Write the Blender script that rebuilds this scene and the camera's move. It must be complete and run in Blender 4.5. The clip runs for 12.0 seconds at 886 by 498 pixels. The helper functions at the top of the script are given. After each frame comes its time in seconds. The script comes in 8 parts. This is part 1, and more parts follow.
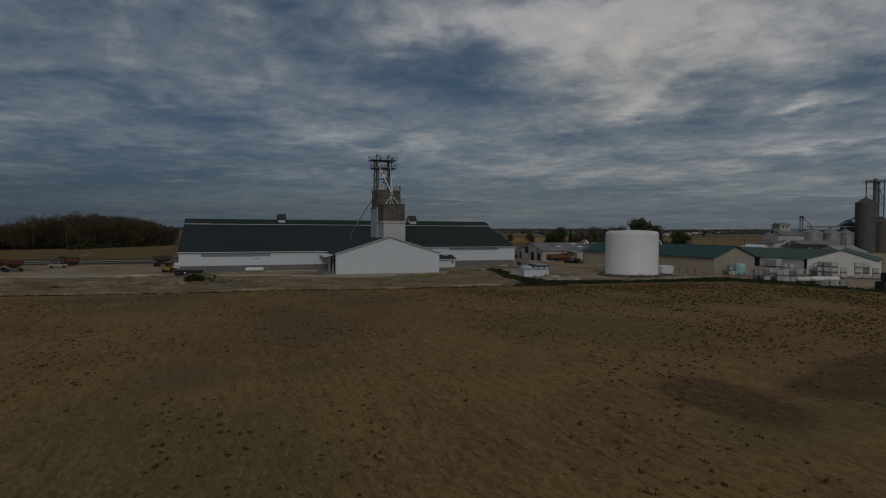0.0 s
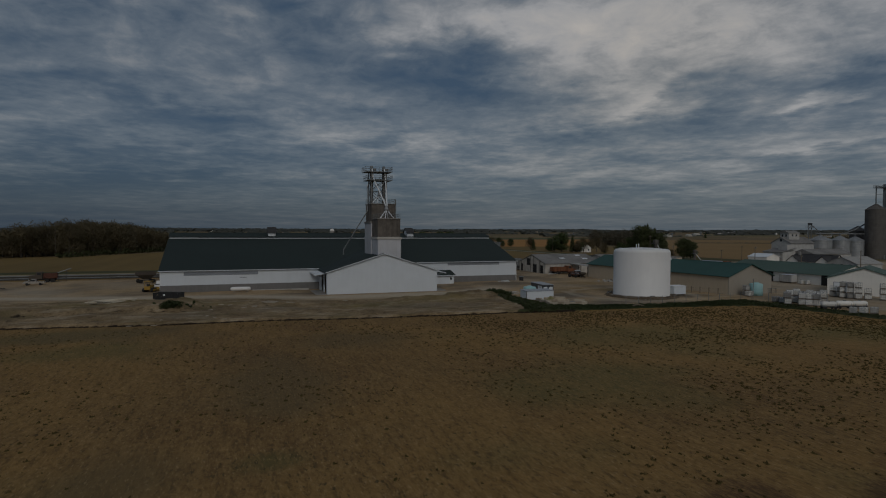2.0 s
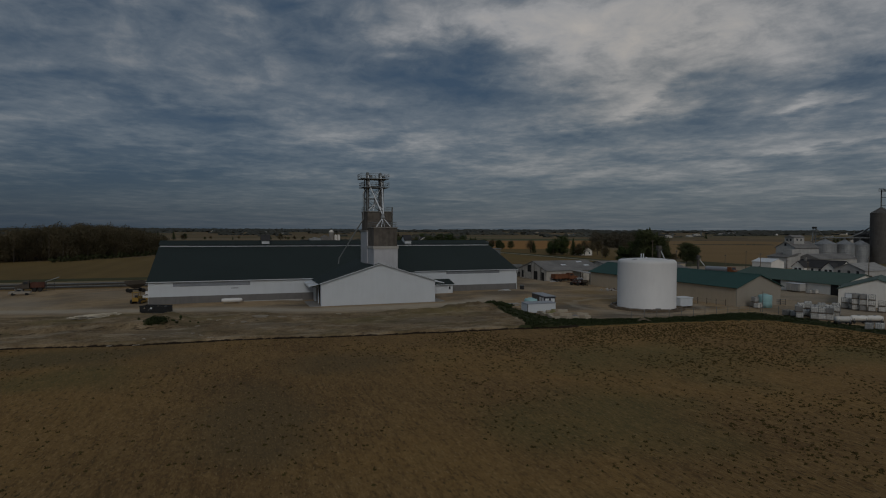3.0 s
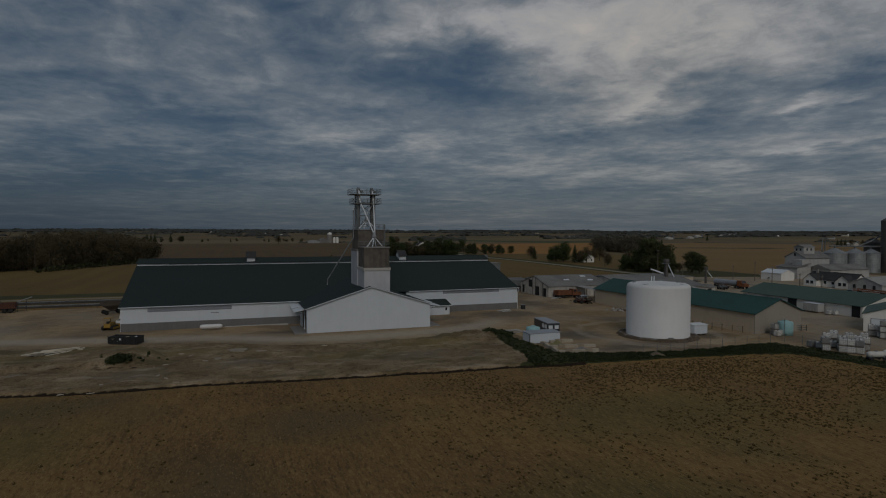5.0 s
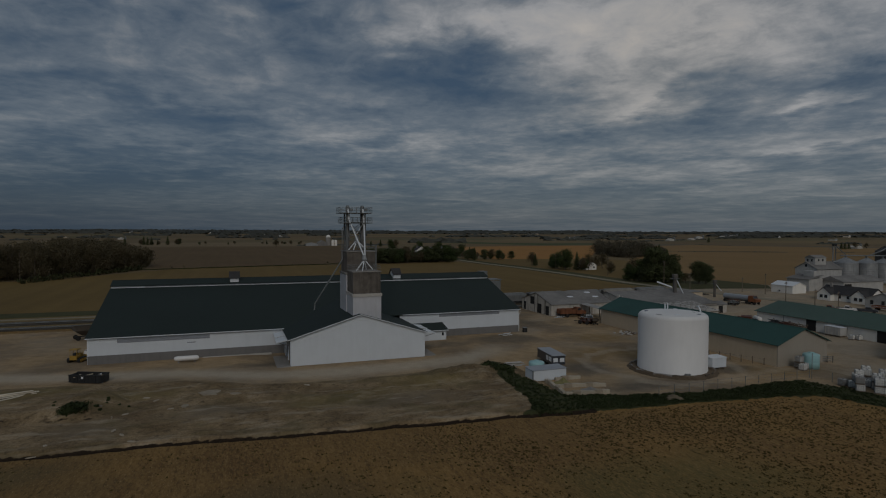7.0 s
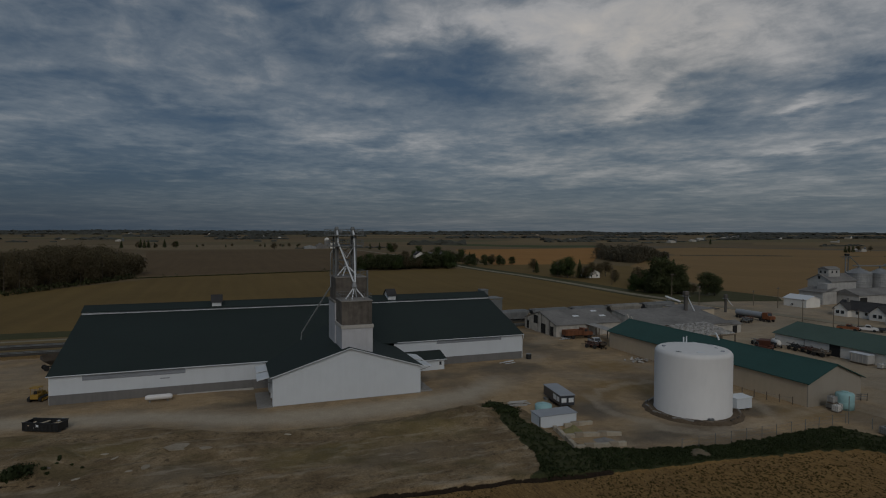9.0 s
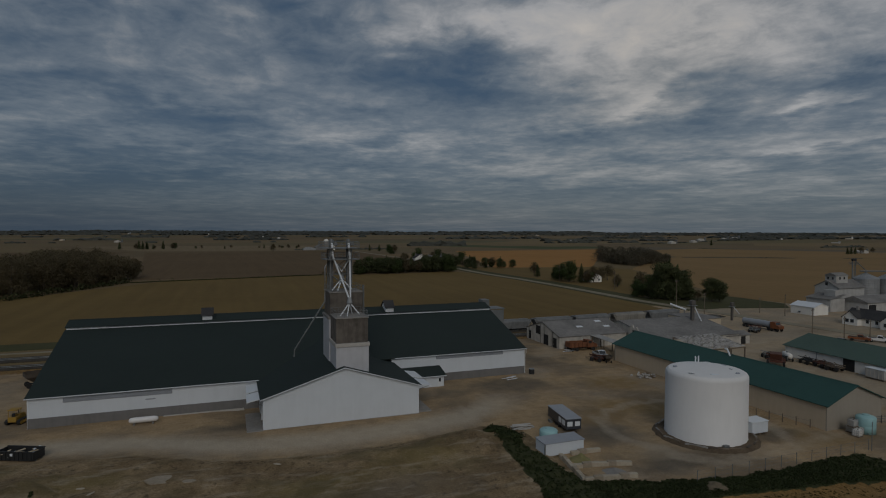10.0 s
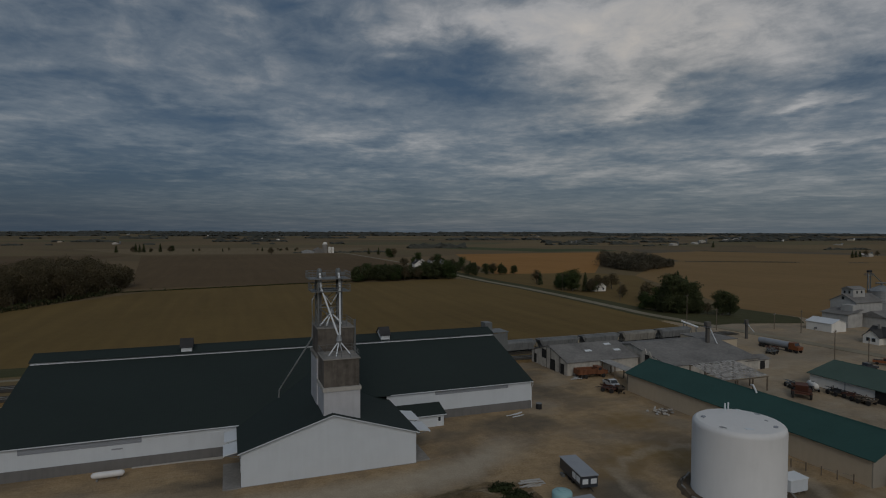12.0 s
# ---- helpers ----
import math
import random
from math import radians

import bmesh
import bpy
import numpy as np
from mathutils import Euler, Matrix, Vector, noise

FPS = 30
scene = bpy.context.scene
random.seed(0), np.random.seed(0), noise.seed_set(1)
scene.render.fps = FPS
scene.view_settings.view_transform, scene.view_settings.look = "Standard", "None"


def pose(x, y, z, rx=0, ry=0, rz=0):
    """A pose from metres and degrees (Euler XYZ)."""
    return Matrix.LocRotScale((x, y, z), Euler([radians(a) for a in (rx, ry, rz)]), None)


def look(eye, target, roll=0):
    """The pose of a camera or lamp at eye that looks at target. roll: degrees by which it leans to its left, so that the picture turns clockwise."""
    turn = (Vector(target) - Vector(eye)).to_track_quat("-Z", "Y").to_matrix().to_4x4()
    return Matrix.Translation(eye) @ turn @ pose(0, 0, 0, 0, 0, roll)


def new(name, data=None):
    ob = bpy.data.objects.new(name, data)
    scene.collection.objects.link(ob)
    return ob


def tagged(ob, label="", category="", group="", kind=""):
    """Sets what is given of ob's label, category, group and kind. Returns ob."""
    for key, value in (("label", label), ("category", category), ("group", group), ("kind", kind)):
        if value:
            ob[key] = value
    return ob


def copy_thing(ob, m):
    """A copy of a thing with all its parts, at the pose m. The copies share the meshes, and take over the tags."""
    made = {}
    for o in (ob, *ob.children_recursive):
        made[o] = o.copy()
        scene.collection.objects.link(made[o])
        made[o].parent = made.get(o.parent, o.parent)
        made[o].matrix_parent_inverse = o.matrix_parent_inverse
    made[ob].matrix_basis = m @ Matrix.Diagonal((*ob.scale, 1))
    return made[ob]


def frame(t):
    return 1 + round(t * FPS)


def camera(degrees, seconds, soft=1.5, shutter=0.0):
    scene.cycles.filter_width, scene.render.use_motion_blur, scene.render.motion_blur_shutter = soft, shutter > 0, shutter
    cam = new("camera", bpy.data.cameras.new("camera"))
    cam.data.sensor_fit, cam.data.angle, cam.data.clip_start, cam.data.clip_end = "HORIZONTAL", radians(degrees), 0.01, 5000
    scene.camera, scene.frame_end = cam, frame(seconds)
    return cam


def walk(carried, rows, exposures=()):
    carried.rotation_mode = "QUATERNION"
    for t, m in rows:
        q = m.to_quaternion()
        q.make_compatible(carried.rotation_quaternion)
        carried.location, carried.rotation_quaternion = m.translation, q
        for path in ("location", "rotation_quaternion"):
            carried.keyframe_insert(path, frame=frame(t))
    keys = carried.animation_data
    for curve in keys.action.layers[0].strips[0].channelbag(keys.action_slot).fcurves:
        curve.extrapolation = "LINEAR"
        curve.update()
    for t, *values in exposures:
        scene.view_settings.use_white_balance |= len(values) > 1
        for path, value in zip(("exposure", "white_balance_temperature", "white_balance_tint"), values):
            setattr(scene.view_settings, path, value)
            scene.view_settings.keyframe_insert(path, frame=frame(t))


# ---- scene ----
# ---------------------------------------------------------------- camera and its flight
cam = camera(75.24, 12.0, 1.1)
YAW, DIP, LEAN = radians(20.47), radians(1.73), 0.22
AHEAD = Vector((math.sin(YAW) * math.cos(DIP), math.cos(YAW) * math.cos(DIP), -math.sin(DIP)))
FLIGHT = [
    (0, (-23.36, -133.49, 9.80)),
    (1, (-21.81, -129.88, 11.65)),
    (2, (-20.11, -126.13, 13.59)),
    (3, (-18.26, -122.28, 15.61)),
    (4, (-16.32, -118.33, 17.68)),
    (5, (-14.32, -114.29, 19.80)),
    (6, (-12.31, -110.15, 21.96)),
    (7, (-10.33, -105.93, 24.13)),
    (8, (-8.42, -101.62, 26.33)),
    (9, (-6.59, -97.22, 28.53)),
    (10, (-4.84, -92.74, 30.76)),
    (11, (-3.14, -88.18, 33.03)),
    (12, (-1.40, -83.56, 35.37)),
]
walk(cam, [(t, look(e, Vector(e) + AHEAD * 50, LEAN)) for t, e in FLIGHT],
     exposures=[(0, -0.85), (2, -0.92), (5, -0.97), (7.2, -0.95), (8.8, -0.83), (10.5, -0.77), (12, -0.74)])

# ---------------------------------------------------------------- sky and sun
world = bpy.data.worlds.new("overcast_sky")
scene.world = world
world.use_nodes = True
wt = world.node_tree
wt.nodes.clear()


def wmath(op, a, b=None, clamp=False):
    n = wt.nodes.new("ShaderNodeMath")
    n.operation, n.use_clamp = op, clamp
    for i, v in enumerate((a, b)):
        if v is None:
            continue
        if isinstance(v, (int, float)):
            n.inputs[i].default_value = v
        else:
            wt.links.new(v, n.inputs[i])
    return n.outputs[0]


def wramp(fac, stops, smooth=True):
    n = wt.nodes.new("ShaderNodeValToRGB")
    n.color_ramp.interpolation = "EASE" if smooth else "LINEAR"
    while len(n.color_ramp.elements) < len(stops):
        n.color_ramp.elements.new(0.5)
    for e, (p, c) in zip(n.color_ramp.elements, stops):
        e.position = p
        e.color = (c, c, c, 1) if isinstance(c, (int, float)) else (*c, 1)
    wt.links.new(fac, n.inputs[0])
    return n.outputs[0]


def wmix(fac, a, b, blend="MIX"):
    n = wt.nodes.new("ShaderNodeMix")
    n.data_type, n.blend_type = "RGBA", blend
    for i, v in ((0, fac), (6, a), (7, b)):
        if isinstance(v, (int, float)):
            n.inputs[i].default_value = v
        elif isinstance(v, tuple):
            n.inputs[i].default_value = (*v, 1)
        else:
            wt.links.new(v, n.inputs[i])
    return n.outputs[2]


def wnoise(vec, scale, detail, rough, distort=0.0):
    n = wt.nodes.new("ShaderNodeTexNoise")
    n.inputs["Scale"].default_value, n.inputs["Detail"].default_value = scale, detail
    n.inputs["Roughness"].default_value, n.inputs["Distortion"].default_value = rough, distort
    wt.links.new(vec, n.inputs["Vector"])
    return n.outputs["Fac"]


SUN_EL, SUN_AZ = radians(34), radians(200)      # azimuth clockwise from +y: the glow behind the cloud deck, over the field
sky = wt.nodes.new("ShaderNodeTexSky")
sky.sky_type, sky.sun_disc = "NISHITA", False
sky.sun_elevation, sky.sun_rotation = SUN_EL, SUN_AZ
coord = wt.nodes.new("ShaderNodeTexCoord")
sep = wt.nodes.new("ShaderNodeSeparateXYZ")
wt.links.new(coord.outputs["Generated"], sep.inputs[0])
dx, dy, dz = sep.outputs
# turn to the sky's own axes: across (u) and ahead (v), then flatten onto a cloud deck
cs, sn = math.cos(YAW), math.sin(YAW)
across = wmath("SUBTRACT", wmath("MULTIPLY", dx, cs), wmath("MULTIPLY", dy, sn))
ahead = wmath("ADD", wmath("MULTIPLY", dx, sn), wmath("MULTIPLY", dy, cs))
# clouds billow overhead and flatten into thin bands towards the horizon
tall = wmath("MULTIPLY", wmath("LOGARITHM", wmath("ADD", wmath("MAXIMUM", dz, 0.0), 0.055), 2.718), 0.95)
deck = wt.nodes.new("ShaderNodeCombineXYZ")
wt.links.new(across, deck.inputs[0])
wt.links.new(ahead, deck.inputs[1])
wt.links.new(tall, deck.inputs[2])
P = deck.outputs[0]
upper = wt.nodes.new("ShaderNodeCombineXYZ")
wt.links.new(across, upper.inputs[0])
wt.links.new(ahead, upper.inputs[1])
wt.links.new(wmath("MULTIPLY", dz, 1.9), upper.inputs[2])
puff = wnoise(upper.outputs[0], 13.0, 7, 0.64, 0.6)
big = wnoise(P, 2.6, 3, 0.5, 0.2)
mid = wnoise(P, 7.5, 4, 0.46, 0.5)
fine = wnoise(P, 15.0, 6, 0.62, 0.35)
wisp = wnoise(P, 34.0, 5, 0.6, 0.2)
banding = wramp(dz, [(0.06, 1.0), (0.30, 0.38)])         # thin bands rule low down, soft billows higher up
billow = wmath("ADD", wmath("MULTIPLY", wmath("SUBTRACT", big, 0.5), 0.16), wmath("MULTIPLY", wmath("SUBTRACT", mid, 0.5), 0.25))
billow = wmath("ADD", billow, wmath("MULTIPLY", wmath("MULTIPLY", wmath("SUBTRACT", puff, 0.5), 0.25), wramp(dz, [(0.10, 0.15), (0.30, 1.0)])))
streaks = wmath("ADD", wmath("MULTIPLY", wmath("SUBTRACT", fine, 0.5), 0.20), wmath("MULTIPLY", wmath("SUBTRACT", wisp, 0.5), 0.24))
cover = wmath("ADD", wmath("ADD", billow, wmath("MULTIPLY", streaks, banding)), 0.500)

slant = wmath("DIVIDE", across, wmath("MAXIMUM", ahead, 0.05))
climb = wmath("ADD", wmath("DIVIDE", dz, wmath("MAXIMUM", ahead, 0.05)), wmath("MULTIPLY", wmath("ADD", wmath("SUBTRACT", mid, 0.5), wmath("MULTIPLY", wmath("SUBTRACT", fine, 0.5), 0.8)), 0.06))


def swell(u, e, wu, we, lean=0.0):
    """A soft swell of the cloud deck around a bearing: 1 in its middle, 0 far off."""
    a = wmath("SUBTRACT", slant, u)
    b = wmath("SUBTRACT", wmath("SUBTRACT", climb, e), wmath("MULTIPLY", a, lean))
    a, b = wmath("DIVIDE", a, wu), wmath("DIVIDE", b, we)
    return wmath("POWER", 2.718, wmath("MULTIPLY", wmath("ADD", wmath("MULTIPLY", a, a), wmath("MULTIPLY", b, b)), -1.0))


# heavier places of the deck: bearing, height, widths, slope, weight
HEAVY = [
    (-0.235, 0.366, 0.118, 0.026, -0.4, 0.07), (0.001, 0.264, 0.123, 0.047, -0.1, 0.13), (-0.692, 0.330, 0.108, 0.028, 0, 0.04),
    (-0.446, 0.195, 0.177, 0.024, -0.25, 0.1), (-0.495, 0.087, 0.157, 0.018, 0, 0.1), (-0.682, 0.069, 0.157, 0.022, 0, 0.06),
    (0.119, 0.241, 0.079, 0.039, 0, 0.05), (0.448, 0.199, 0.147, 0.022, 0.12, 0.09), (0.733, 0.262, 0.100, 0.034, 0.2, 0.14),
    (0.497, 0.177, 0.088, 0.012, 0.1, 0.05), (0.212, 0.158, 0.088, 0.018, 0, 0.09), (0.291, 0.071, 0.216, 0.012, 0, 0.05),
    (-0.574, 0.384, 0.128, 0.018, 0, 0.02), (-0.348, 0.126, 0.128, 0.010, -0.05, 0.04), (0.585, 0.256, 0.069, 0.020, 0.3, 0.03),
    (-0.652, 0.015, 0.246, 0.018, 0, 0.04),
]
# thinner places, through which the light comes
THIN = [
    (-0.348, 0.379, 0.044, 0.020, 0, 0.08), (-0.426, 0.300, 0.196, 0.069, 0, 0.02), (-0.043, 0.364, 0.118, 0.039, 0, 0.13),
    (-0.736, 0.280, 0.059, 0.018, 0, 0.05), (-0.191, 0.231, 0.098, 0.022, 0, 0.05), (-0.141, 0.167, 0.187, 0.018, 0, 0.06),
    (0.251, 0.359, 0.147, 0.049, 0, 0.15), (0.099, 0.354, 0.069, 0.034, 0, 0.12), (0.440, 0.365, 0.190, 0.060, 0, 0.14),
    (0.355, 0.240, 0.080, 0.020, 0.6, 0.09), (0.242, 0.266, 0.118, 0.044, 0, 0.11), (0.624, 0.224, 0.072, 0.010, 0.24, 0.17),
    (0.708, 0.234, 0.044, 0.006, 0.2, 0.09), (0.635, 0.151, 0.118, 0.009, 0.12, 0.11), (0.026, 0.056, 0.044, 0.009, 0, 0.1),
    (0.649, 0.067, 0.108, 0.004, 0.07, 0.08),
]
thick = wmath("ADD", cover, wmath("MULTIPLY", wmath("MINIMUM", wmath("MAXIMUM", slant, -1.0), 1.0), 0.065))
for u, e, wu, we, lean, k in HEAVY:
    thick = wmath("SUBTRACT", thick, wmath("MULTIPLY", swell(u, e, wu, we, lean), k))
for u, e, wu, we, lean, k in THIN:
    thick = wmath("ADD", thick, wmath("MULTIPLY", swell(u, e, wu, we, lean), k))
shade = wramp(thick, [(0.34, (0.074, 0.130, 0.214)), (0.42, (0.130, 0.184, 0.256)), (0.50, (0.236, 0.286, 0.346)), (0.57, (0.400, 0.428, 0.462)), (0.66, (0.68, 0.68, 0.69)), (0.84, (1.0, 0.93, 0.85))], False)
warm = wmix(swell(0.36, 0.27, 0.24, 0.14, 0.3), (6.6, 6.6, 6.6), (7.0, 6.75, 6.35))
clouds = wmix(1.0, shade, warm, "MULTIPLY")
low = wramp(dz, [(0.0, 1.0), (0.17, 0.0)])
rim = wmix(wramp(wmath("ADD", wmath("MULTIPLY", slant, 0.5), 0.5), [(0.1, 0.0), (0.9, 1.0)]), (0.17, 0.38, 0.72), (0.74, 1.04, 1.36))
clouds = wmix(wmath("MULTIPLY", low, 0.74), clouds, rim)
full = wmix(0.93, sky.outputs[0], clouds)
bg = wt.nodes.new("ShaderNodeBackground")
bg.inputs["Strength"].default_value = 0.13
wt.links.new(full, bg.inputs["Color"])
out = wt.nodes.new("ShaderNodeOutputWorld")
wt.links.new(bg.outputs[0], out.inputs["Surface"])

sun_data = bpy.data.lights.new("sun", "SUN")
sun_data.energy, sun_data.angle, sun_data.color = 1.02, radians(24), (1.0, 0.955, 0.89)
sun = new("sun", sun_data)
sun_dir = Vector((math.sin(SUN_AZ) * math.cos(SUN_EL), math.cos(SUN_AZ) * math.cos(SUN_EL), math.sin(SUN_EL)))
sun.matrix_world = look(sun_dir * 400, (0, 0, 0))

# ---------------------------------------------------------------- materials
class Nodes:
    """A node material under construction, in object or world coordinates."""

    def __init__(self, name, rough=0.6, metal=0.0, spec=0.5):
        self.mat = bpy.data.materials.new(name)
        self.mat.use_nodes = True
        self.t = self.mat.node_tree
        self.b = self.t.nodes["Principled BSDF"]
        self.b.inputs["Roughness"].default_value = rough
        self.b.inputs["Metallic"].default_value = metal
        self.b.inputs["Specular IOR Level"].default_value = spec
        g = self.t.nodes.new("ShaderNodeNewGeometry")
        self.pos = g.outputs["Position"]
        self.island = g.outputs["Random Per Island"]
        self.normal = g.outputs["Normal"]

    def link(self, a, b):
        self.t.links.new(a, b)

    def math(self, op, a, b=0.0, clamp=False):
        n = self.t.nodes.new("ShaderNodeMath")
        n.operation, n.use_clamp = op, clamp
        for i, v in enumerate((a, b)):
            if isinstance(v, (int, float)):
                n.inputs[i].default_value = v
            else:
                self.link(v, n.inputs[i])
        return n.outputs[0]

    def stretch(self, sx, sy, sz, turn=0.0):
        n = self.t.nodes.new("ShaderNodeMapping")
        n.inputs["Scale"].default_value = (sx, sy, sz)
        n.inputs["Rotation"].default_value = (0, 0, turn)
        self.link(self.pos, n.inputs["Vector"])
        return n.outputs[0]

    def noise(self, scale, detail=4, rough=0.55, vec=None, distort=0.0):
        n = self.t.nodes.new("ShaderNodeTexNoise")
        n.inputs["Scale"].default_value, n.inputs["Detail"].default_value = scale, detail
        n.inputs["Roughness"].default_value, n.inputs["Distortion"].default_value = rough, distort
        self.link(vec or self.pos, n.inputs["Vector"])
        return n.outputs["Fac"]

    def wave(self, scale, axis, vec=None, distort=0.0, profile="SIN"):
        n = self.t.nodes.new("ShaderNodeTexWave")
        n.bands_direction, n.wave_profile = axis, profile
        n.inputs["Scale"].default_value, n.inputs["Distortion"].default_value = scale, distort
        self.link(vec or self.pos, n.inputs["Vector"])
        return n.outputs["Fac"]

    def ramp(self, fac, stops):
        n = self.t.nodes.new("ShaderNodeValToRGB")
        while len(n.color_ramp.elements) < len(stops):
            n.color_ramp.elements.new(0.5)
        for e, (p, c) in zip(n.color_ramp.elements, stops):
            e.position = p
            e.color = (c, c, c, 1) if isinstance(c, (int, float)) else (*c, 1)
        self.link(fac, n.inputs[0])
        return n.outputs[0]

    def mix(self, fac, a, b, blend="MIX"):
        n = self.t.nodes.new("ShaderNodeMix")
        n.data_type, n.blend_type = "RGBA", blend
        for i, v in ((0, fac), (6, a), (7, b)):
            if isinstance(v, (int, float)):
                n.inputs[i].default_value = v
            elif isinstance(v, tuple):
                n.inputs[i].default_value = (*v, 1)
            else:
                self.link(v, n.inputs[i])
        return n.outputs[2]

    def attr(self, name):
        n = self.t.nodes.new("ShaderNodeAttribute")
        n.attribute_name = name
        return n.outputs["Fac"]

    def random(self):
        return self.t.nodes.new("ShaderNodeObjectInfo").outputs["Random"]

    def color(self, c):
        if isinstance(c, tuple):
            self.b.inputs["Base Color"].default_value = (*c, 1)
        else:
            self.link(c, self.b.inputs["Base Color"])
        return self

    def bump(self, height, strength=0.3, dist=0.05):
        n = self.t.nodes.new("ShaderNodeBump")
        n.inputs["Strength"].default_value, n.inputs["Distance"].default_value = strength, dist
        self.link(height, n.inputs["Height"])
        self.link(n.outputs[0], self.b.inputs["Normal"])
        return self


def scaled(c, k):
    return tuple(min(1.0, v * k) for v in c)


def painted(name, c, rough=0.5, metal=0.0, dirt=0.18, ribs="", pitch=0.3, scale=0.35, spec=0.4):
    """Painted or coated sheet: broad stains, fine specks, optional ribs along one axis."""
    m = Nodes(name, rough, metal, spec)
    broad = m.noise(scale, 4, 0.6)
    streak = m.noise(1.0, 4, 0.6, m.stretch(1.6, 1.6, 0.22))
    f = m.math("ADD", m.math("MULTIPLY", broad, 0.6), m.math("MULTIPLY", streak, 0.4))
    base = m.ramp(f, [(0.32, scaled(c, 1 - dirt)), (0.55, c), (0.75, scaled(c, 1 + dirt * 0.35))])
    m.color(base)
    if ribs:
        m.bump(m.wave(0.314 / pitch, ribs), 0.14, 0.02)
    else:
        m.bump(m.noise(9, 4), 0.12, 0.02)
    return m.mat


def grainy(name, c, c2, scale=1.2, rough=0.9, bump=0.4, dist=0.05):
    m = Nodes(name, rough, 0, 0.3)
    f = m.math("ADD", m.math("MULTIPLY", m.noise(scale * 0.17, 4, 0.6), 0.55), m.math("MULTIPLY", m.noise(scale * 2.3, 5, 0.65), 0.45))
    m.color(m.ramp(f, [(0.36, c), (0.62, c2)]))
    m.bump(m.noise(scale * 3, 5, 0.6), bump, dist)
    return m.mat


def leafy(name, dark, light, vary=0.28):
    m = Nodes(name, 0.75, 0, 0.25)
    f = m.math("ADD", m.math("MULTIPLY", m.island, vary), m.math("MULTIPLY", m.noise(0.16, 4), 1.08 - vary))
    c = m.ramp(f, [(0.35, dark), (0.75, light)])
    m.color(c)
    thin = m.t.nodes.new("ShaderNodeBsdfTranslucent")
    m.link(c, thin.inputs["Color"])
    both = m.t.nodes.new("ShaderNodeMixShader")
    both.inputs[0].default_value = 0.45
    m.link(m.b.outputs[0], both.inputs[1])
    m.link(thin.outputs[0], both.inputs[2])
    m.link(both.outputs[0], m.t.nodes["Material Output"].inputs["Surface"])
    return m.mat


WHITE_METAL = painted("white_siding", (0.62, 0.66, 0.70), 0.45, 0, 0.06, "X", 0.3)
WHITE_SIDE = painted("white_siding_side", (0.62, 0.66, 0.70), 0.45, 0, 0.06, "Y", 0.3)
ROOF_DARK = painted("dark_green_roof", (0.026, 0.036, 0.033), 0.7, 0, 0.12, "X", 0.4, 0.1, 0.15)
ROOF_DARK_Y = painted("dark_green_roof_wing", (0.026, 0.036, 0.033), 0.7, 0, 0.12, "Y", 0.4, 0.1, 0.15)
ROOF_TEAL = painted("teal_roof", (0.030, 0.080, 0.070), 0.65, 0, 0.14, "Y", 0.4, 0.15, 0.2)
ROOF_TEAL_FADED = painted("faded_teal_roof", (0.066, 0.108, 0.088), 0.65, 0, 0.15, "Y", 0.4, 0.15, 0.2)
ROOF_GREY = grainy("weathered_grey_roof", (0.125, 0.12, 0.115), (0.25, 0.24, 0.225), 0.8)
ROOF_BLACK = grainy("black_shingle", (0.035, 0.035, 0.037), (0.06, 0.058, 0.058), 2)
TRIM = painted("trim_white", (0.68, 0.71, 0.735), 0.4, 0, 0.05)
LEG_STEEL = painted("dirty_leg_steel", (0.18, 0.175, 0.17), 0.6, 0.2, 0.4)
FOUNDATION = painted("smooth_grey_block", (0.175, 0.170, 0.165), 0.85, 0, 0.2, "", 0.3, 0.4)
LOUVRE = painted("grey_louvre", (0.30, 0.32, 0.35), 0.5, 0.0, 0.12)
CONCRETE = grainy("concrete", (0.20, 0.19, 0.175), (0.30, 0.285, 0.265), 0.9)
CONCRETE_PALE = grainy("pale_concrete", (0.38, 0.36, 0.33), (0.50, 0.48, 0.45), 0.9)
CONCRETE_BIN = painted("weathered_bin_concrete", (0.140, 0.122, 0.104), 0.9, 0, 0.6, "", 0.3, 0.5)
BASE_WHITE = painted("faded_white_cladding", (0.50, 0.505, 0.53), 0.55, 0, 0.18, "X", 0.3)
GALV = painted("galvanised_steel", (0.34, 0.35, 0.355), 0.45, 0.45, 0.3)
GALV_DARK = painted("dull_galvanised", (0.20, 0.21, 0.21), 0.5, 0.4, 0.25)
TANK_WHITE = painted("tank_white", (0.735, 0.725, 0.71), 0.5, 0, 0.06, "", 0.3, 0.2)
TAN_WALL = painted("tan_siding", (0.52, 0.43, 0.315), 0.55, 0, 0.10, "Y", 0.3)
# same siding on the gable ends, with their shade put into a darker colour
TAN_END_SHADED = painted("tan_siding_shaded_end", (0.33, 0.295, 0.245), 0.55, 0, 0.10, "X", 0.3)
PALE_ROOF = painted("pale_sheet_roof", (0.34, 0.33, 0.31), 0.7, 0, 0.35, "", 0.3, 0.6)
PLANK_GREY = painted("grey_plank", (0.20, 0.185, 0.165), 0.9, 0, 0.4)
OLD_WHITE = painted("peeling_white_boards", (0.50, 0.47, 0.42), 0.8, 0, 0.4, "", 0.3, 0.6)
AQUA = painted("aqua_plastic", (0.30, 0.50, 0.51), 0.45, 0, 0.12)
# near-black for panels that stand for openings: the unlit inside is painted
DARK = painted("unlit_inside", (0.02, 0.02, 0.02), 0.9, 0, 0.2)
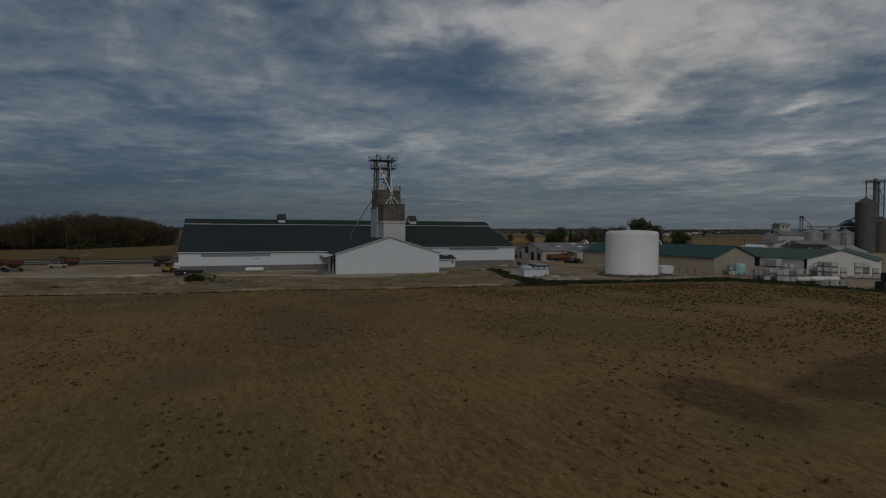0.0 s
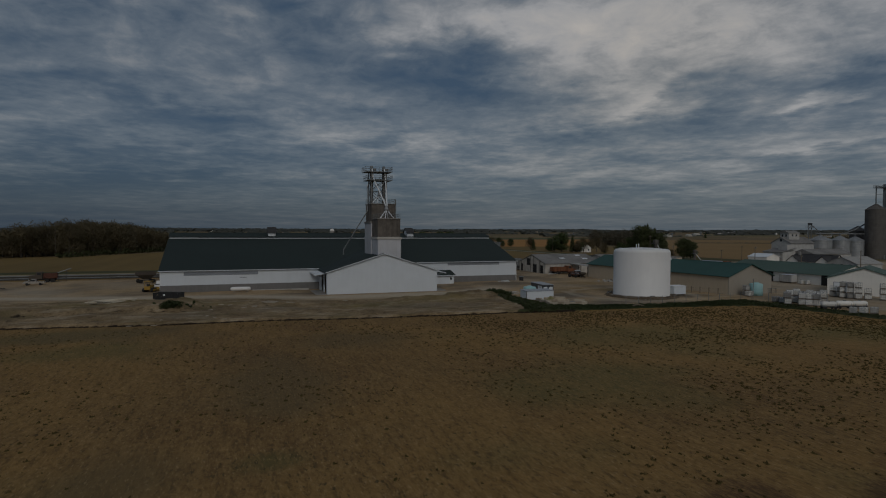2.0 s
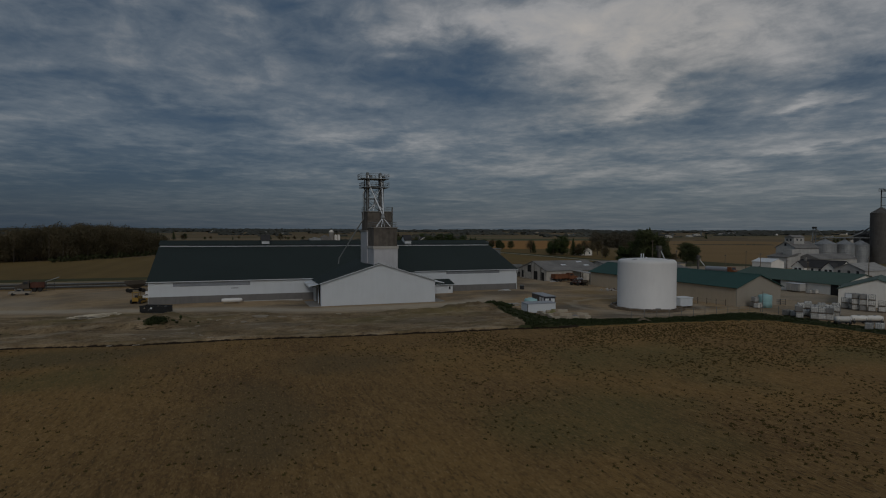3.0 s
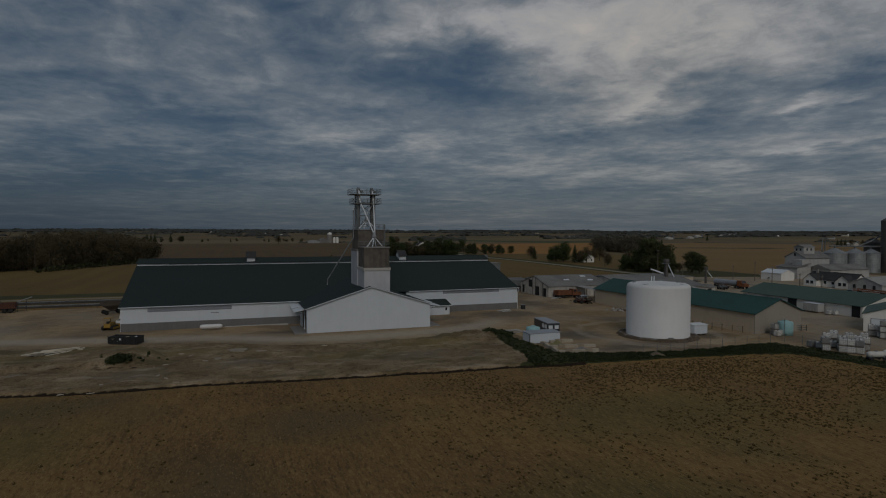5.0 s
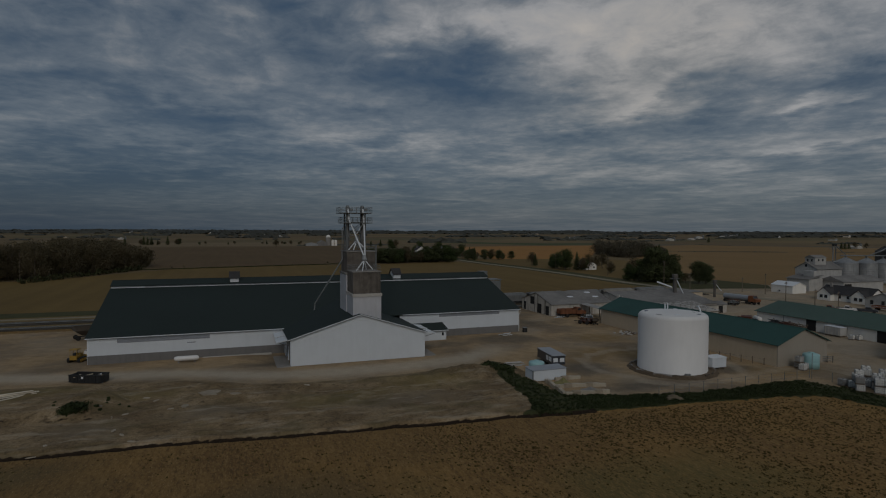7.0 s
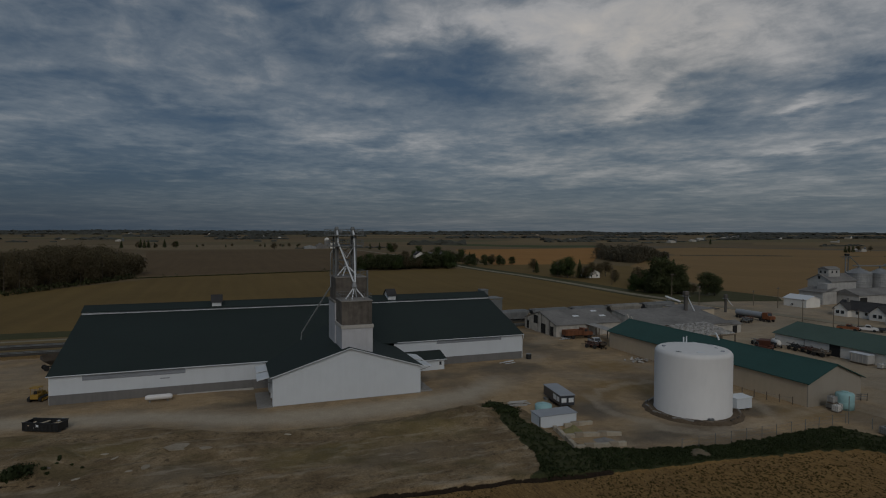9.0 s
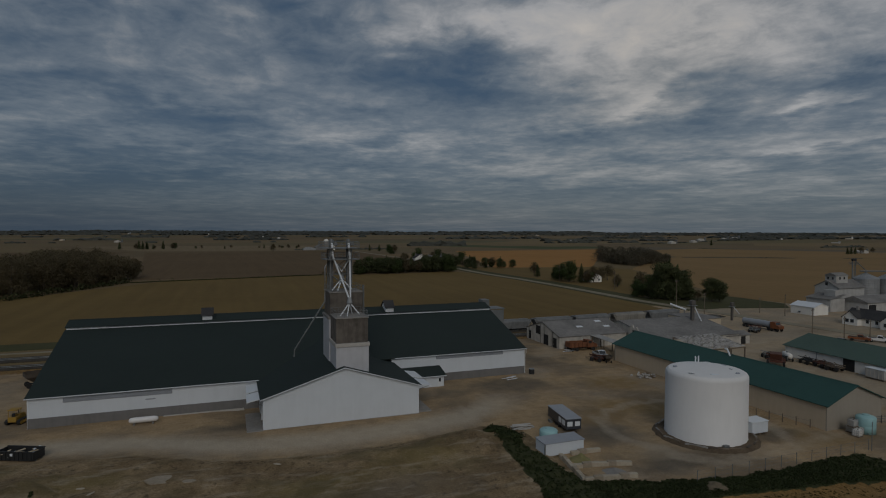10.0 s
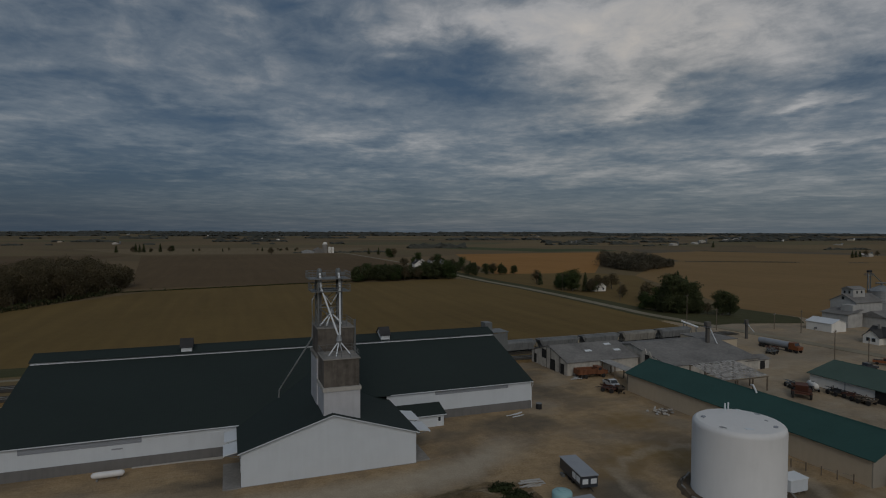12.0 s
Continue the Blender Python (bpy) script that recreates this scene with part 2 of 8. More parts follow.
BLACK_STEEL = painted("black_paint", (0.022, 0.023, 0.024), 0.55, 0, 0.2)
RUST = painted("rust_red_paint", (0.105, 0.040, 0.025), 0.7, 0, 0.35)
RUST_ORANGE = painted("rust_orange_paint", (0.19, 0.075, 0.035), 0.7, 0, 0.45)
YELLOW = painted("yellow_paint", (0.36, 0.215, 0.035), 0.6, 0, 0.3)
ORANGE = painted("orange_paint", (0.23, 0.080, 0.03), 0.6, 0, 0.5)
TYRE = painted("tyre_rubber", (0.025, 0.024, 0.023), 0.9, 0, 0.2)
CHROME = painted("bare_metal", (0.55, 0.55, 0.55), 0.3, 0.8, 0.1)
CAR_PALE = painted("silver_car_paint", (0.52, 0.54, 0.56), 0.3, 0.2, 0.08)
CAR_TAN = painted("tan_car_paint", (0.36, 0.33, 0.29), 0.35, 0.2, 0.1)
CAR_DARK = painted("dark_car_paint", (0.05, 0.055, 0.065), 0.3, 0.1, 0.08)
WOOD = painted("weathered_wood", (0.17, 0.135, 0.10), 0.9, 0, 0.3)
BOARD_CREAM = painted("cream_board", (0.66, 0.59, 0.47), 0.8, 0, 0.2)
WOOD_PALE = painted("new_lumber", (0.50, 0.42, 0.30), 0.8, 0, 0.2)
SILO = painted("stained_silo", (0.115, 0.105, 0.095), 0.7, 0.1, 0.3)
MILL_WHITE = painted("mill_white", (0.44, 0.43, 0.41), 0.75, 0, 0.25, "", 0.3, 0.5)
HOPPER = painted("grey_hopper_paint", (0.165, 0.170, 0.170), 0.7, 0, 0.4)
HOPPER_WARM = painted("faded_hopper_paint", (0.25, 0.235, 0.205), 0.7, 0, 0.4)
tm = Nodes("milky_plastic", 0.55, 0, 0.4)
TOTE = tm.color(tm.ramp(tm.math("ADD", tm.math("MULTIPLY", tm.random(), 0.75), tm.math("MULTIPLY", tm.noise(1.5, 4, 0.65), 0.4)), [(0.2, (0.24, 0.23, 0.215)), (0.42, (0.56, 0.54, 0.50)), (0.8, (0.76, 0.74, 0.69))])).mat
HOUSE_WHITE = painted("house_siding", (0.80, 0.775, 0.72), 0.6, 0, 0.1)
BARK = painted("bark", (0.09, 0.075, 0.06), 0.95, 0, 0.3)
LEAF = leafy("leaf_green", (0.054, 0.080, 0.028), (0.125, 0.165, 0.058))
LEAF_DARK = leafy("leaf_dark", (0.066, 0.082, 0.036), (0.138, 0.156, 0.068))
LEAF_BARE = leafy("bare_twigs", (0.135, 0.110, 0.060), (0.200, 0.160, 0.092), 0.10)
# treeline colours are greyed and lifted: distance haze is put into them
LEAF_FAR_HAZED = leafy("hazed_far_trees", (0.092, 0.096, 0.084), (0.135, 0.136, 0.112))
WOODLOT = leafy("woodlot_twigs", (0.125, 0.112, 0.076), (0.190, 0.165, 0.115))
BANK = leafy("bank_grass", (0.050, 0.066, 0.026), (0.080, 0.102, 0.040), 0.12)
SHRUB = leafy("shrub_leaf", (0.062, 0.070, 0.030), (0.105, 0.114, 0.048))
GLASS = Nodes("window_glass", 0.08, 0, 0.6).color((0.03, 0.035, 0.04)).mat


def ground_material():
    """Bare spring field, gravel yard, rough dirt and the grassy strip, blended by the ground's own masks."""
    m = Nodes("ground", 0.95, 0, 0.15)
    broad = m.noise(0.035, 4, 0.6)
    mid = m.noise(0.45, 5, 0.6)
    fine = m.noise(4.0, 5, 0.65)
    rows = m.wave(0.42, "X", m.stretch(1, 1, 1, 0.03), 1.0)
    clump = m.noise(1.0, 5, 0.65, m.stretch(2.0, 0.55, 1))
    # field: combed stubble strands lie along the drill rows, over patches of red, tan and olive soil
    strand = m.noise(1.0, 5, 0.68, m.stretch(4.2, 1.5, 1, 0.03), 0.6)
    comb = m.noise(1.0, 4, 0.62, m.stretch(1.3, 0.32, 1, 0.03), 0.8)
    lie = m.math("ADD", m.math("MULTIPLY", strand, 0.62), m.math("MULTIPLY", comb, 0.38))
    soil = m.ramp(broad, [(0.30, (0.138, 0.078, 0.031)), (0.44, (0.182, 0.108, 0.041)), (0.56, (0.228, 0.133, 0.046)), (0.70, (0.158, 0.112, 0.042))])
    field = m.mix(m.ramp(lie, [(0.46, 0.0), (0.66, 0.72)]), soil, (0.335, 0.212, 0.084))
    field = m.mix(m.ramp(m.math("ADD", m.math("MULTIPLY", rows, 0.07), m.math("MULTIPLY", lie, 0.93)), [(0.34, 0.75), (0.48, 0.0)]), field, (0.084, 0.054, 0.023))
    field = m.mix(m.ramp(fine, [(0.32, 0.5), (0.44, 0.0)]), field, (0.070, 0.050, 0.027))
    field = m.mix(m.math("MULTIPLY", m.attr("olive"), m.ramp(lie, [(0.40, 0.75), (0.62, 0.30)])), field, (0.120, 0.104, 0.038))
    field = m.mix(m.math("MULTIPLY", m.attr("fallow"), 0.62), field, (0.128, 0.092, 0.045))
    tuft = m.ramp(m.noise(1.0, 3, 0.6, m.stretch(3.4, 1.3, 1)), [(0.60, 0.0), (0.68, 0.8)])
    field = m.mix(m.math("MULTIPLY", tuft, m.ramp(m.noise(0.09, 3, 0.6), [(0.40, 0.10), (0.60, 1.0)])), field, (0.058, 0.044, 0.019))
    field = m.mix(m.ramp(m.noise(1.0, 3, 0.6, m.stretch(6.5, 1.8, 1, 0.03)), [(0.58, 0.0), (0.70, 0.5)]), field, (0.40, 0.282, 0.140))
    # yard: compacted gravel with tyre-worn pale lanes
    grit = m.math("ADD", m.math("MULTIPLY", mid, 0.4), m.math("MULTIPLY", m.noise(3.2, 6, 0.72), 0.6))
    yard = m.ramp(grit, [(0.33, (0.245, 0.171, 0.094)), (0.55, (0.402, 0.287, 0.164)), (0.7, (0.515, 0.382, 0.230))])
    yard = m.mix(m.ramp(m.noise(0.07, 4, 0.6), [(0.40, 0.75), (0.58, 0.0)]), yard, (0.172, 0.136, 0.096))
    yard = m.mix(m.ramp(m.noise(0.045, 4, 0.6, m.stretch(1, 1, 1, 1.1)), [(0.52, 0.0), (0.66, 0.6)]), yard, (0.285, 0.240, 0.182))
    lane = m.ramp(grit, [(0.3, (0.365, 0.308, 0.232)), (0.65, (0.490, 0.418, 0.318))])
    # rough: dug subsoil, tan and grey
    rough = m.ramp(m.math("ADD", m.math("MULTIPLY", m.noise(0.16, 5, 0.65), 0.6), m.math("MULTIPLY", fine, 0.4)),
                   [(0.34, (0.098, 0.068, 0.038)), (0.45, (0.182, 0.128, 0.071)), (0.55, (0.270, 0.196, 0.112)), (0.66, (0.38, 0.290, 0.185))])
    grass = m.ramp(m.math("ADD", m.math("MULTIPLY", mid, 0.4), m.math("MULTIPLY", fine, 0.6)), [(0.3, (0.028, 0.032, 0.014)), (0.7, (0.062, 0.066, 0.027))])
    # near-black tone of the ditch lines, and of the bank shade below the lane
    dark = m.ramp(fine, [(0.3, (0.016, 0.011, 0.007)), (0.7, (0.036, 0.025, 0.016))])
    edge = m.math("MULTIPLY", m.math("SUBTRACT", m.noise(0.8, 4, 0.65), 0.5), 0.9)

    def mask(name):
        return m.ramp(m.math("ADD", m.attr(name), edge), [(0.42, 0.0), (0.58, 1.0)])

    cell = m.t.nodes.new("ShaderNodeTexVoronoi")
    cell.inputs["Scale"].default_value = 1.0
    m.link(m.stretch(0.0028, 0.0042, 0.0, 0.3), cell.inputs["Vector"])
    split = m.t.nodes.new("ShaderNodeSeparateColor")
    m.link(cell.outputs["Color"], split.inputs[0])
    plain = m.ramp(split.outputs[0], [(0.0, (0.120, 0.090, 0.050)), (0.35, (0.180, 0.126, 0.064)), (0.6, (0.108, 0.104, 0.050)), (0.8, (0.225, 0.152, 0.074)), (1.0, (0.145, 0.104, 0.058))])
    plain = m.mix(m.math("MULTIPLY", m.noise(0.006, 4, 0.6), 0.5), plain, (0.125, 0.096, 0.056))
    field = m.mix(m.attr("plain"), field, plain)
    field = m.mix(m.math("MULTIPLY", m.math("MULTIPLY", m.attr("damp"), m.ramp(strand, [(0.42, 1.0), (0.66, 0.35)])), 0.85), field, (0.074, 0.040, 0.022))
    wisps = m.ramp(m.noise(1.0, 5, 0.65, m.stretch(0.14, 0.6, 1, 0.06)), [(0.52, 0.0), (0.66, 0.45)])
    rough = m.mix(m.ramp(m.noise(0.9, 6, 0.75), [(0.36, 0.75), (0.47, 0.0)]), rough, (0.075, 0.055, 0.034))
    rough = m.mix(m.math("MULTIPLY", m.attr("stain"), 0.6), rough, (0.190, 0.155, 0.110))
    rough = m.mix(m.math("MULTIPLY", m.attr("ochre"), m.ramp(fine, [(0.35, 0.9), (0.65, 0.35)])), rough, (0.185, 0.142, 0.056))
    rough = m.mix(wisps, rough, (0.42, 0.36, 0.27))
    rough = m.mix(m.ramp(m.noise(0.10, 4, 0.6, m.stretch(1, 1.6, 1)), [(0.52, 0.0), (0.62, 0.6)]), rough, (0.110, 0.088, 0.042))
    track = m.noise(1.0, 5, 0.6, m.stretch(0.12, 0.5, 1, 0.9), 2.2)
    yard = m.mix(m.ramp(track, [(0.36, 0.20), (0.50, 0.0)]), yard, (0.170, 0.128, 0.080))
    yard = m.mix(m.ramp(track, [(0.54, 0.0), (0.66, 0.16)]), yard, (0.390, 0.320, 0.235))
    yard = m.mix(m.math("MULTIPLY", m.attr("stain"), m.ramp(grit, [(0.3, 0.95), (0.7, 0.55)])), yard, (0.115, 0.098, 0.076))
    yard = m.mix(m.math("MULTIPLY", m.attr("ochre"), m.ramp(mid, [(0.35, 0.9), (0.65, 0.4)])), yard, (0.250, 0.165, 0.070))
    c = m.mix(mask("yard"), field, yard)
    c = m.mix(mask("rough"), c, rough)
    c = m.mix(m.math("MULTIPLY", m.ramp(m.math("ADD", m.attr("lane"), m.math("MULTIPLY", edge, 0.5)), [(0.2, 0.0), (0.9, 1.0)]), 0.85), c, lane)
    c = m.mix(mask("grass"), c, grass)
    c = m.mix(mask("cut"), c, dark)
    m.color(c)
    m.bump(m.math("ADD", m.math("MULTIPLY", fine, 0.35), m.math("ADD", m.math("MULTIPLY", clump, 0.25), m.math("MULTIPLY", strand, 0.4))), 1.0, 0.22)
    return m.mat


def parcel_material(name, c, c2, stripe=0.0, turn=0.0):
    m = Nodes(name, 0.95, 0, 0.1)
    f = m.math("ADD", m.math("MULTIPLY", m.noise(0.012, 4, 0.6), 0.6), m.math("MULTIPLY", m.noise(0.25, 5, 0.6), 0.4))
    if stripe:
        s = m.noise(1.0, 4, 0.6, m.stretch(0.16, 0.008, 1, turn))
        f = m.math("ADD", m.math("MULTIPLY", f, 0.6), m.math("MULTIPLY", s, 0.4))
    m.color(m.ramp(f, [(0.36, c), (0.62, c2)]))
    m.bump(m.noise(1.5, 4), 0.4, 0.1)
    return m.mat

# ---------------------------------------------------------------- mesh helpers
def thing(name, loc, label, category, group="", kind=""):
    ob = new(name)
    ob.location = loc
    ob.empty_display_size = 0.2
    return tagged(ob, label, category, group, kind)


def root_of(ob):
    while ob.parent:
        ob = ob.parent
    return ob


def part(name, bm, mat, parent, label="", smooth=False, kind=""):
    """One mesh under a thing or a part; its vertices are given in the place's own metres."""
    shift = root_of(parent).location
    for v in bm.verts:
        v.co -= shift
    bmesh.ops.recalc_face_normals(bm, faces=bm.faces)
    return finish(name, bm, mat, parent, label, smooth, kind)


def finish(name, bm, mat, parent=None, label="", smooth=False, kind=""):
    me = bpy.data.meshes.new(name)
    bm.to_mesh(me)
    bm.free()
    me.materials.append(mat)
    if smooth:
        for p in me.polygons:
            p.use_smooth = True
    ob = new(name, me)
    if parent:
        ob.parent = parent
    return tagged(ob, label, kind=kind)


def box(x0, x1, y0, y1, z0, z1, bm=None, bevel=0.0):
    bm = bm or bmesh.new()
    v = [bm.verts.new((x, y, z)) for z in (z0, z1) for y in (y0, y1) for x in (x0, x1)]
    fs = [bm.faces.new([v[i] for i in f]) for f in ((0, 2, 3, 1), (4, 5, 7, 6), (0, 1, 5, 4), (2, 6, 7, 3), (0, 4, 6, 2), (1, 3, 7, 5))]
    if bevel:
        es = list({e for f in fs for e in f.edges})
        bmesh.ops.bevel(bm, geom=es, offset=bevel, segments=1, affect="EDGES")
    return bm


def prism(outline, axis, a, b, bm=None):
    """An outline of (u, w) pairs pushed along x, y or z from a to b."""
    bm = bm or bmesh.new()

    def at(u, w, s):
        return {"x": (s, u, w), "y": (u, s, w), "z": (u, w, s)}[axis]

    lo = [bm.verts.new(at(u, w, a)) for u, w in outline]
    hi = [bm.verts.new(at(u, w, b)) for u, w in outline]
    n = len(outline)
    bm.faces.new(lo[::-1])
    bm.faces.new(hi)
    for i in range(n):
        bm.faces.new((lo[i], lo[(i + 1) % n], hi[(i + 1) % n], hi[i]))
    return bm


def slab(p, thick, bm=None):
    """A sheet over four corners, thickened downwards."""
    bm = bm or bmesh.new()
    hi = [bm.verts.new(q) for q in p]
    lo = [bm.verts.new((q[0], q[1], q[2] - thick)) for q in p]
    n = len(p)
    bm.faces.new(hi)
    bm.faces.new(lo[::-1])
    for i in range(n):
        bm.faces.new((hi[i], lo[i], lo[(i + 1) % n], hi[(i + 1) % n]))
    return bm


def tube(pts, r, n=8, bm=None, r1=None):
    """A pipe along a path of points, with closed ends."""
    bm = bm or bmesh.new()
    pts = [Vector(p) for p in pts]
    rings = []
    for i, p in enumerate(pts):
        d = (pts[min(i + 1, len(pts) - 1)] - pts[max(i - 1, 0)]).normalized()
        up = Vector((0, 0, 1)) if abs(d.z) < 0.95 else Vector((1, 0, 0))
        a = d.cross(up).normalized()
        b = d.cross(a)
        rr = r if r1 is None else r + (r1 - r) * i / max(1, len(pts) - 1)
        rings.append([bm.verts.new(p + a * math.cos(2 * math.pi * k / n) * rr + b * math.sin(2 * math.pi * k / n) * rr) for k in range(n)])
    for s, e in zip(rings, rings[1:]):
        for k in range(n):
            bm.faces.new((s[k], s[(k + 1) % n], e[(k + 1) % n], e[k]))
    bm.faces.new(rings[0][::-1])
    bm.faces.new(rings[-1])
    return bm


def lathe(cx, cy, profile, n=32, bm=None, caps=True):
    """A profile of (radius, z) pairs turned round an upright axis."""
    bm = bm or bmesh.new()
    rings = []
    for r, z in profile:
        rings.append([bm.verts.new((cx + r * math.cos(2 * math.pi * k / n), cy + r * math.sin(2 * math.pi * k / n), z)) for k in range(n)] if r > 1e-4 else [bm.verts.new((cx, cy, z))])
    for s, e in zip(rings, rings[1:]):
        for k in range(n):
            q = [s[k % len(s)], s[(k + 1) % len(s)], e[(k + 1) % len(e)], e[k % len(e)]]
            q = [v for i, v in enumerate(q) if v not in q[:i]]
            if len(q) > 2:
                bm.faces.new(q)
    if caps and len(rings[0]) > 1:
        bm.faces.new(rings[0][::-1])
    if caps and len(rings[-1]) > 1:
        bm.faces.new(rings[-1])
    return bm


def ramp_line(x, xs, ys):
    return float(np.interp(x, xs, ys))


# ---------------------------------------------------------------- the ground, one sheet to the horizon
def spaced(fine0, fine1, step, far0, far1):
    mid = list(np.arange(fine0, fine1 + 1e-6, step))
    lo, hi, s = [], [], step
    a, b = fine0, fine1
    while a > far0 or b < far1:
        s *= 1.22
        a, b = a - s, b + s
        if a > far0 - s:
            lo.append(max(a, far0))
        if b < far1 + s:
            hi.append(min(b, far1))
    return np.unique(np.round(lo[::-1] + mid + hi, 3))


def field_edge(x):
    wob = 0.5 * noise.noise((x * 0.09, 3.1, 0)) + 0.25 * noise.noise((x * 0.5, 7.7, 0))
    return wob + ramp_line(x, [-300, -60, -48, -33, -17, 2, 24, 37, 53, 65, 72, 75, 78, 84], [-5, -29.5, -30.5, -33.4, -35.0, -37.0, -39.2, -41.4, -43.0, -44.4, -46.5, -53, -71, -125])


def strip_edge(x):
    return 0.6 * noise.noise((x * 0.4, 1.3, 0)) + ramp_line(x, [25, 28.5, 30.0, 31.3, 33.5, 35.0, 36.0, 45, 56, 65, 77, 80, 82], [-40, -37, -33, -20, -14, -23, -33, -36.6, -38.9, -38.9, -38.7, -46, -70])


def lane_mid(x):
    return ramp_line(x, [-90, -60, -32, -18, -4, 7, 18, 32, 42, 60, 80], [18, 9, 2, 0, -6, -8, -7.5, -5, 1, 20, 45])


def lane_foot(x):
    return ramp_line(x, [-90, -60, -32, -18, -4, 7, 18, 32, 36], [0, 1, -3.5, -5, -12, -13.5, -13, -10.5, -12])


MOUNDS = [(-29.5, -16.5, 3.2, 0.9), (-26.5, -15.0, 2.5, 0.7), (24, -15.5, 6, 0.9), (30, -18, 5, 0.8),
          (12, -18, 7, 0.5), (-13, -17, 6, 0.4), (-40, -24, 5, 0.4), (52, -40.5, 2.2, 0.5), (-62, -14, 8, 0.6)]


DAMP = [(5.0, -107.5, 3.2, 4.6), (15.5, -107.6, 8, 2.6), (26, -105, 9, 2.8)]
FALLOW = [(-34, -40, 15, 7), (-16.5, -72, 6.5, 13), (-5, -54, 9, 7), (-27, -92, 4, 7)]
OLIVE = [(-26, -108, 8, 9), (-40, -40, 12, 6), (22, -112, 14, 2.5), (60, -72, 12, 6), (12, -82, 11, 9), (31, -63, 15, 9), (-29, -101, 6, 6), (-17.6, -91, 2.2, 1.6), (-34, -52, 9, 6), (8, -112, 12, 3.0)]


STAIN = [(-3.5, 2.2, 6, 2.2), (71, -29.5, 7, 3), (47, 9, 10, 6), (64, 27, 7, 6), (49, -20, 6, 4), (52, -33, 9, 3), (60, 40, 12, 8), (-27, -27.5, 5, 3.6), (-12, -25, 7, 3), (12, -28, 9, 4)]
OCHRES = [(-22, -13, 8, 3.5), (-38, -9, 7, 4), (4, -24, 9, 3.5), (20, -20, 7, 4), (-45, -14, 6, 4), (62, -10, 8, 5), (54, -13, 6, 4), (65, -15, 5, 4), (70, 4, 7, 5), (78, -33, 7, 3)]


def ground_height(x, y):
    e = field_edge(x)
    z = 0.10 * noise.noise((x * 0.05, y * 0.05, 0.3))
    if y < e:
        z += 0.05 * noise.noise((x * 1.4, y * 0.5, 2.0)) - 0.12
    elif x < 36 and y < lane_foot(x):
        w = min(1.0, (lane_foot(x) - y) / 3.0) * min(1.0, (y - e) / 2.0)
        z += w * (0.34 * noise.noise((x * 0.12, y * 0.2, 5.0)) + 0.20 * noise.noise((x * 0.55, y * 0.6, 1.0)) + 0.12 * noise.noise((x * 1.7, y * 1.7, 3.0)) + 0.2)
        for mx, my, mr, mh in MOUNDS:
            d2 = ((x - mx) ** 2 + (y - my) ** 2) / (mr * mr)
            if d2 < 5:
                z += w * mh * math.exp(-d2) * (0.8 + 0.5 * noise.noise((x * 0.6, y * 0.6, 9.0)))
    if -66 < x < -24 and -24 < y < -3:          # graded dirt platform with an eroded front face
        front = -21.0 - 0.08 * (x + 47) + 0.8 * noise.noise((x * 0.35, 2.0, 7.0))
        z += 0.75 * max(0.0, min(1.0, (y - front) / 1.6)) * max(0.0, min(1.0, (-3 - y) / 7, (x + 66) / 8, (-24 - x) / 4))
    if -7 < x < 33 and -5 < y < 12:
        z -= 0.28 * min(1.0, (x + 7) / 5, (33 - x) / 5, (y + 5) / 4)
    if x < 34 and -0.7 < y - e < 1.8:
        z += 0.18 * max(0.0, 1 - abs(y - e - 0.9) / 0.8) - 0.50 * max(0.0, 1 - abs(y - e) / 0.55)
    if 25 < x < 88 and e < y < strip_edge(x):
        z += 0.18 * noise.noise((x * 0.9, y * 0.9, 4.0)) + 0.1
    return z


def far_rise(x, y):
    """The land lifts very gently towards the horizon."""
    d = math.hypot(x, y)
    return 24.0 * max(0.0, (d - 1200) / 3500) ** 1.2 if d > 1200 else 0.0


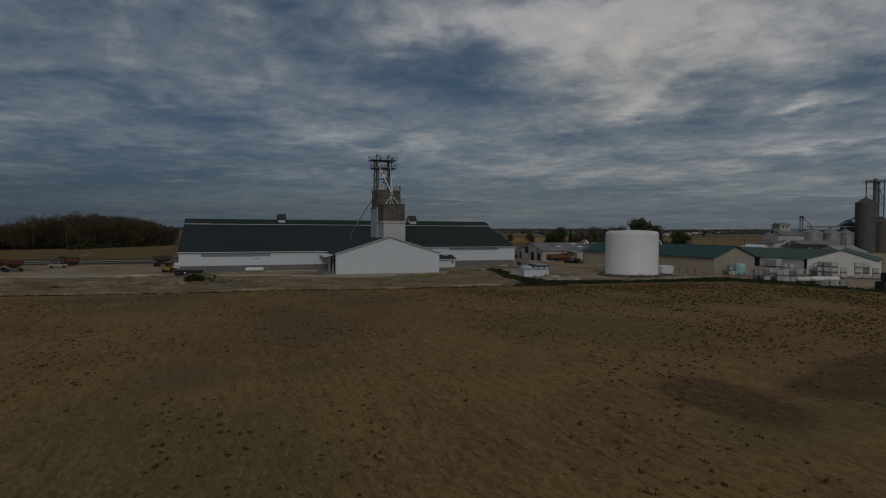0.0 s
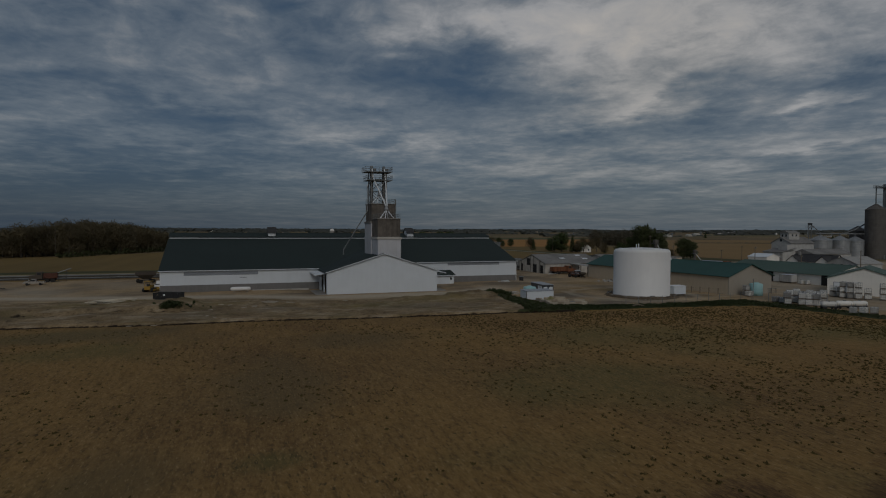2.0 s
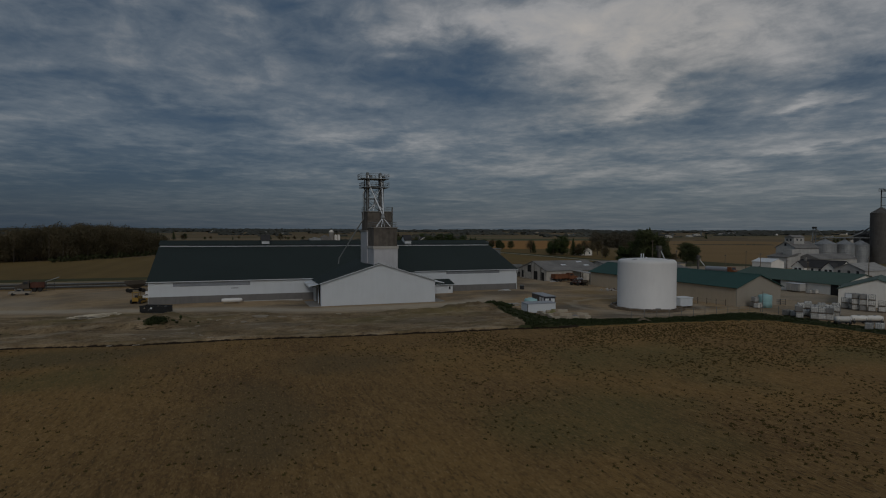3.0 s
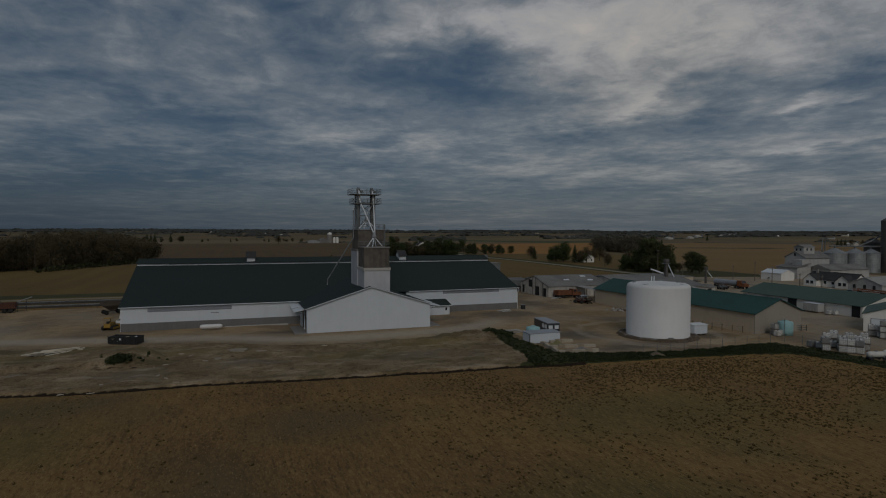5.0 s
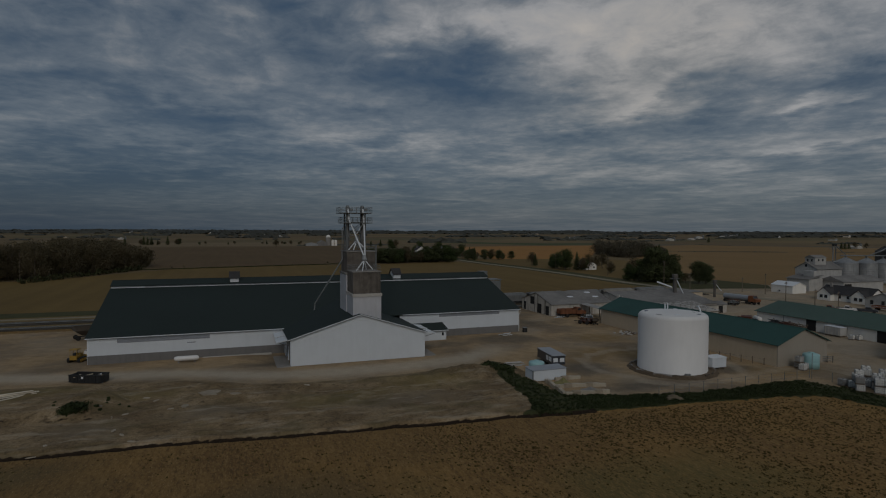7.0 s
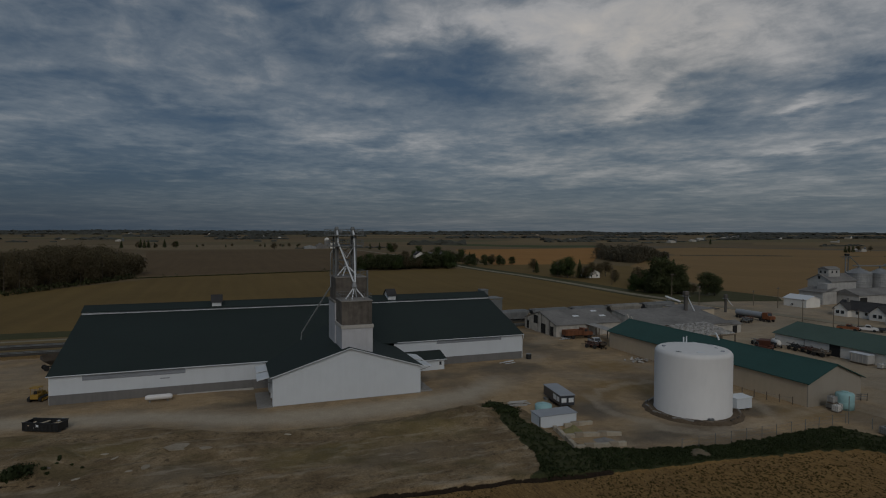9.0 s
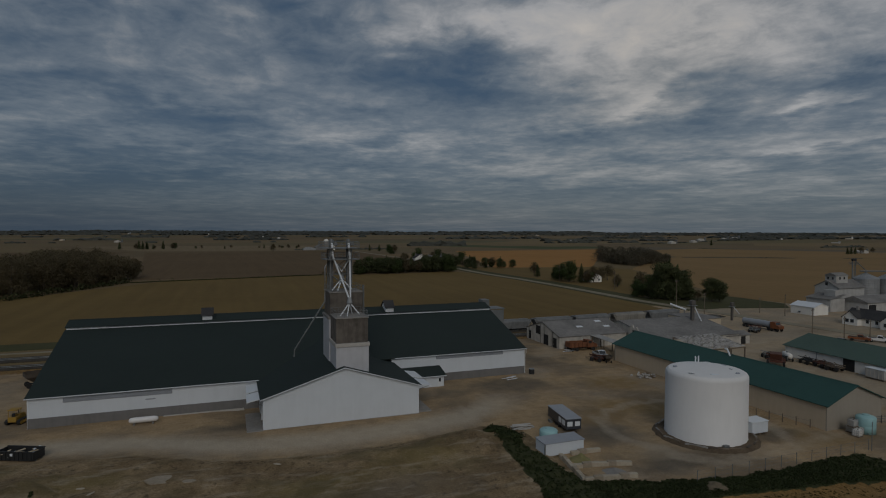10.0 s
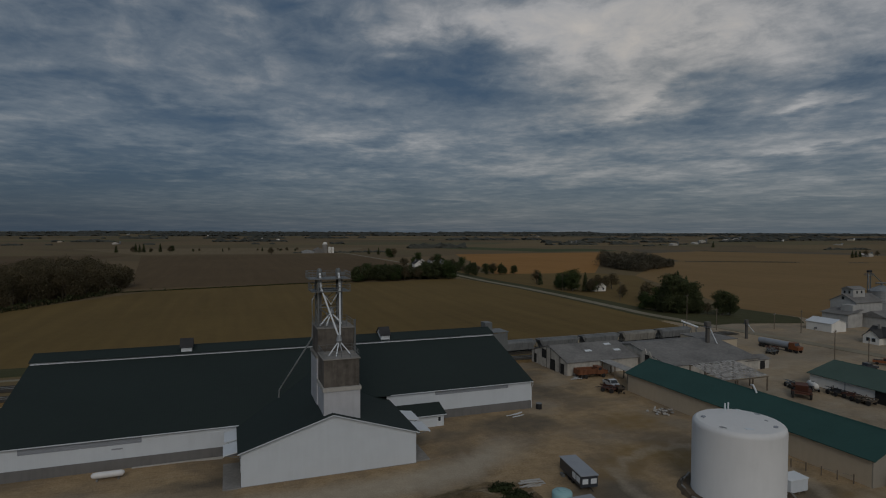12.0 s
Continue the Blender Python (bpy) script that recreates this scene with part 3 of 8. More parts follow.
def build_ground():
    xs = spaced(-76, 112, 0.75, -4700, 4700)
    ys = np.unique(np.round(np.concatenate([spaced(-122, 30, 0.75, -1500, 4700), np.arange(-44, -27, 0.25)]), 3))
    nx, ny = len(xs), len(ys)
    co = np.zeros((ny, nx, 3))
    masks = {k: np.zeros((ny, nx)) for k in ("yard", "rough", "lane", "grass", "cut", "damp", "olive", "fallow", "stain", "ochre", "plain")}
    for j, y in enumerate(ys):
        for i, x in enumerate(xs):
            near = -90 < x < 130 and -125 < y < 45
            co[j, i] = (x, y, ground_height(x, y) if near else far_rise(x, y))
            masks["plain"][j, i] = 1.0 if y > 58 or abs(x) > 200 else 0.0
            e = field_edge(x)
            if y > e and y < 100 and -200 < x < 260:
                masks["yard"][j, i] = min(1.0, 0.5 + (y - e) * 0.5) if y < (56 if x < 120 else 94) else 0.0
                if x < 38 and y < lane_foot(x) + 0.8:
                    masks["rough"][j, i] = min(1.0, 0.5 + (lane_foot(x) - y) * 0.35)
                masks["lane"][j, i] = (1.0 if x < 34 else max(0.45, 1 - (x - 34) * 0.05)) * math.exp(-((y - lane_mid(x)) / (4.6 if 0 < x < 34 else 3.6 if x < 34 else min(8.0, 3.4 + (x - 34) * 0.5))) ** 2) if x < 84 else 0.0
                if x < -24 and y > lane_mid(x):
                    masks["lane"][j, i] = max(masks["lane"][j, i], (0.28 + 0.45 * noise.noise((x * 0.06, y * 0.06, 3.0))) * min(1.0, (-24 - x) / 8) * min(1.0, max(0.0, (50 - y) / 6)))
                if x > 38:
                    masks["lane"][j, i] = max(masks["lane"][j, i], 0.50 * math.exp(-((y + 33 - 0.03 * (x - 60)) / 2.6) ** 2)) if x < 100 else masks["lane"][j, i]
                wob = 0.6 * noise.noise((x * 0.11, y * 0.13, 2.0)) + 0.35 * noise.noise((x * 0.4, y * 0.4, 4.0))
                masks["stain"][j, i] = max(min(1.0, max(0.0, 1.5 - 1.2 * (math.hypot((x - px_) / rx, (y - py_) / ry) + wob))) for px_, py_, rx, ry in STAIN)
                masks["ochre"][j, i] = max(min(1.0, max(0.0, 1.5 - 1.2 * (math.hypot((x - px_) / rx, (y - py_) / ry) + wob))) for px_, py_, rx, ry in OCHRES)
                ring = math.hypot(x - 63.5, y + 22)
                if x > 38 and y < 30:
                    masks["lane"][j, i] = max(masks["lane"][j, i] * (1 - 0.8 * masks["stain"][j, i]), 0.55 * math.exp(-((ring - 13.5 - 4 * wob) / 1.6) ** 2))
                if x > 88:
                    masks["lane"][j, i] = 0.52 + 0.5 * wob
                    masks["stain"][j, i] = max(masks["stain"][j, i], 0.25 + 0.4 * wob)
                if 25 < x < 88 and y < strip_edge(x) + 0.7:
                    masks["grass"][j, i] = min(1.0, 0.5 + (strip_edge(x) - y) * 0.6)
            if y < e:
                wob = 0.5 * noise.noise((x * 0.16, y * 0.16, 8.0))
                for key, places, sharp in (("damp", DAMP, 3.0), ("olive", OLIVE, 1.3), ("fallow", FALLOW, 1.3)):
                    masks[key][j, i] = max(min(1.0, max(0.0, sharp * (1.2 - math.hypot((x - dx_) / rx, (y - dy_) / ry) - wob))) for dx_, dy_, rx, ry in places)
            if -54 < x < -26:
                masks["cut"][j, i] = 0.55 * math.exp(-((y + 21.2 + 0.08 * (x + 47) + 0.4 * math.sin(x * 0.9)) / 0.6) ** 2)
            # shade of the bank below the lane, painted as a soft dark band
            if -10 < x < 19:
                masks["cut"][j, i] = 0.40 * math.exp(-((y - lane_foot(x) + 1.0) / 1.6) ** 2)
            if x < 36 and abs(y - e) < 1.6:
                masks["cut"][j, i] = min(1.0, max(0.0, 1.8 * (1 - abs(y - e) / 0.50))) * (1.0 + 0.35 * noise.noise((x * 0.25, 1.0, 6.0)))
    q = np.arange(nx * ny).reshape(ny, nx)
    faces = np.stack([q[:-1, :-1], q[:-1, 1:], q[1:, 1:], q[1:, :-1]], -1).reshape(-1, 4)
    me = bpy.data.meshes.new("ground")
    me.from_pydata(co.reshape(-1, 3).tolist(), [], faces.tolist())
    for k, m in masks.items():
        a = me.attributes.new(k, "FLOAT", "POINT")
        a.data.foreach_set("value", m.reshape(-1).astype(np.float32))
    for p in me.polygons:
        p.use_smooth = True
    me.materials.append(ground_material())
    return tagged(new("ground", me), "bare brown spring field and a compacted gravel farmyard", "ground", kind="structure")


ground = build_ground()


def parcel(name, corners, mat, label, z=0.05):
    bm = bmesh.new()
    bm.faces.new([bm.verts.new((x, y, z)) for x, y in corners])
    bmesh.ops.recalc_face_normals(bm, faces=bm.faces)
    ob = finish(name, bm, mat, None, label, False, "structure")
    return tagged(ob, category="field")


MEADOW = parcel_material("olive_field", (0.132, 0.090, 0.035), (0.184, 0.125, 0.047), 1, 0.36)
TILLED = parcel_material("tilled_field", (0.108, 0.074, 0.040), (0.140, 0.096, 0.052), 1, 0.2)
OCHRE = parcel_material("ochre_field", (0.275, 0.140, 0.045), (0.350, 0.182, 0.060), 1, 0.2)
TAN = parcel_material("tan_field", (0.200, 0.128, 0.056), (0.258, 0.166, 0.074), 1, 1.2)
GREEN = parcel_material("green_field", (0.055, 0.070, 0.030), (0.085, 0.098, 0.045), 1, 0.2)
# greyer soil colours that carry the distance haze
HAZE = parcel_material("hazed_far_field", (0.108, 0.090, 0.062), (0.145, 0.118, 0.080), 1, 1.4)
PALE = parcel_material("pale_stubble", (0.165, 0.124, 0.072), (0.215, 0.164, 0.098), 1, 0.4)
VERGE = parcel_material("verge_grass", (0.050, 0.052, 0.024), (0.085, 0.082, 0.040))
ROAD = grainy("worn_road", (0.190, 0.162, 0.112), (0.265, 0.230, 0.164), 0.6)
BALLAST = grainy("track_ballast", (0.036, 0.030, 0.022), (0.070, 0.058, 0.043), 3)

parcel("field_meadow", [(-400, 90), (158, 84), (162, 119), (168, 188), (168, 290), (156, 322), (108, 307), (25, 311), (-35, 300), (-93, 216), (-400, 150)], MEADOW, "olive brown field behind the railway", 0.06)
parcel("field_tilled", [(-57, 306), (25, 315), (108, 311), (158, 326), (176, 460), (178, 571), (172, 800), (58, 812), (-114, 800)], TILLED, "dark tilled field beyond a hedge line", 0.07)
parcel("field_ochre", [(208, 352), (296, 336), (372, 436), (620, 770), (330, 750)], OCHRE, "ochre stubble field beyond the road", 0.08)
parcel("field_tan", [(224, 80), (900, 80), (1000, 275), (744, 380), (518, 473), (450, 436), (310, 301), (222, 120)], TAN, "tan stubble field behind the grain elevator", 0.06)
parcel("field_tan_far", [(521, 487), (1200, 448), (2551, 1489), (854, 1014)], HAZE, "far stubble field, greyed for haze", 0.09)
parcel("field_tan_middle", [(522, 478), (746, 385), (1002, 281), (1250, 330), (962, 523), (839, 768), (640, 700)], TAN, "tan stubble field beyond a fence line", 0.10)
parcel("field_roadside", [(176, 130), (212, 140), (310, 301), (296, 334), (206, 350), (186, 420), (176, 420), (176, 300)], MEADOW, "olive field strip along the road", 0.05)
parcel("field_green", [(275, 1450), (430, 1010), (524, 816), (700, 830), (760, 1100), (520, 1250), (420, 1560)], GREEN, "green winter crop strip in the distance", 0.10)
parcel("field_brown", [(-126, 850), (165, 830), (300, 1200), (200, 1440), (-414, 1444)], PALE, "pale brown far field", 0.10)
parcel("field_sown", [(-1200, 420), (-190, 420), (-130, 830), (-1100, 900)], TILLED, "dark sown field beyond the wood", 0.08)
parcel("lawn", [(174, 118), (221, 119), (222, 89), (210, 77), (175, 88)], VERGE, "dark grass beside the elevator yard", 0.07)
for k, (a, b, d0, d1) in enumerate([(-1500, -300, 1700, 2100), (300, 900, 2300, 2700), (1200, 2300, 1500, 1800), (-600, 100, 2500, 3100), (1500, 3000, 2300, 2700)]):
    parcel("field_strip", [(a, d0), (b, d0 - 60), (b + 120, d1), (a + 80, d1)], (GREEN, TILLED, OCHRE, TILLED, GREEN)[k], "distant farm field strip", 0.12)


def ribbon(name, mid, width, z, mat, label, category, crown=0.0):
    """A road along a line of points, with a slight crown and edges going into the ground."""
    bm = bmesh.new()
    rows = []
    for i, p in enumerate(mid):
        a, b = Vector(mid[max(i - 1, 0)]), Vector(mid[min(i + 1, len(mid) - 1)])
        s = Vector((-(b - a).y, (b - a).x)).normalized()
        rows.append([bm.verts.new((p[0] + s.x * width * k, p[1] + s.y * width * k, h)) for k, h in ((-0.5, -0.2), (-0.48, z), (0, z + crown), (0.48, z), (0.5, -0.2))])
    for r, q in zip(rows, rows[1:]):
        for k in range(4):
            bm.faces.new((r[k], r[k + 1], q[k + 1], q[k]))
    bmesh.ops.recalc_face_normals(bm, faces=bm.faces)
    return tagged(finish(name, bm, mat, None, label, False, "structure"), category=category)


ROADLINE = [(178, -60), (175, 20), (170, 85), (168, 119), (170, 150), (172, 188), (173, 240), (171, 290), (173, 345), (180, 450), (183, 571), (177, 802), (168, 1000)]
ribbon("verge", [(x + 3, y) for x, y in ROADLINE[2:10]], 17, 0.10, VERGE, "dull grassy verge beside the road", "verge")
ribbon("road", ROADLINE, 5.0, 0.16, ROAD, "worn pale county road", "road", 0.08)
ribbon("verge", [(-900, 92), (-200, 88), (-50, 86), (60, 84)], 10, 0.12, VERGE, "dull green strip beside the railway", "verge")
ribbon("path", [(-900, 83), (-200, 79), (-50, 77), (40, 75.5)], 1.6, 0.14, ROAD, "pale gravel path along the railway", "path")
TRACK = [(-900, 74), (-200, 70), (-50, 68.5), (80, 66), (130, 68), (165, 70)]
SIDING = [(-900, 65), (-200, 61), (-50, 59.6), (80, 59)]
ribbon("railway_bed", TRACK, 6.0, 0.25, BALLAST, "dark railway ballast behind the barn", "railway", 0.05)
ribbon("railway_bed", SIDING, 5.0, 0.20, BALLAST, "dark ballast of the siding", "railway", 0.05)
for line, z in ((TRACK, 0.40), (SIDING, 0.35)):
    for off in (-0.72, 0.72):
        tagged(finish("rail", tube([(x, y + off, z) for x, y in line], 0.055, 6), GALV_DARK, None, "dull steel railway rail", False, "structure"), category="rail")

# ---------------------------------------------------------------- the long white barn with its wing
barn = thing("long_barn", (10, 25, 0), "long white metal barn with a dark green roof", "barn")
LX, LY, LE = -34.1, 12.0, 4.88         # left front wall
RX, RY, RE = 55.3, 17.6, 5.62          # right front wall
BY, BZ = 36.0, 11.6                   # clerestory strip
WX, WZ, WE = 25.5, 8.68, 4.74         # wing: width, peak and eave
REAR, REARZ = 58.0, 7.2

part("foundation_wall", box(LX, 0.1, LY - 0.12, LY + 0.3, -0.3, 1.55), FOUNDATION, barn, "grey concrete foundation wall")
part("foundation_wall", box(WX - 0.1, RX, RY - 0.12, RY + 0.3, -0.3, 1.62), FOUNDATION, barn, "grey concrete foundation wall")
part("wall", box(LX, 0.0, LY, LY + 0.25, 1.55, LE), WHITE_METAL, barn)
part("wall", box(WX, RX, RY, RY + 0.25, 1.62, RE), WHITE_METAL, barn)
for x0, x1, fy, fe in ((LX, LX + 0.25, LY, LE), (RX - 0.25, RX, RY, RE)):
    part("end_wall", prism([(fy + 0.3, -0.3), (REAR, -0.3), (REAR, REARZ - 0.2), (38.9, 12.7), (BY + 0.1, BZ - 0.35), (fy + 0.3, fe - 0.05)], "x", x0, x1), WHITE_SIDE, barn)
part("rear_wall", box(LX + 0.3, RX - 0.3, REAR, REAR + 0.25, -0.3, REARZ - 0.15), WHITE_METAL, barn)
# roofs
part("roof", slab([(LX - 0.35, LY - 0.45, LE - 0.08), (13.5, LY - 0.45, LE - 0.08), (13.5, BY, BZ), (LX - 0.35, BY, BZ)], 0.14), ROOF_DARK, barn)
part("roof", slab([(13.5, RY - 0.45, RE - 0.10), (RX + 0.35, RY - 0.45, RE - 0.10), (RX + 0.35, BY, BZ + 0.004), (13.5, BY, BZ + 0.004)], 0.14), ROOF_DARK, barn)
part("clerestory_strip", box(LX - 0.2, RX + 0.2, BY + 0.02, BY + 0.3, BZ - 0.2, BZ + 0.42), TRIM, barn, "bright white clerestory strip")
part("flashing", slab([(LX - 0.2, BY - 0.55, BZ - 0.26), (RX + 0.2, BY - 0.55, BZ - 0.26), (RX + 0.2, BY, BZ + 0.06), (LX - 0.2, BY, BZ + 0.06)], 0.05), TRIM, barn, "white roof flashing")
part("strip_flashing", box(LX + 6.5, RX - 8, BY - 0.06, BY + 0.015, BZ + 0.10, BZ + 0.30), LOUVRE, barn, "grey mesh band in the strip")
part("upper_roof", slab([(LX - 0.35, BY - 0.35, BZ + 0.46), (RX + 0.35, BY - 0.35, BZ + 0.46), (RX + 0.35, 38.9, 13.05), (LX - 0.35, 38.9, 13.05)], 0.14), ROOF_DARK, barn)
part("rear_roof", slab([(LX - 0.35, 38.9, 13.046), (RX + 0.35, 38.9, 13.046), (RX + 0.35, REAR + 0.5, REARZ), (LX - 0.35, REAR + 0.5, REARZ)], 0.14), ROOF_DARK, barn)
part("ridge_cap", prism([(38.65, 13.00), (38.9, 13.10), (39.15, 13.00), (38.9, 13.05)], "x", LX - 0.36, RX + 0.36), ROOF_DARK, barn)
part("eave_trim", box(LX - 0.36, -0.05, LY - 0.5, LY - 0.44, LE - 0.22, LE - 0.08), WHITE_METAL, barn, "white eave trim")
part("eave_trim", box(WX + 0.6, RX + 0.36, RY - 0.5, RY - 0.44, RE - 0.24, RE - 0.10), WHITE_METAL, barn, "white eave trim")
# louvre bands high in the front walls, made of slats
for x0, x1, y, z0, z1 in ((-29.4, -13.8, LY, 3.66, 4.46), (34.9, 50.2, RY, 4.55, 5.36)):
    band = part("louvre_band", box(x0, x1, y - 0.035, y + 0.02, z0, z1), LOUVRE, barn, "long grey ventilation louvre")
    bm = bmesh.new()
    for k in range(6):
        z = z0 + 0.07 + k * (z1 - z0 - 0.1) / 6
        slab([(x0 + 0.03, y - 0.10, z), (x1 - 0.03, y - 0.10, z), (x1 - 0.03, y - 0.03, z + 0.07), (x0 + 0.03, y - 0.03, z + 0.07)], 0.012, bm)
    part("louvre_slats", bm, LOUVRE, band)
part("sign_panel", box(-17.8, -16.3, LY - 0.03, LY + 0.01, 2.95, 3.15), LOUVRE, barn, "small faded grey panel")
part("corner_trim", box(LX - 0.06, LX + 0.16, LY - 0.05, LY + 0.2, -0.1, LE - 0.1), TRIM, barn)
part("corner_trim", box(RX - 0.16, RX + 0.06, RY - 0.05, RY + 0.2, 0.3, RE - 0.1), TRIM, barn)
bm = tube([(RX + 0.2, RY - 0.5, RE - 0.3), (RX + 0.2, RY - 0.5, 4.6), (RX + 0.12, RY - 0.12, 4.3), (RX + 0.12, RY - 0.12, 0.1)], 0.06, 6)
part("downspout", bm, TRIM, barn)

# the wing
part("gable_wall", prism([(0, -0.3), (WX, -0.3), (WX, WE - 0.1), (WX / 2, WZ - 0.12), (0, WE - 0.1)], "y", 0, 0.25), WHITE_METAL, barn, "white ribbed gable wall")
part("footing", box(-0.06, WX + 0.06, -0.06, 0.2, -0.6, -0.25), CONCRETE, barn)
part("wing_wall", box(0, 0.25, 0.25, 1.4, -0.3, WE - 0.05), WHITE_SIDE, barn)
part("wing_wall", box(0, 0.25, 8.8, LY, -0.3, WE - 0.05), WHITE_SIDE, barn)
part("door_header", box(0, 0.25, 1.4, 8.8, 4.3, WE - 0.05), WHITE_SIDE, barn)
part("door_post", box(0.0, 0.25, 4.9, 5.2, -0.2, 4.3), WHITE_SIDE, barn)
part("wing_wall", box(WX - 0.25, WX, 0.25, 1.4, -0.3, WE - 0.05), WHITE_SIDE, barn)
part("wing_wall", box(WX - 0.25, WX, 8.8, RY, -0.3, WE - 0.05), WHITE_SIDE, barn)
part("door_header", box(WX - 0.25, WX, 1.4, 8.8, 4.3, WE - 0.05), WHITE_SIDE, barn)
part("door_post", box(WX - 0.25, WX, 4.9, 5.2, -0.2, 4.3), WHITE_SIDE, barn)
part("inner_wall", box(1.5, WX - 1.5, 9.5, 9.7, -0.3, 5.0), DARK, barn, "dark inside of the drive-through")
o = 0.45
s = (WZ - WE) / (WX / 2)
part("wing_roof", slab([(-o, -o, WE - o * s), (WX / 2, -o, WZ), (WX / 2, 29.0, WZ), (-o, 16.0, WE - o * s)], 0.13), ROOF_DARK_Y, barn)
part("wing_roof", slab([(WX + o, -o, WE - o * s), (WX + o, 19.5, WE - o * s), (WX / 2, 29.0, WZ + 0.003), (WX / 2, -o, WZ + 0.003)], 0.13), ROOF_DARK_Y, barn)
for a, b in (((-o, WE - o * s), (WX / 2, WZ)), ((WX / 2, WZ), (WX + o, WE - o * s))):
    part("rake_trim", prism([(a[0], a[1] - 0.17), (b[0], b[1] - 0.17), (b[0], b[1] - 0.02), (a[0], a[1] - 0.02)], "y", -o - 0.05, -o + 0.002), WHITE_METAL, barn, "white rake trim")
# canopies over the drive-through doors
for k, (x0, x1, y0, y1, z0, z1) in enumerate(((-2.3, 0.0, 1.5, 6.0, 3.9, 4.35), (-2.2, 0.0, 6.6, 11.6, 4.0, 4.4), (28.3, WX, 1.6, 6.0, 3.9, 4.35), (28.3, WX, 6.8, 11.8, 4.0, 4.4))):
    c = part("canopy", slab([(x0, y0, z0), (x1, y0, z1), (x1, y1, z1), (x0, y1, z0)], 0.12), TRIM, barn, "white sheet canopy over a truck door")
    part("fascia", box(min(x0, x0 - 0.05), max(x0, x0 + 0.05), y0 - 0.02, y1 + 0.02, z0 - 0.25, z0 + 0.02), TRIM, c)
    for y in (y0 + 0.2, y1 - 0.2):
        part("bracket", tube([(x1, y, 3.2), (x0 + (x1 - x0) * 0.15, y, z0 - 0.1)], 0.05, 6), GALV_DARK, c)
part("apron", box(-2.4, 0.0, -0.4, 9.0, -0.5, -0.12), CONCRETE, barn, "pale concrete door apron")
part("apron", box(WX, WX + 2.4, 0.4, 9.0, -0.5, -0.12), CONCRETE, barn, "pale concrete door apron")
part("curb", box(-15.1, -2.5, 11.5, 11.72, -0.2, 0.16), CONCRETE_PALE, barn, "low pale concrete curb")

# cupolas on the ridge
for cx, near, deep in ((-9.07, 36.2, 2.0), (30.05, 35.9, 3.4)):
    ym, far = near + deep / 2, near + deep
    cup = part("cupola", prism([(near, BZ + 0.1), (far, BZ + 0.5), (far, BZ + 1.75), (ym, BZ + 2.85), (near, BZ + 1.75)], "x", cx - 0.95, cx + 0.95), TRIM, barn, "small white roof cupola")
    part("cupola_roof", slab([(cx - 1.2, near - 0.35, BZ + 1.55), (cx + 1.2, near - 0.35, BZ + 1.55), (cx + 1.2, ym, BZ + 3.05), (cx - 1.2, ym, BZ + 3.05)], 0.1), ROOF_BLACK, cup, "dark cupola roof slope")
    part("cupola_roof", slab([(cx - 1.2, far + 0.35, BZ + 1.55), (cx - 1.2, ym, BZ + 3.054), (cx + 1.2, ym, BZ + 3.054), (cx + 1.2, far + 0.35, BZ + 1.55)], 0.1), ROOF_BLACK, cup)
    part("louvre", box(cx - 0.6, cx + 0.6, near - 0.06, near + 0.01, BZ + 0.95, BZ + 1.6), TRIM, cup)

# low annex beside the wing
annex = thing("annex", (31, 16, 0), "low white annex with a dark roof against the barn", "shed")
part("wall", box(25.7, 35.2, 13.7, 13.9, -0.1, 2.2), WHITE_METAL, annex)
part("wall", prism([(13.9, -0.1), (17.4, -0.1), (17.4, 3.1), (13.9, 2.2)], "x", 35.0, 35.2), WHITE_SIDE, annex)
part("roof", slab([(25.7, 13.25, 2.28), (35.6, 13.25, 2.28), (35.6, 17.4, 3.34), (25.7, 17.4, 3.34)], 0.12), ROOF_DARK, annex)
part("roof_trim", box(25.7, 35.6, 13.18, 13.24, 2.12, 2.27), WHITE_METAL, annex)
d = part("door", box(33.9, 34.8, 13.64, 13.72, 0.0, 2.0), TRIM, annex, "white side door")
part("window", box(34.1, 34.55, 13.61, 13.65, 1.0, 1.7), GLASS, d, "dark door pane")

# ---------------------------------------------------------------- the elevator tower that rises out of the wing
tower = thing("elevator_tower", (14, 6, 0), "weathered concrete grain elevator tower with steel spouts", "elevator tower")
FX0, FX1 = 11.5, 16.9
part("front_base", box(FX0, FX1, 0.6, 6.6, 4.5, 11.8), BASE_WHITE, tower, "faded white clad base")
part("front_ledge", box(FX0 - 0.15, FX1 + 0.15, 0.45, 6.65, 11.8, 12.35), CONCRETE_PALE, tower, "pale ledge")
part("front_bin", box(FX0 + 0.05, FX1 - 0.05, 0.9, 6.5, 12.35, 16.4, None, 0.06), CONCRETE_BIN, tower, "stained brown concrete bin")
part("front_lid", box(FX0 - 0.08, FX1 + 0.08, 0.78, 6.55, 16.4, 16.56), CONCRETE, tower)
part("rear_base", box(11.35, 17.2, 6.62, 13.2, 4.5, 15.55), BASE_WHITE, tower, "faded white clad base")
part("rear_ledge", box(11.2, 17.35, 6.6, 13.35, 15.55, 15.95), CONCRETE, tower)
part("rear_bin", box(11.55, 17.2, 6.9, 13.0, 15.95, 20.05, None, 0.06), CONCRETE_BIN, tower, "stained brown concrete bin")
part("rear_lid", box(11.42, 17.32, 6.75, 13.15, 20.05, 20.22), CONCRETE, tower)


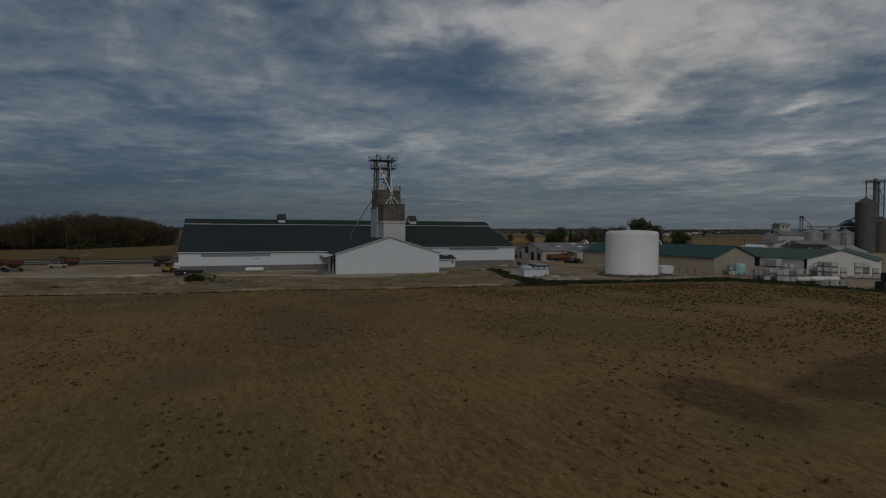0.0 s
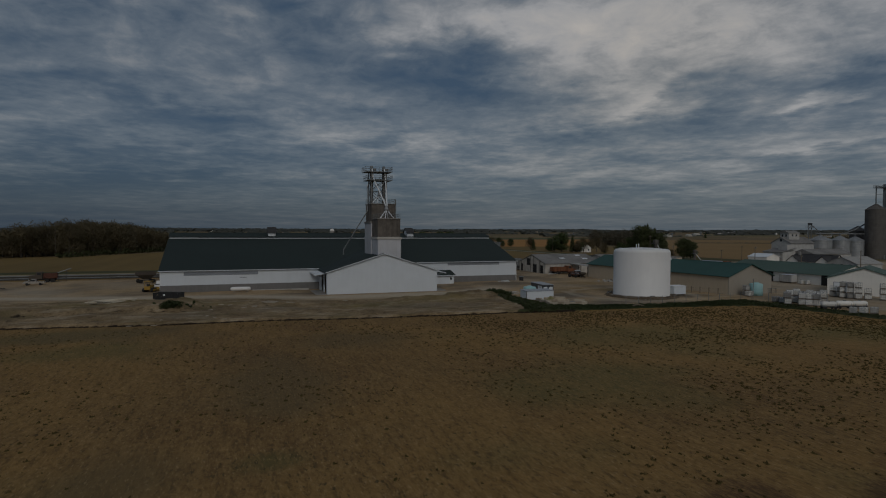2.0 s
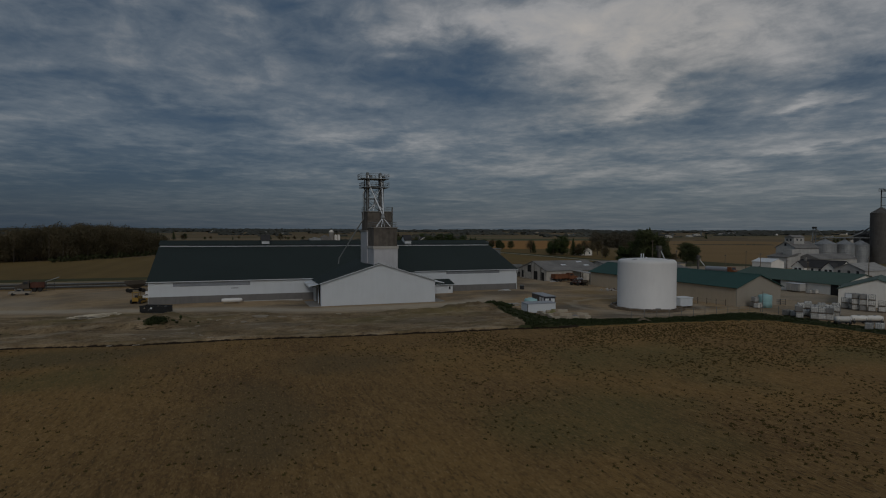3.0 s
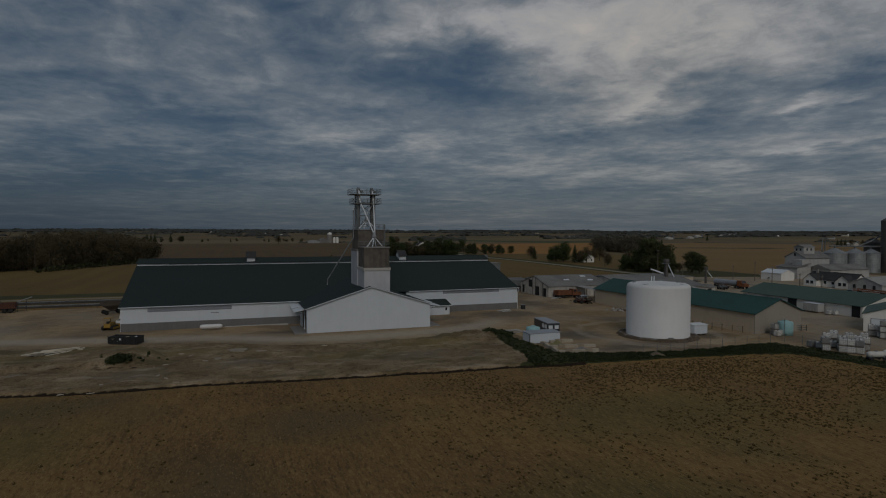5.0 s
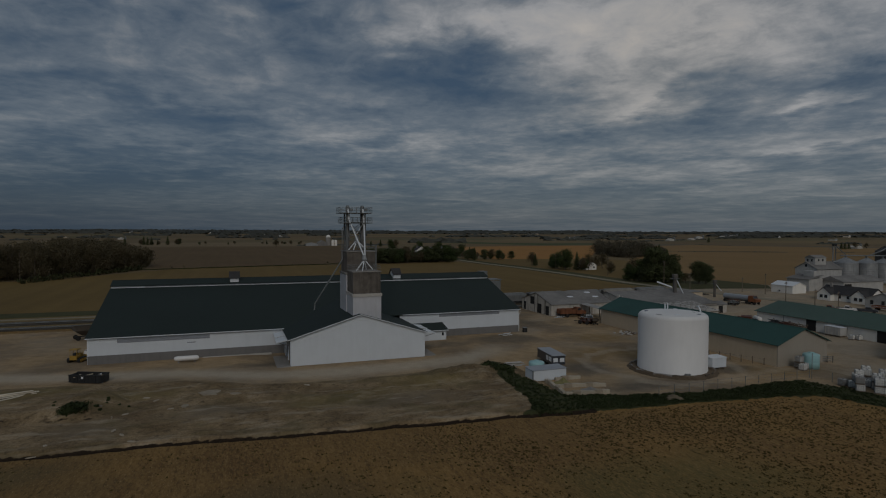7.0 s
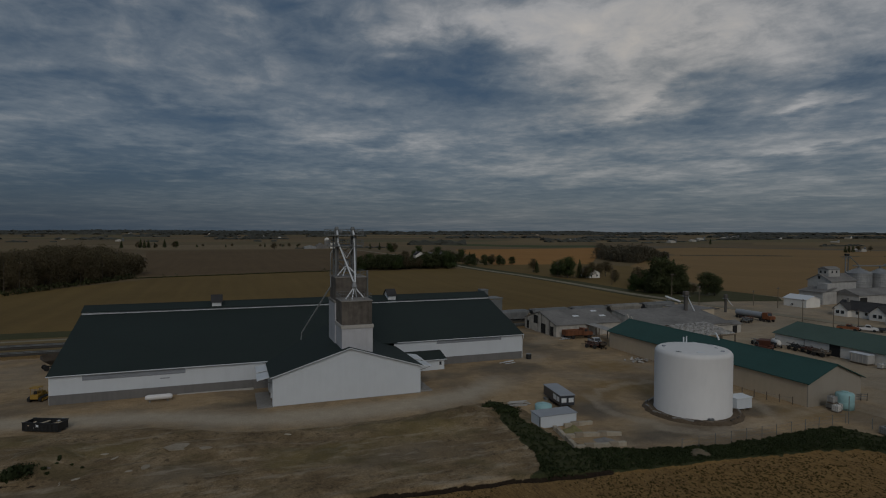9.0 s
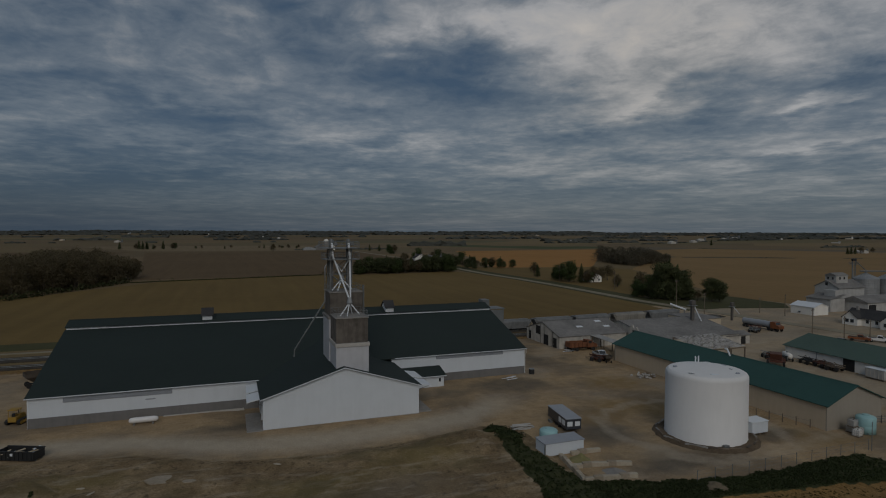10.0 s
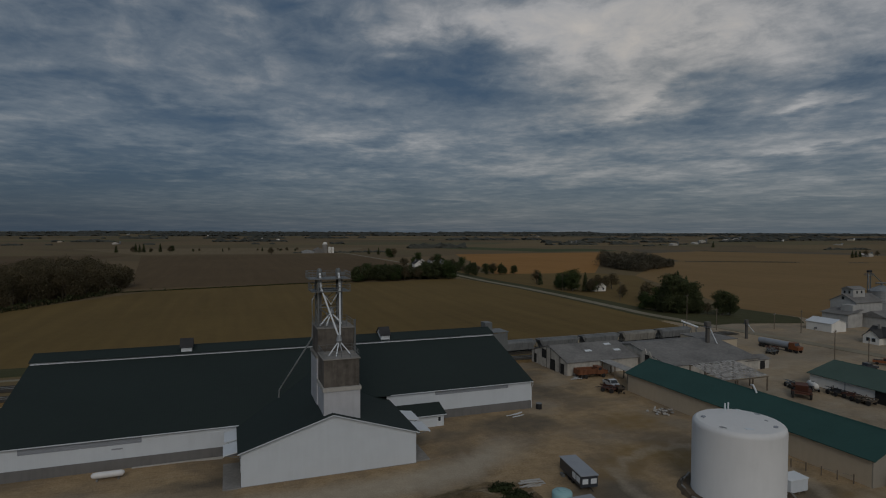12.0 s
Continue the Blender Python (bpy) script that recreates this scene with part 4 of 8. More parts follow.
def railing(x0, x1, y0, y1, z, h, mat, parent, r=0.03, step=1.2):
    """Posts, a top rail and a mid rail round a platform, each side one part."""
    corners = [(x0, y0), (x1, y0), (x1, y1), (x0, y1)]
    for a, b in zip(corners, corners[1:] + corners[:1]):
        n = max(1, round(math.dist(a, b) / step))
        bm = bmesh.new()
        for k in range(n):
            p = (a[0] + (b[0] - a[0]) * k / n, a[1] + (b[1] - a[1]) * k / n)
            tube([(*p, z), (*p, z + h)], r, 5, bm)
        for hh in (h, h * 0.55):
            tube([(*a, z + hh), (*b, z + hh)], r, 5, bm)
        part("railing", bm, mat, parent)


railing(FX0 + 0.1, FX1 - 0.1, 1.0, 6.4, 16.56, 1.05, GALV_DARK, tower)
railing(11.5, 17.2, 7.0, 12.9, 20.22, 1.05, GALV_DARK, tower)
# steel frame of the head: four posts, cross braces, two platforms
HX0, HX1, HY0, HY1 = 11.9, 15.6, 8.6, 11.4
for x in (HX0, HX1):
    for y in (HY0, HY1):
        part("post", box(x - 0.12, x + 0.12, y - 0.12, y + 0.12, 20.22, 27.85), GALV_DARK, tower)
for z0, z1 in ((20.4, 23.2), (23.2, 26.0)):
    for y in (HY0, HY1):
        part("brace", tube([(HX0, y, z0), (HX1, y, z1)], 0.06, 5), GALV_DARK, tower)
        part("brace", tube([(HX1, y, z0), (HX0, y, z1)], 0.06, 5), GALV_DARK, tower)
        part("beam", tube([(HX0, y, z1), (HX1, y, z1)], 0.08, 5), GALV_DARK, tower)
    for x in (HX0, HX1):
        part("brace", tube([(x, HY0, z0), (x, HY1, z1)], 0.06, 5), GALV_DARK, tower)
        part("beam", tube([(x, HY0, z1), (x, HY1, z1)], 0.08, 5), GALV_DARK, tower)
for z, x0, x1 in ((25.85, 10.8, 16.85), (27.85, 10.4, 16.85)):
    p = part("platform", box(x0, x1, HY0 - 0.9, HY1 + 0.9, z - 0.12, z), GALV_DARK, tower, "steel grating platform")
    railing(x0, x1, HY0 - 0.9, HY1 + 0.9, z, 1.05, GALV_DARK, p, 0.035, 1.0)
for x in (12.3, 15.3):
    leg = part("elevator_leg", box(x - 0.28, x + 0.28, 9.6, 10.2, 16.1, 28.2), LEG_STEEL, tower, "galvanised bucket elevator leg")
    part("leg_return", box(x - 0.22, x + 0.22, 10.5, 11.0, 16.1, 28.2), GALV_DARK, leg)
    part("leg_head", lathe(x, 10.1, [(0.34, 27.85), (0.42, 28.4), (0.42, 29.0), (0.28, 29.35), (0, 29.4)], 10), GALV_DARK, leg, "rounded leg head")
    part("motor", box(x + 0.35, x + 1.0, 9.5, 10.1, 28.2, 28.75, None, 0.08), GALV_DARK, leg)
    part("head_chute", tube([(x, 9.5, 28.6), (x, 8.9, 27.4), (x, 8.5, 26.4)], 0.19, 8), TRIM, leg)


def distributor(x, y, z, r, drops, parent):
    """A cone that splits the flow into several short spouts."""
    d = part("distributor", lathe(x, y, [(0.2, z + 1.3), (0.35, z + 1.0), (0.5, z + 0.4), (0.3, z)], 10), GALV, parent, "bright spout distributor")
    for dx_, dy_, h in drops:
        part("drop_spout", tube([(x, y, z + 0.4), (x + dx_, y + dy_, z - h)], r, 7), TRIM, d)


part("cross_spout", tube([(12.3, 8.5, 26.4), (14.2, 3.8, 19.5)], 0.14, 8), TRIM, tower, "pale diagonal spout")
part("down_spout", tube([(15.3, 8.5, 26.4), (14.5, 3.9, 19.5)], 0.14, 8), TRIM, tower, "pale spout")
distributor(14.3, 3.7, 18.3, 0.10, ((-1.7, -0.7, 1.7), (-0.7, -1.5, 1.7), (1.6, -0.6, 1.6), (0.7, 1.3, 1.6), (-1.0, 1.2, 1.6)), tower)
part("fork_spout", tube([(12.3, 8.5, 26.0), (14.0, 9.2, 23.6), (15.3, 8.5, 26.0)], 0.13, 7), TRIM, tower)
distributor(14.0, 9.2, 21.9, 0.12, ((-1.9, -1.0, 1.5), (-1.0, -1.6, 1.5), (1.6, -1.0, 1.4), (1.8, 0.6, 1.4)), tower)
part("outside_spout", tube([(12.0, 8.9, 26.4), (11.0, 9.0, 24.4), (11.0, 9.0, 18.4), (6.3, 14.0, 9.2), (6.2, 14.1, 7.9)], 0.14, 8), GALV, tower, "long grey spout down to the barn roof")
part("ladder_cage", tube([(17.5, 7.4, 12.0), (17.5, 7.4, 21.3)], 0.18, 6), GALV_DARK, tower)

# ---------------------------------------------------------------- white storage tank
TX, TY, TR = 63.0, -25.5, 5.8
tank = thing("storage_tank", (TX, TY, 0), "large white cylindrical storage tank on a ring footing", "tank")
part("shell", lathe(TX, TY, [(TR + 0.04, 0.1), (TR + 0.04, 0.35), (TR, 0.4), (TR, 9.3), (TR - 0.06, 9.6), (TR - 0.22, 9.85), (TR - 0.5, 10.02)], 72, None, False), TANK_WHITE, tank, "", True)
part("roof", lathe(TX, TY, [(TR - 0.5, 10.02), (TR * 0.75, 10.14), (TR * 0.4, 10.28), (0.3, 10.36), (0, 10.36)], 72, None, False), TANK_WHITE, tank, "shallow white domed roof", True)
pr = random.Random(31)
for a, rr, w, mat in ((0.2, 4.5, 0.55, LOUVRE), (0.75, 4.9, 0.4, TRIM), (2.5, 4.4, 0.5, LOUVRE), (3.5, 4.7, 0.45, GALV), (4.2, 3.9, 0.7, TRIM), (5.2, 4.4, 0.6, LOUVRE), (5.75, 3.4, 0.4, GALV)):
    bm = prism([(w * math.cos(q) * pr.uniform(0.7, 1.2), 0.6 * w * math.sin(q) * pr.uniform(0.6, 1.2)) for q in (0.0, 0.8, 1.7, 2.6, 3.4, 4.3, 5.4)], "z", 0, 0.05)
    bmesh.ops.transform(bm, verts=bm.verts, matrix=pose(TX + rr * math.cos(a), TY + rr * math.sin(a), 10.05 + (TR - rr) * 0.058, 0, 0, math.degrees(a) + 90))
    part("roof_patch", bm, mat, tank, "grey worn roof patch")
part("hatch", lathe(TX + 4.4 * math.cos(2.5), TY + 4.4 * math.sin(2.5), [(0.32, 10.0), (0.32, 10.24), (0.26, 10.28), (0, 10.29)], 16), LOUVRE, tank, "grey round roof hatch")
for dx_, h in ((2.0, 0.7), (2.6, 0.75)):
    part("vent_pipe", tube([(TX + dx_, TY + 4.2, 10.0), (TX + dx_, TY + 4.2, 10.3 + h)], 0.11, 8), TRIM, tank, "white vent pipe")
berm = grainy("brown_berm", (0.070, 0.050, 0.033), (0.150, 0.112, 0.074), 2.0, 0.95, 0.8, 0.15)
bm = lathe(TX, TY, [(TR - 0.1, 0.30), (TR + 0.45, 0.28), (TR + 0.85, 0.42), (TR + 1.15, 0.46), (TR + 1.5, 0.20), (TR + 1.9, -0.15)], 96, None, False)
for v in bm.verts:
    v.co += Vector((noise.noise(v.co * 0.9), noise.noise(v.co * 0.9 + Vector((7, 0, 0))), 0.5 * noise.noise(v.co * 1.3))) * 0.28
part("earth_berm", bm, berm, tank, "low brown earth berm round the base", True)
br = random.Random(8)
for k in range(26):
    a = 2 * math.pi * (k + br.uniform(-0.4, 0.4)) / 26
    bm = bmesh.new()
    w = br.uniform(0.35, 1.1)
    box(-w, w, -0.13, 0.13, 0.0, 0.22, bm, 0.03)
    bmesh.ops.rotate(bm, verts=bm.verts, matrix=Matrix.Rotation(a + math.pi / 2 + br.uniform(-0.25, 0.25), 3, "Z"))
    bmesh.ops.translate(bm, verts=bm.verts, vec=(TX + (TR + 1.1) * math.cos(a), TY + (TR + 1.1) * math.sin(a), 0.32))
    part("kerb_timber", bm, br.choice((WOOD, CONCRETE, WOOD, BARK)), tank, "weathered kerb timber")
part("manway", box(TX - 2.3, TX - 1.4, TY - 5.95, TY - 5.4, 0.25, 0.62, None, 0.05), GALV_DARK, tank)

pump = thing("pump_house", (71, -27.6, 0), "small white metal pump house beside the tank", "shed")
part("body", box(69.1, 72.3, -28.6, -26.5, 0.35, 2.05, None, 0.03), WHITE_METAL, pump)
part("lid", slab([(69.0, -28.7, 2.10), (72.4, -28.7, 2.10), (72.4, -26.4, 2.2), (69.0, -26.4, 2.2)], 0.08), TRIM, pump)
for x in (69.4, 70.8, 72.0):
    part("skid", box(x - 0.15, x + 0.15, -28.5, -26.6, 0.0, 0.35), WOOD, pump)

# ---------------------------------------------------------------- gabled sheds along the yard
def gable_shed(name, x0, x1, y0, y1, eave, ridge, wall, wall_end, roof, label, along="y", over=0.5, ridge_at=0.5):
    """A long shed: four walls, two roof slopes, ridge cap and rake trim."""
    t = thing(name, ((x0 + x1) / 2, (y0 + y1) / 2, 0), label, "shed")
    if along == "y":
        m = x0 + (x1 - x0) * ridge_at
        k0, k1 = (ridge - eave) / (m - x0), (ridge - eave) / (x1 - m)
        part("side_wall", box(x0, x0 + 0.2, y0 + 0.2, y1 - 0.2, -0.2, eave - 0.05), wall, t)
        part("side_wall", box(x1 - 0.2, x1, y0 + 0.2, y1 - 0.2, -0.2, eave - 0.05), wall, t)
        for a, b in ((y0, y0 + 0.2), (y1 - 0.2, y1)):
            part("gable_wall", prism([(x0, -0.2), (x1, -0.2), (x1, eave - 0.08), (m, ridge - 0.1), (x0, eave - 0.08)], "y", a, b), wall_end, t)
        part("roof", slab([(x0 - over, y0 - over, eave - over * k0), (m, y0 - over, ridge), (m, y1 + over, ridge), (x0 - over, y1 + over, eave - over * k0)], 0.12), roof, t)
        part("roof", slab([(x1 + over, y0 - over, eave - over * k1), (x1 + over, y1 + over, eave - over * k1), (m, y1 + over, ridge + 0.003), (m, y0 - over, ridge + 0.003)], 0.12), roof, t)
        part("ridge_cap", prism([(m - 0.25, ridge - 0.06), (m, ridge + 0.07), (m + 0.25, ridge - 0.06), (m, ridge + 0.01)], "y", y0 - over, y1 + over), roof, t)
    else:
        m = y0 + (y1 - y0) * ridge_at
        k0, k1 = (ridge - eave) / (m - y0), (ridge - eave) / (y1 - m)
        part("side_wall", box(x0 + 0.2, x1 - 0.2, y0, y0 + 0.2, -0.2, eave - 0.05), wall, t)
        part("side_wall", box(x0 + 0.2, x1 - 0.2, y1 - 0.2, y1, -0.2, eave - 0.05), wall, t)
        for a, b in ((x0, x0 + 0.2), (x1 - 0.2, x1)):
            part("gable_wall", prism([(y0, -0.2), (y1, -0.2), (y1, eave - 0.08), (m, ridge - 0.1), (y0, eave - 0.08)], "x", a, b), wall_end, t)
        part("roof", slab([(x0 - over, y0 - over, eave - over * k0), (x1 + over, y0 - over, eave - over * k0), (x1 + over, m, ridge), (x0 - over, m, ridge)], 0.12), roof, t)
        part("roof", slab([(x0 - over, y1 + over, eave - over * k1), (x0 - over, m, ridge + 0.003), (x1 + over, m, ridge + 0.003), (x1 + over, y1 + over, eave - over * k1)], 0.12), roof, t)
        part("ridge_cap", prism([(m - 0.25, ridge - 0.06), (m, ridge + 0.07), (m + 0.25, ridge - 0.06), (m, ridge + 0.01)], "x", x0 - over, x1 + over), roof, t)
    return t


tan_shed = gable_shed("tan_shed", 82.0, 94.6, -30.8, 21.5, 4.2, 6.7, TAN_WALL, TAN_END_SHADED, ROOF_TEAL, "long tan metal shed with a teal green roof")
part("roof_vent", tube([(87.8, -6.9, 6.4), (87.8, -6.6, 7.0), (87.9, -6.0, 7.7), (87.9, -5.6, 7.6)], 0.17, 8), TRIM, tan_shed, "white bent vent pipe on the ridge")
white_shed = gable_shed("white_shed", 124.9, 140.9, -23.9, 11.1, 2.9, 5.2, HOUSE_WHITE, HOUSE_WHITE, ROOF_TEAL_FADED, "long white shed with a faded green roof and open bays")
for y, w in ((-6.6, 2.6), (-23.4, 2.0)):
    part("open_bay", box(124.78, 124.92, y, y + w, -0.1, 2.6), DARK, white_shed, "dark open shed bay")
for y in (-14.5, 2.5):
    part("downpipe", box(124.78, 124.89, y, y + 0.12, 0.0, 2.6), GALV, white_shed)
white_shed.rotation_euler.z = radians(-3)
near_shed = gable_shed("front_shed", 109.55, 123.05, -45.35, -29.35, 3.7, 6.0, HOUSE_WHITE, HOUSE_WHITE, ROOF_TEAL_FADED, "white metal shed with a green roof behind the totes", "y", 0.3)
for x0, x1, z0, z1 in ((110.7, 110.83, 0.0, 2.75), (114.4, 114.53, 0.0, 2.75), (110.83, 114.4, 2.62, 2.75)):
    part("door_frame", box(x0, x1, -45.43, -45.35, z0, z1), LOUVRE, near_shed, "grey door frame")
part("roll_door", box(110.83, 114.4, -45.39, -45.35, 0.0, 2.62), TRIM, near_shed, "white roll-up door")
near_shed.rotation_euler.z = radians(-60)
old_barn = gable_shed("old_barn", 76.4, 97.4, 37.0, 54.5, 3.4, 6.0, OLD_WHITE, OLD_WHITE, ROOF_GREY, "old peeling white barn with a grey roof", "x", 0.3)
for y, w, z0, z1 in ((38.4, 1.6, 0.0, 2.6), (42.6, 2.4, 0.0, 2.8), (47.0, 2.2, 2.3, 4.6), (52.0, 1.3, 0.2, 2.6)):
    part("doorway", box(76.22, 76.29, y, y + w, z0, z1), DARK, old_barn, "dark open barn doorway")
for x, y in ((84.5, 41.2), (93.0, 40.6), (92.2, 43.8)):
    z = 3.4 + (y - 37.0) * 2.6 / 8.75
    part("skylight", slab([(x, y, z + 0.06), (x + 1.9, y, z + 0.06), (x + 1.9, y + 0.9, z + 0.33), (x, y + 0.9, z + 0.33)], 0.04), TRIM, old_barn, "pale roof skylight")
lean = part("lean_to_roof", slab([(85.6, 26.0, 2.9), (88.6, 26.0, 2.9), (88.6, 36.9, 3.3), (85.6, 36.9, 3.3)], 0.1), PALE_ROOF, old_barn, "grey lean-to roof on posts")
for y in (26.3, 31.0, 36.0):
    for x in (85.8, 88.4):
        part("post", box(x - 0.1, x + 0.1, y - 0.1, y + 0.1, -0.1, 2.85), WOOD, lean)
ob = random.Random(14)
for k in range(46):
    y = 37.1 + k * 0.38
    top = 3.2 + 2.5 * (1 - abs(y - 45.75) / 8.75)
    cut = ob.uniform(0.0, 0.5) if ob.random() < 0.4 else 0.0
    part("plank", box(76.28, 76.38, y, y + 0.36, ob.uniform(-0.1, 0.15), top - cut), ob.choice((OLD_WHITE, OLD_WHITE, OLD_WHITE, OLD_WHITE, PLANK_GREY)), old_barn)
gable = part("broken_wall", prism([(30.0, -0.1), (37.0, -0.1), (37.0, 4.2), (35.4, 5.6), (34.6, 4.4), (33.8, 5.2), (32.4, 3.6), (31.4, 4.1), (30.0, 2.6)], "x", 98.2, 98.45), OLD_WHITE, old_barn, "peeling broken end wall between the barns")
part("gap", box(98.12, 98.2, 33.6, 35.2, 2.4, 4.2), DARK, gable, "dark gap in the boards")
low_barn = gable_shed("low_barn", 98.6, 127.0, 26.5, 56.0, 3.1, 5.9, OLD_WHITE, OLD_WHITE, ROOF_GREY, "broad low barn under a weathered grey roof", "x", 0.3)
part("side_room", box(128.0, 138.2, 43.4, 55.0, -0.1, 4.3), TAN_WALL, low_barn, "flat-roofed tan side room")
part("side_room_roof", box(127.9, 138.4, 43.2, 55.2, 4.3, 4.5), ROOF_GREY, low_barn)

stall = gable_shed("small_shed", 122.6, 131.0, 26.6, 31.0, 2.6, 3.3, OLD_WHITE, OLD_WHITE, ROOF_GREY, "small white shed beside the low barn", "x", 0.3)
part("open_bay", box(122.5, 122.62, 27.4, 30.2, 0, 2.2), DARK, stall, "dark open bay")
part("door", box(127.8, 129.4, 26.52, 26.6, 0, 2.1), DARK, stall, "dark doorway")
pm = Nodes("patched_sheet", 0.8, 0, 0.3)
PATCHED = pm.color(pm.ramp(pm.math("ADD", pm.math("MULTIPLY", pm.random(), 0.22), pm.math("MULTIPLY", pm.noise(4.5, 4, 0.75), 0.86)), [(0.32, (0.10, 0.09, 0.08)), (0.5, (0.27, 0.26, 0.245)), (0.62, (0.40, 0.39, 0.37)), (0.85, (0.60, 0.59, 0.57))])).mat
open_shed = thing("open_shed", (104.5, 15, 0), "open pole shed under a pale patched sheet roof", "shed")
for i in range(16):
    for j in range(12):
        x0, y0 = 98.2 + i * 0.83, 10.5 + j * 0.8
        z0 = 3.5 + j * 0.125 + 0.035 * ((i * 5 + j * 3) % 4)
        part("roof_sheet", slab([(x0 + 0.05, y0 + 0.05, z0), (x0 + 0.76, y0 + 0.05, z0), (x0 + 0.76, y0 + 0.73, z0 + 0.11), (x0 + 0.05, y0 + 0.73, z0 + 0.11)], 0.03), PATCHED, open_shed)
for y, z in ((10.6, 3.45), (15.2, 4.15), (19.9, 4.9)):
    part("purlin", box(97.9, 111.6, y - 0.1, y + 0.1, z - 0.3, z - 0.08), WOOD, open_shed)
    for x in (98.2, 102.6, 107.0, 111.3):
        part("post", box(x - 0.12, x + 0.12, y - 0.12, y + 0.12, -0.1, z - 0.2), WOOD, open_shed)

# ---------------------------------------------------------------- trees
def leaf_cards(rng, centre, radii, n, size, hollow=0.55, ruffle=0.28):
    """Many small bent leaf clumps scattered through an uneven crown; returns vertices and faces."""
    d = rng.normal(size=(n, 3))
    d /= np.linalg.norm(d, axis=1)[:, None]
    r = hollow + (1 - hollow) * rng.random(n) ** 0.6
    lobes = 1 + 0.22 * np.sin(d[:, 0] * 4.1 + centre[0]) + 0.18 * np.sin(d[:, 2] * 5.3 + centre[1]) + 0.15 * np.sin(d[:, 1] * 6.7)
    c = np.array(centre) + d * np.array(radii) * (r * lobes)[:, None]
    a = rng.normal(size=(n, 3))
    a /= np.linalg.norm(a, axis=1)[:, None]
    b = np.cross(a, rng.normal(size=(n, 3)))
    b /= np.linalg.norm(b, axis=1)[:, None]
    s = size * (0.6 + 0.8 * rng.random(n))[:, None]
    k = np.cross(a, b) * s * 0.35
    v = np.stack([c - a * s, c + b * s * 0.7 + k, c + a * s, c - b * s * 0.7 + k], 1).reshape(-1, 3)
    f = np.arange(4 * n).reshape(n, 4)
    # leaf clumps face outwards and a little up
    q = v.reshape(n, 4, 3)
    inward = np.einsum("ij,ij->i", np.cross(q[:, 1] - q[:, 0], q[:, 2] - q[:, 0]), d + np.array((0, 0, 0.3))) < 0
    f[inward] = f[inward][:, ::-1]
    nrm = d * 0.9 + np.array((0, 0, 0.35)) + rng.normal(size=(n, 3)) * ruffle
    nrm /= np.linalg.norm(nrm, axis=1)[:, None]
    return v, f, np.repeat(nrm, 4, 0)


def cloud_mesh(name, chunks, mat):
    vs, fs, ns, off = [], [], [], 0
    for v, f, nrm in chunks:
        vs.append(v)
        fs.append(f + off)
        ns.append(nrm)
        off += len(v)
    me = bpy.data.meshes.new(name)
    me.from_pydata(np.concatenate(vs).tolist(), [], np.concatenate(fs).tolist())
    me.polygons.foreach_set("use_smooth", [True] * len(me.polygons))
    me.normals_split_custom_set_from_vertices(np.concatenate(ns).tolist())
    me.materials.append(mat)
    return me


def tree(h, w, seed, mat, label, shape="round", leaves=1400, group=""):
    """A broadleaf or conifer: tapered trunk with limbs, and a crown of leaf clumps. Built at the origin."""
    rng = np.random.default_rng(seed)
    t = thing("tree", (0, 0, 0), label, "tree", group)
    bm = tube([(0, 0, -0.3), (0.05 * w, 0, h * 0.3), (-0.03 * w, 0.04 * w, h * 0.6), (0, 0, h * 0.85)], h * 0.024, 7, None, h * 0.006)
    for k in range(7):
        a, z = 2.4 * k + seed, h * (0.28 + 0.07 * k)
        tube([(0, 0, z), (math.cos(a) * w * 0.22, math.sin(a) * w * 0.22, z + h * 0.08), (math.cos(a) * w * 0.40, math.sin(a) * w * 0.40, z + h * 0.17)], h * 0.010, 5, bm, h * 0.003)
    part("trunk", bm, BARK, t)
    chunks = []
    if shape == "cone":
        for k in range(9):
            f = k / 8
            chunks.append(leaf_cards(rng, (0, 0, h * (0.12 + 0.82 * f)), (w * 0.5 * (1 - f) + 0.25, w * 0.5 * (1 - f) + 0.25, h * 0.09), int(leaves / 9), 0.0155 * h, 0.3))
    else:
        for k in range(16):
            a = rng.random() * 6.28
            z = h * (0.16 + 0.66 * rng.random())
            rr = w * (0.10 + 0.24 * rng.random()) * (1.0 if z < 0.6 * h else 0.65)
            s = 0.19 + 0.11 * rng.random() - 0.12 * max(0, z / h - 0.6)
            chunks.append(leaf_cards(rng, (math.cos(a) * rr, math.sin(a) * rr, z), (w * s, w * s, h * s * 0.60), int(leaves / 17), 0.0155 * h, 0.4))
        chunks.append(leaf_cards(rng, (0, 0, h * 0.80), (w * 0.22, w * 0.22, h * 0.17), int(leaves / 17), 0.0155 * h, 0.3))
    crown = new("crown", cloud_mesh("crown", chunks, mat))
    crown.parent = t
    return t


def plant(proto, x, y, scale=1.0, turn=0.0, label=""):
    c = copy_thing(proto, pose(x, y, 0, 0, 0, turn))
    c.scale = (scale, scale, scale)
    if label:
        c["label"] = label
    return c


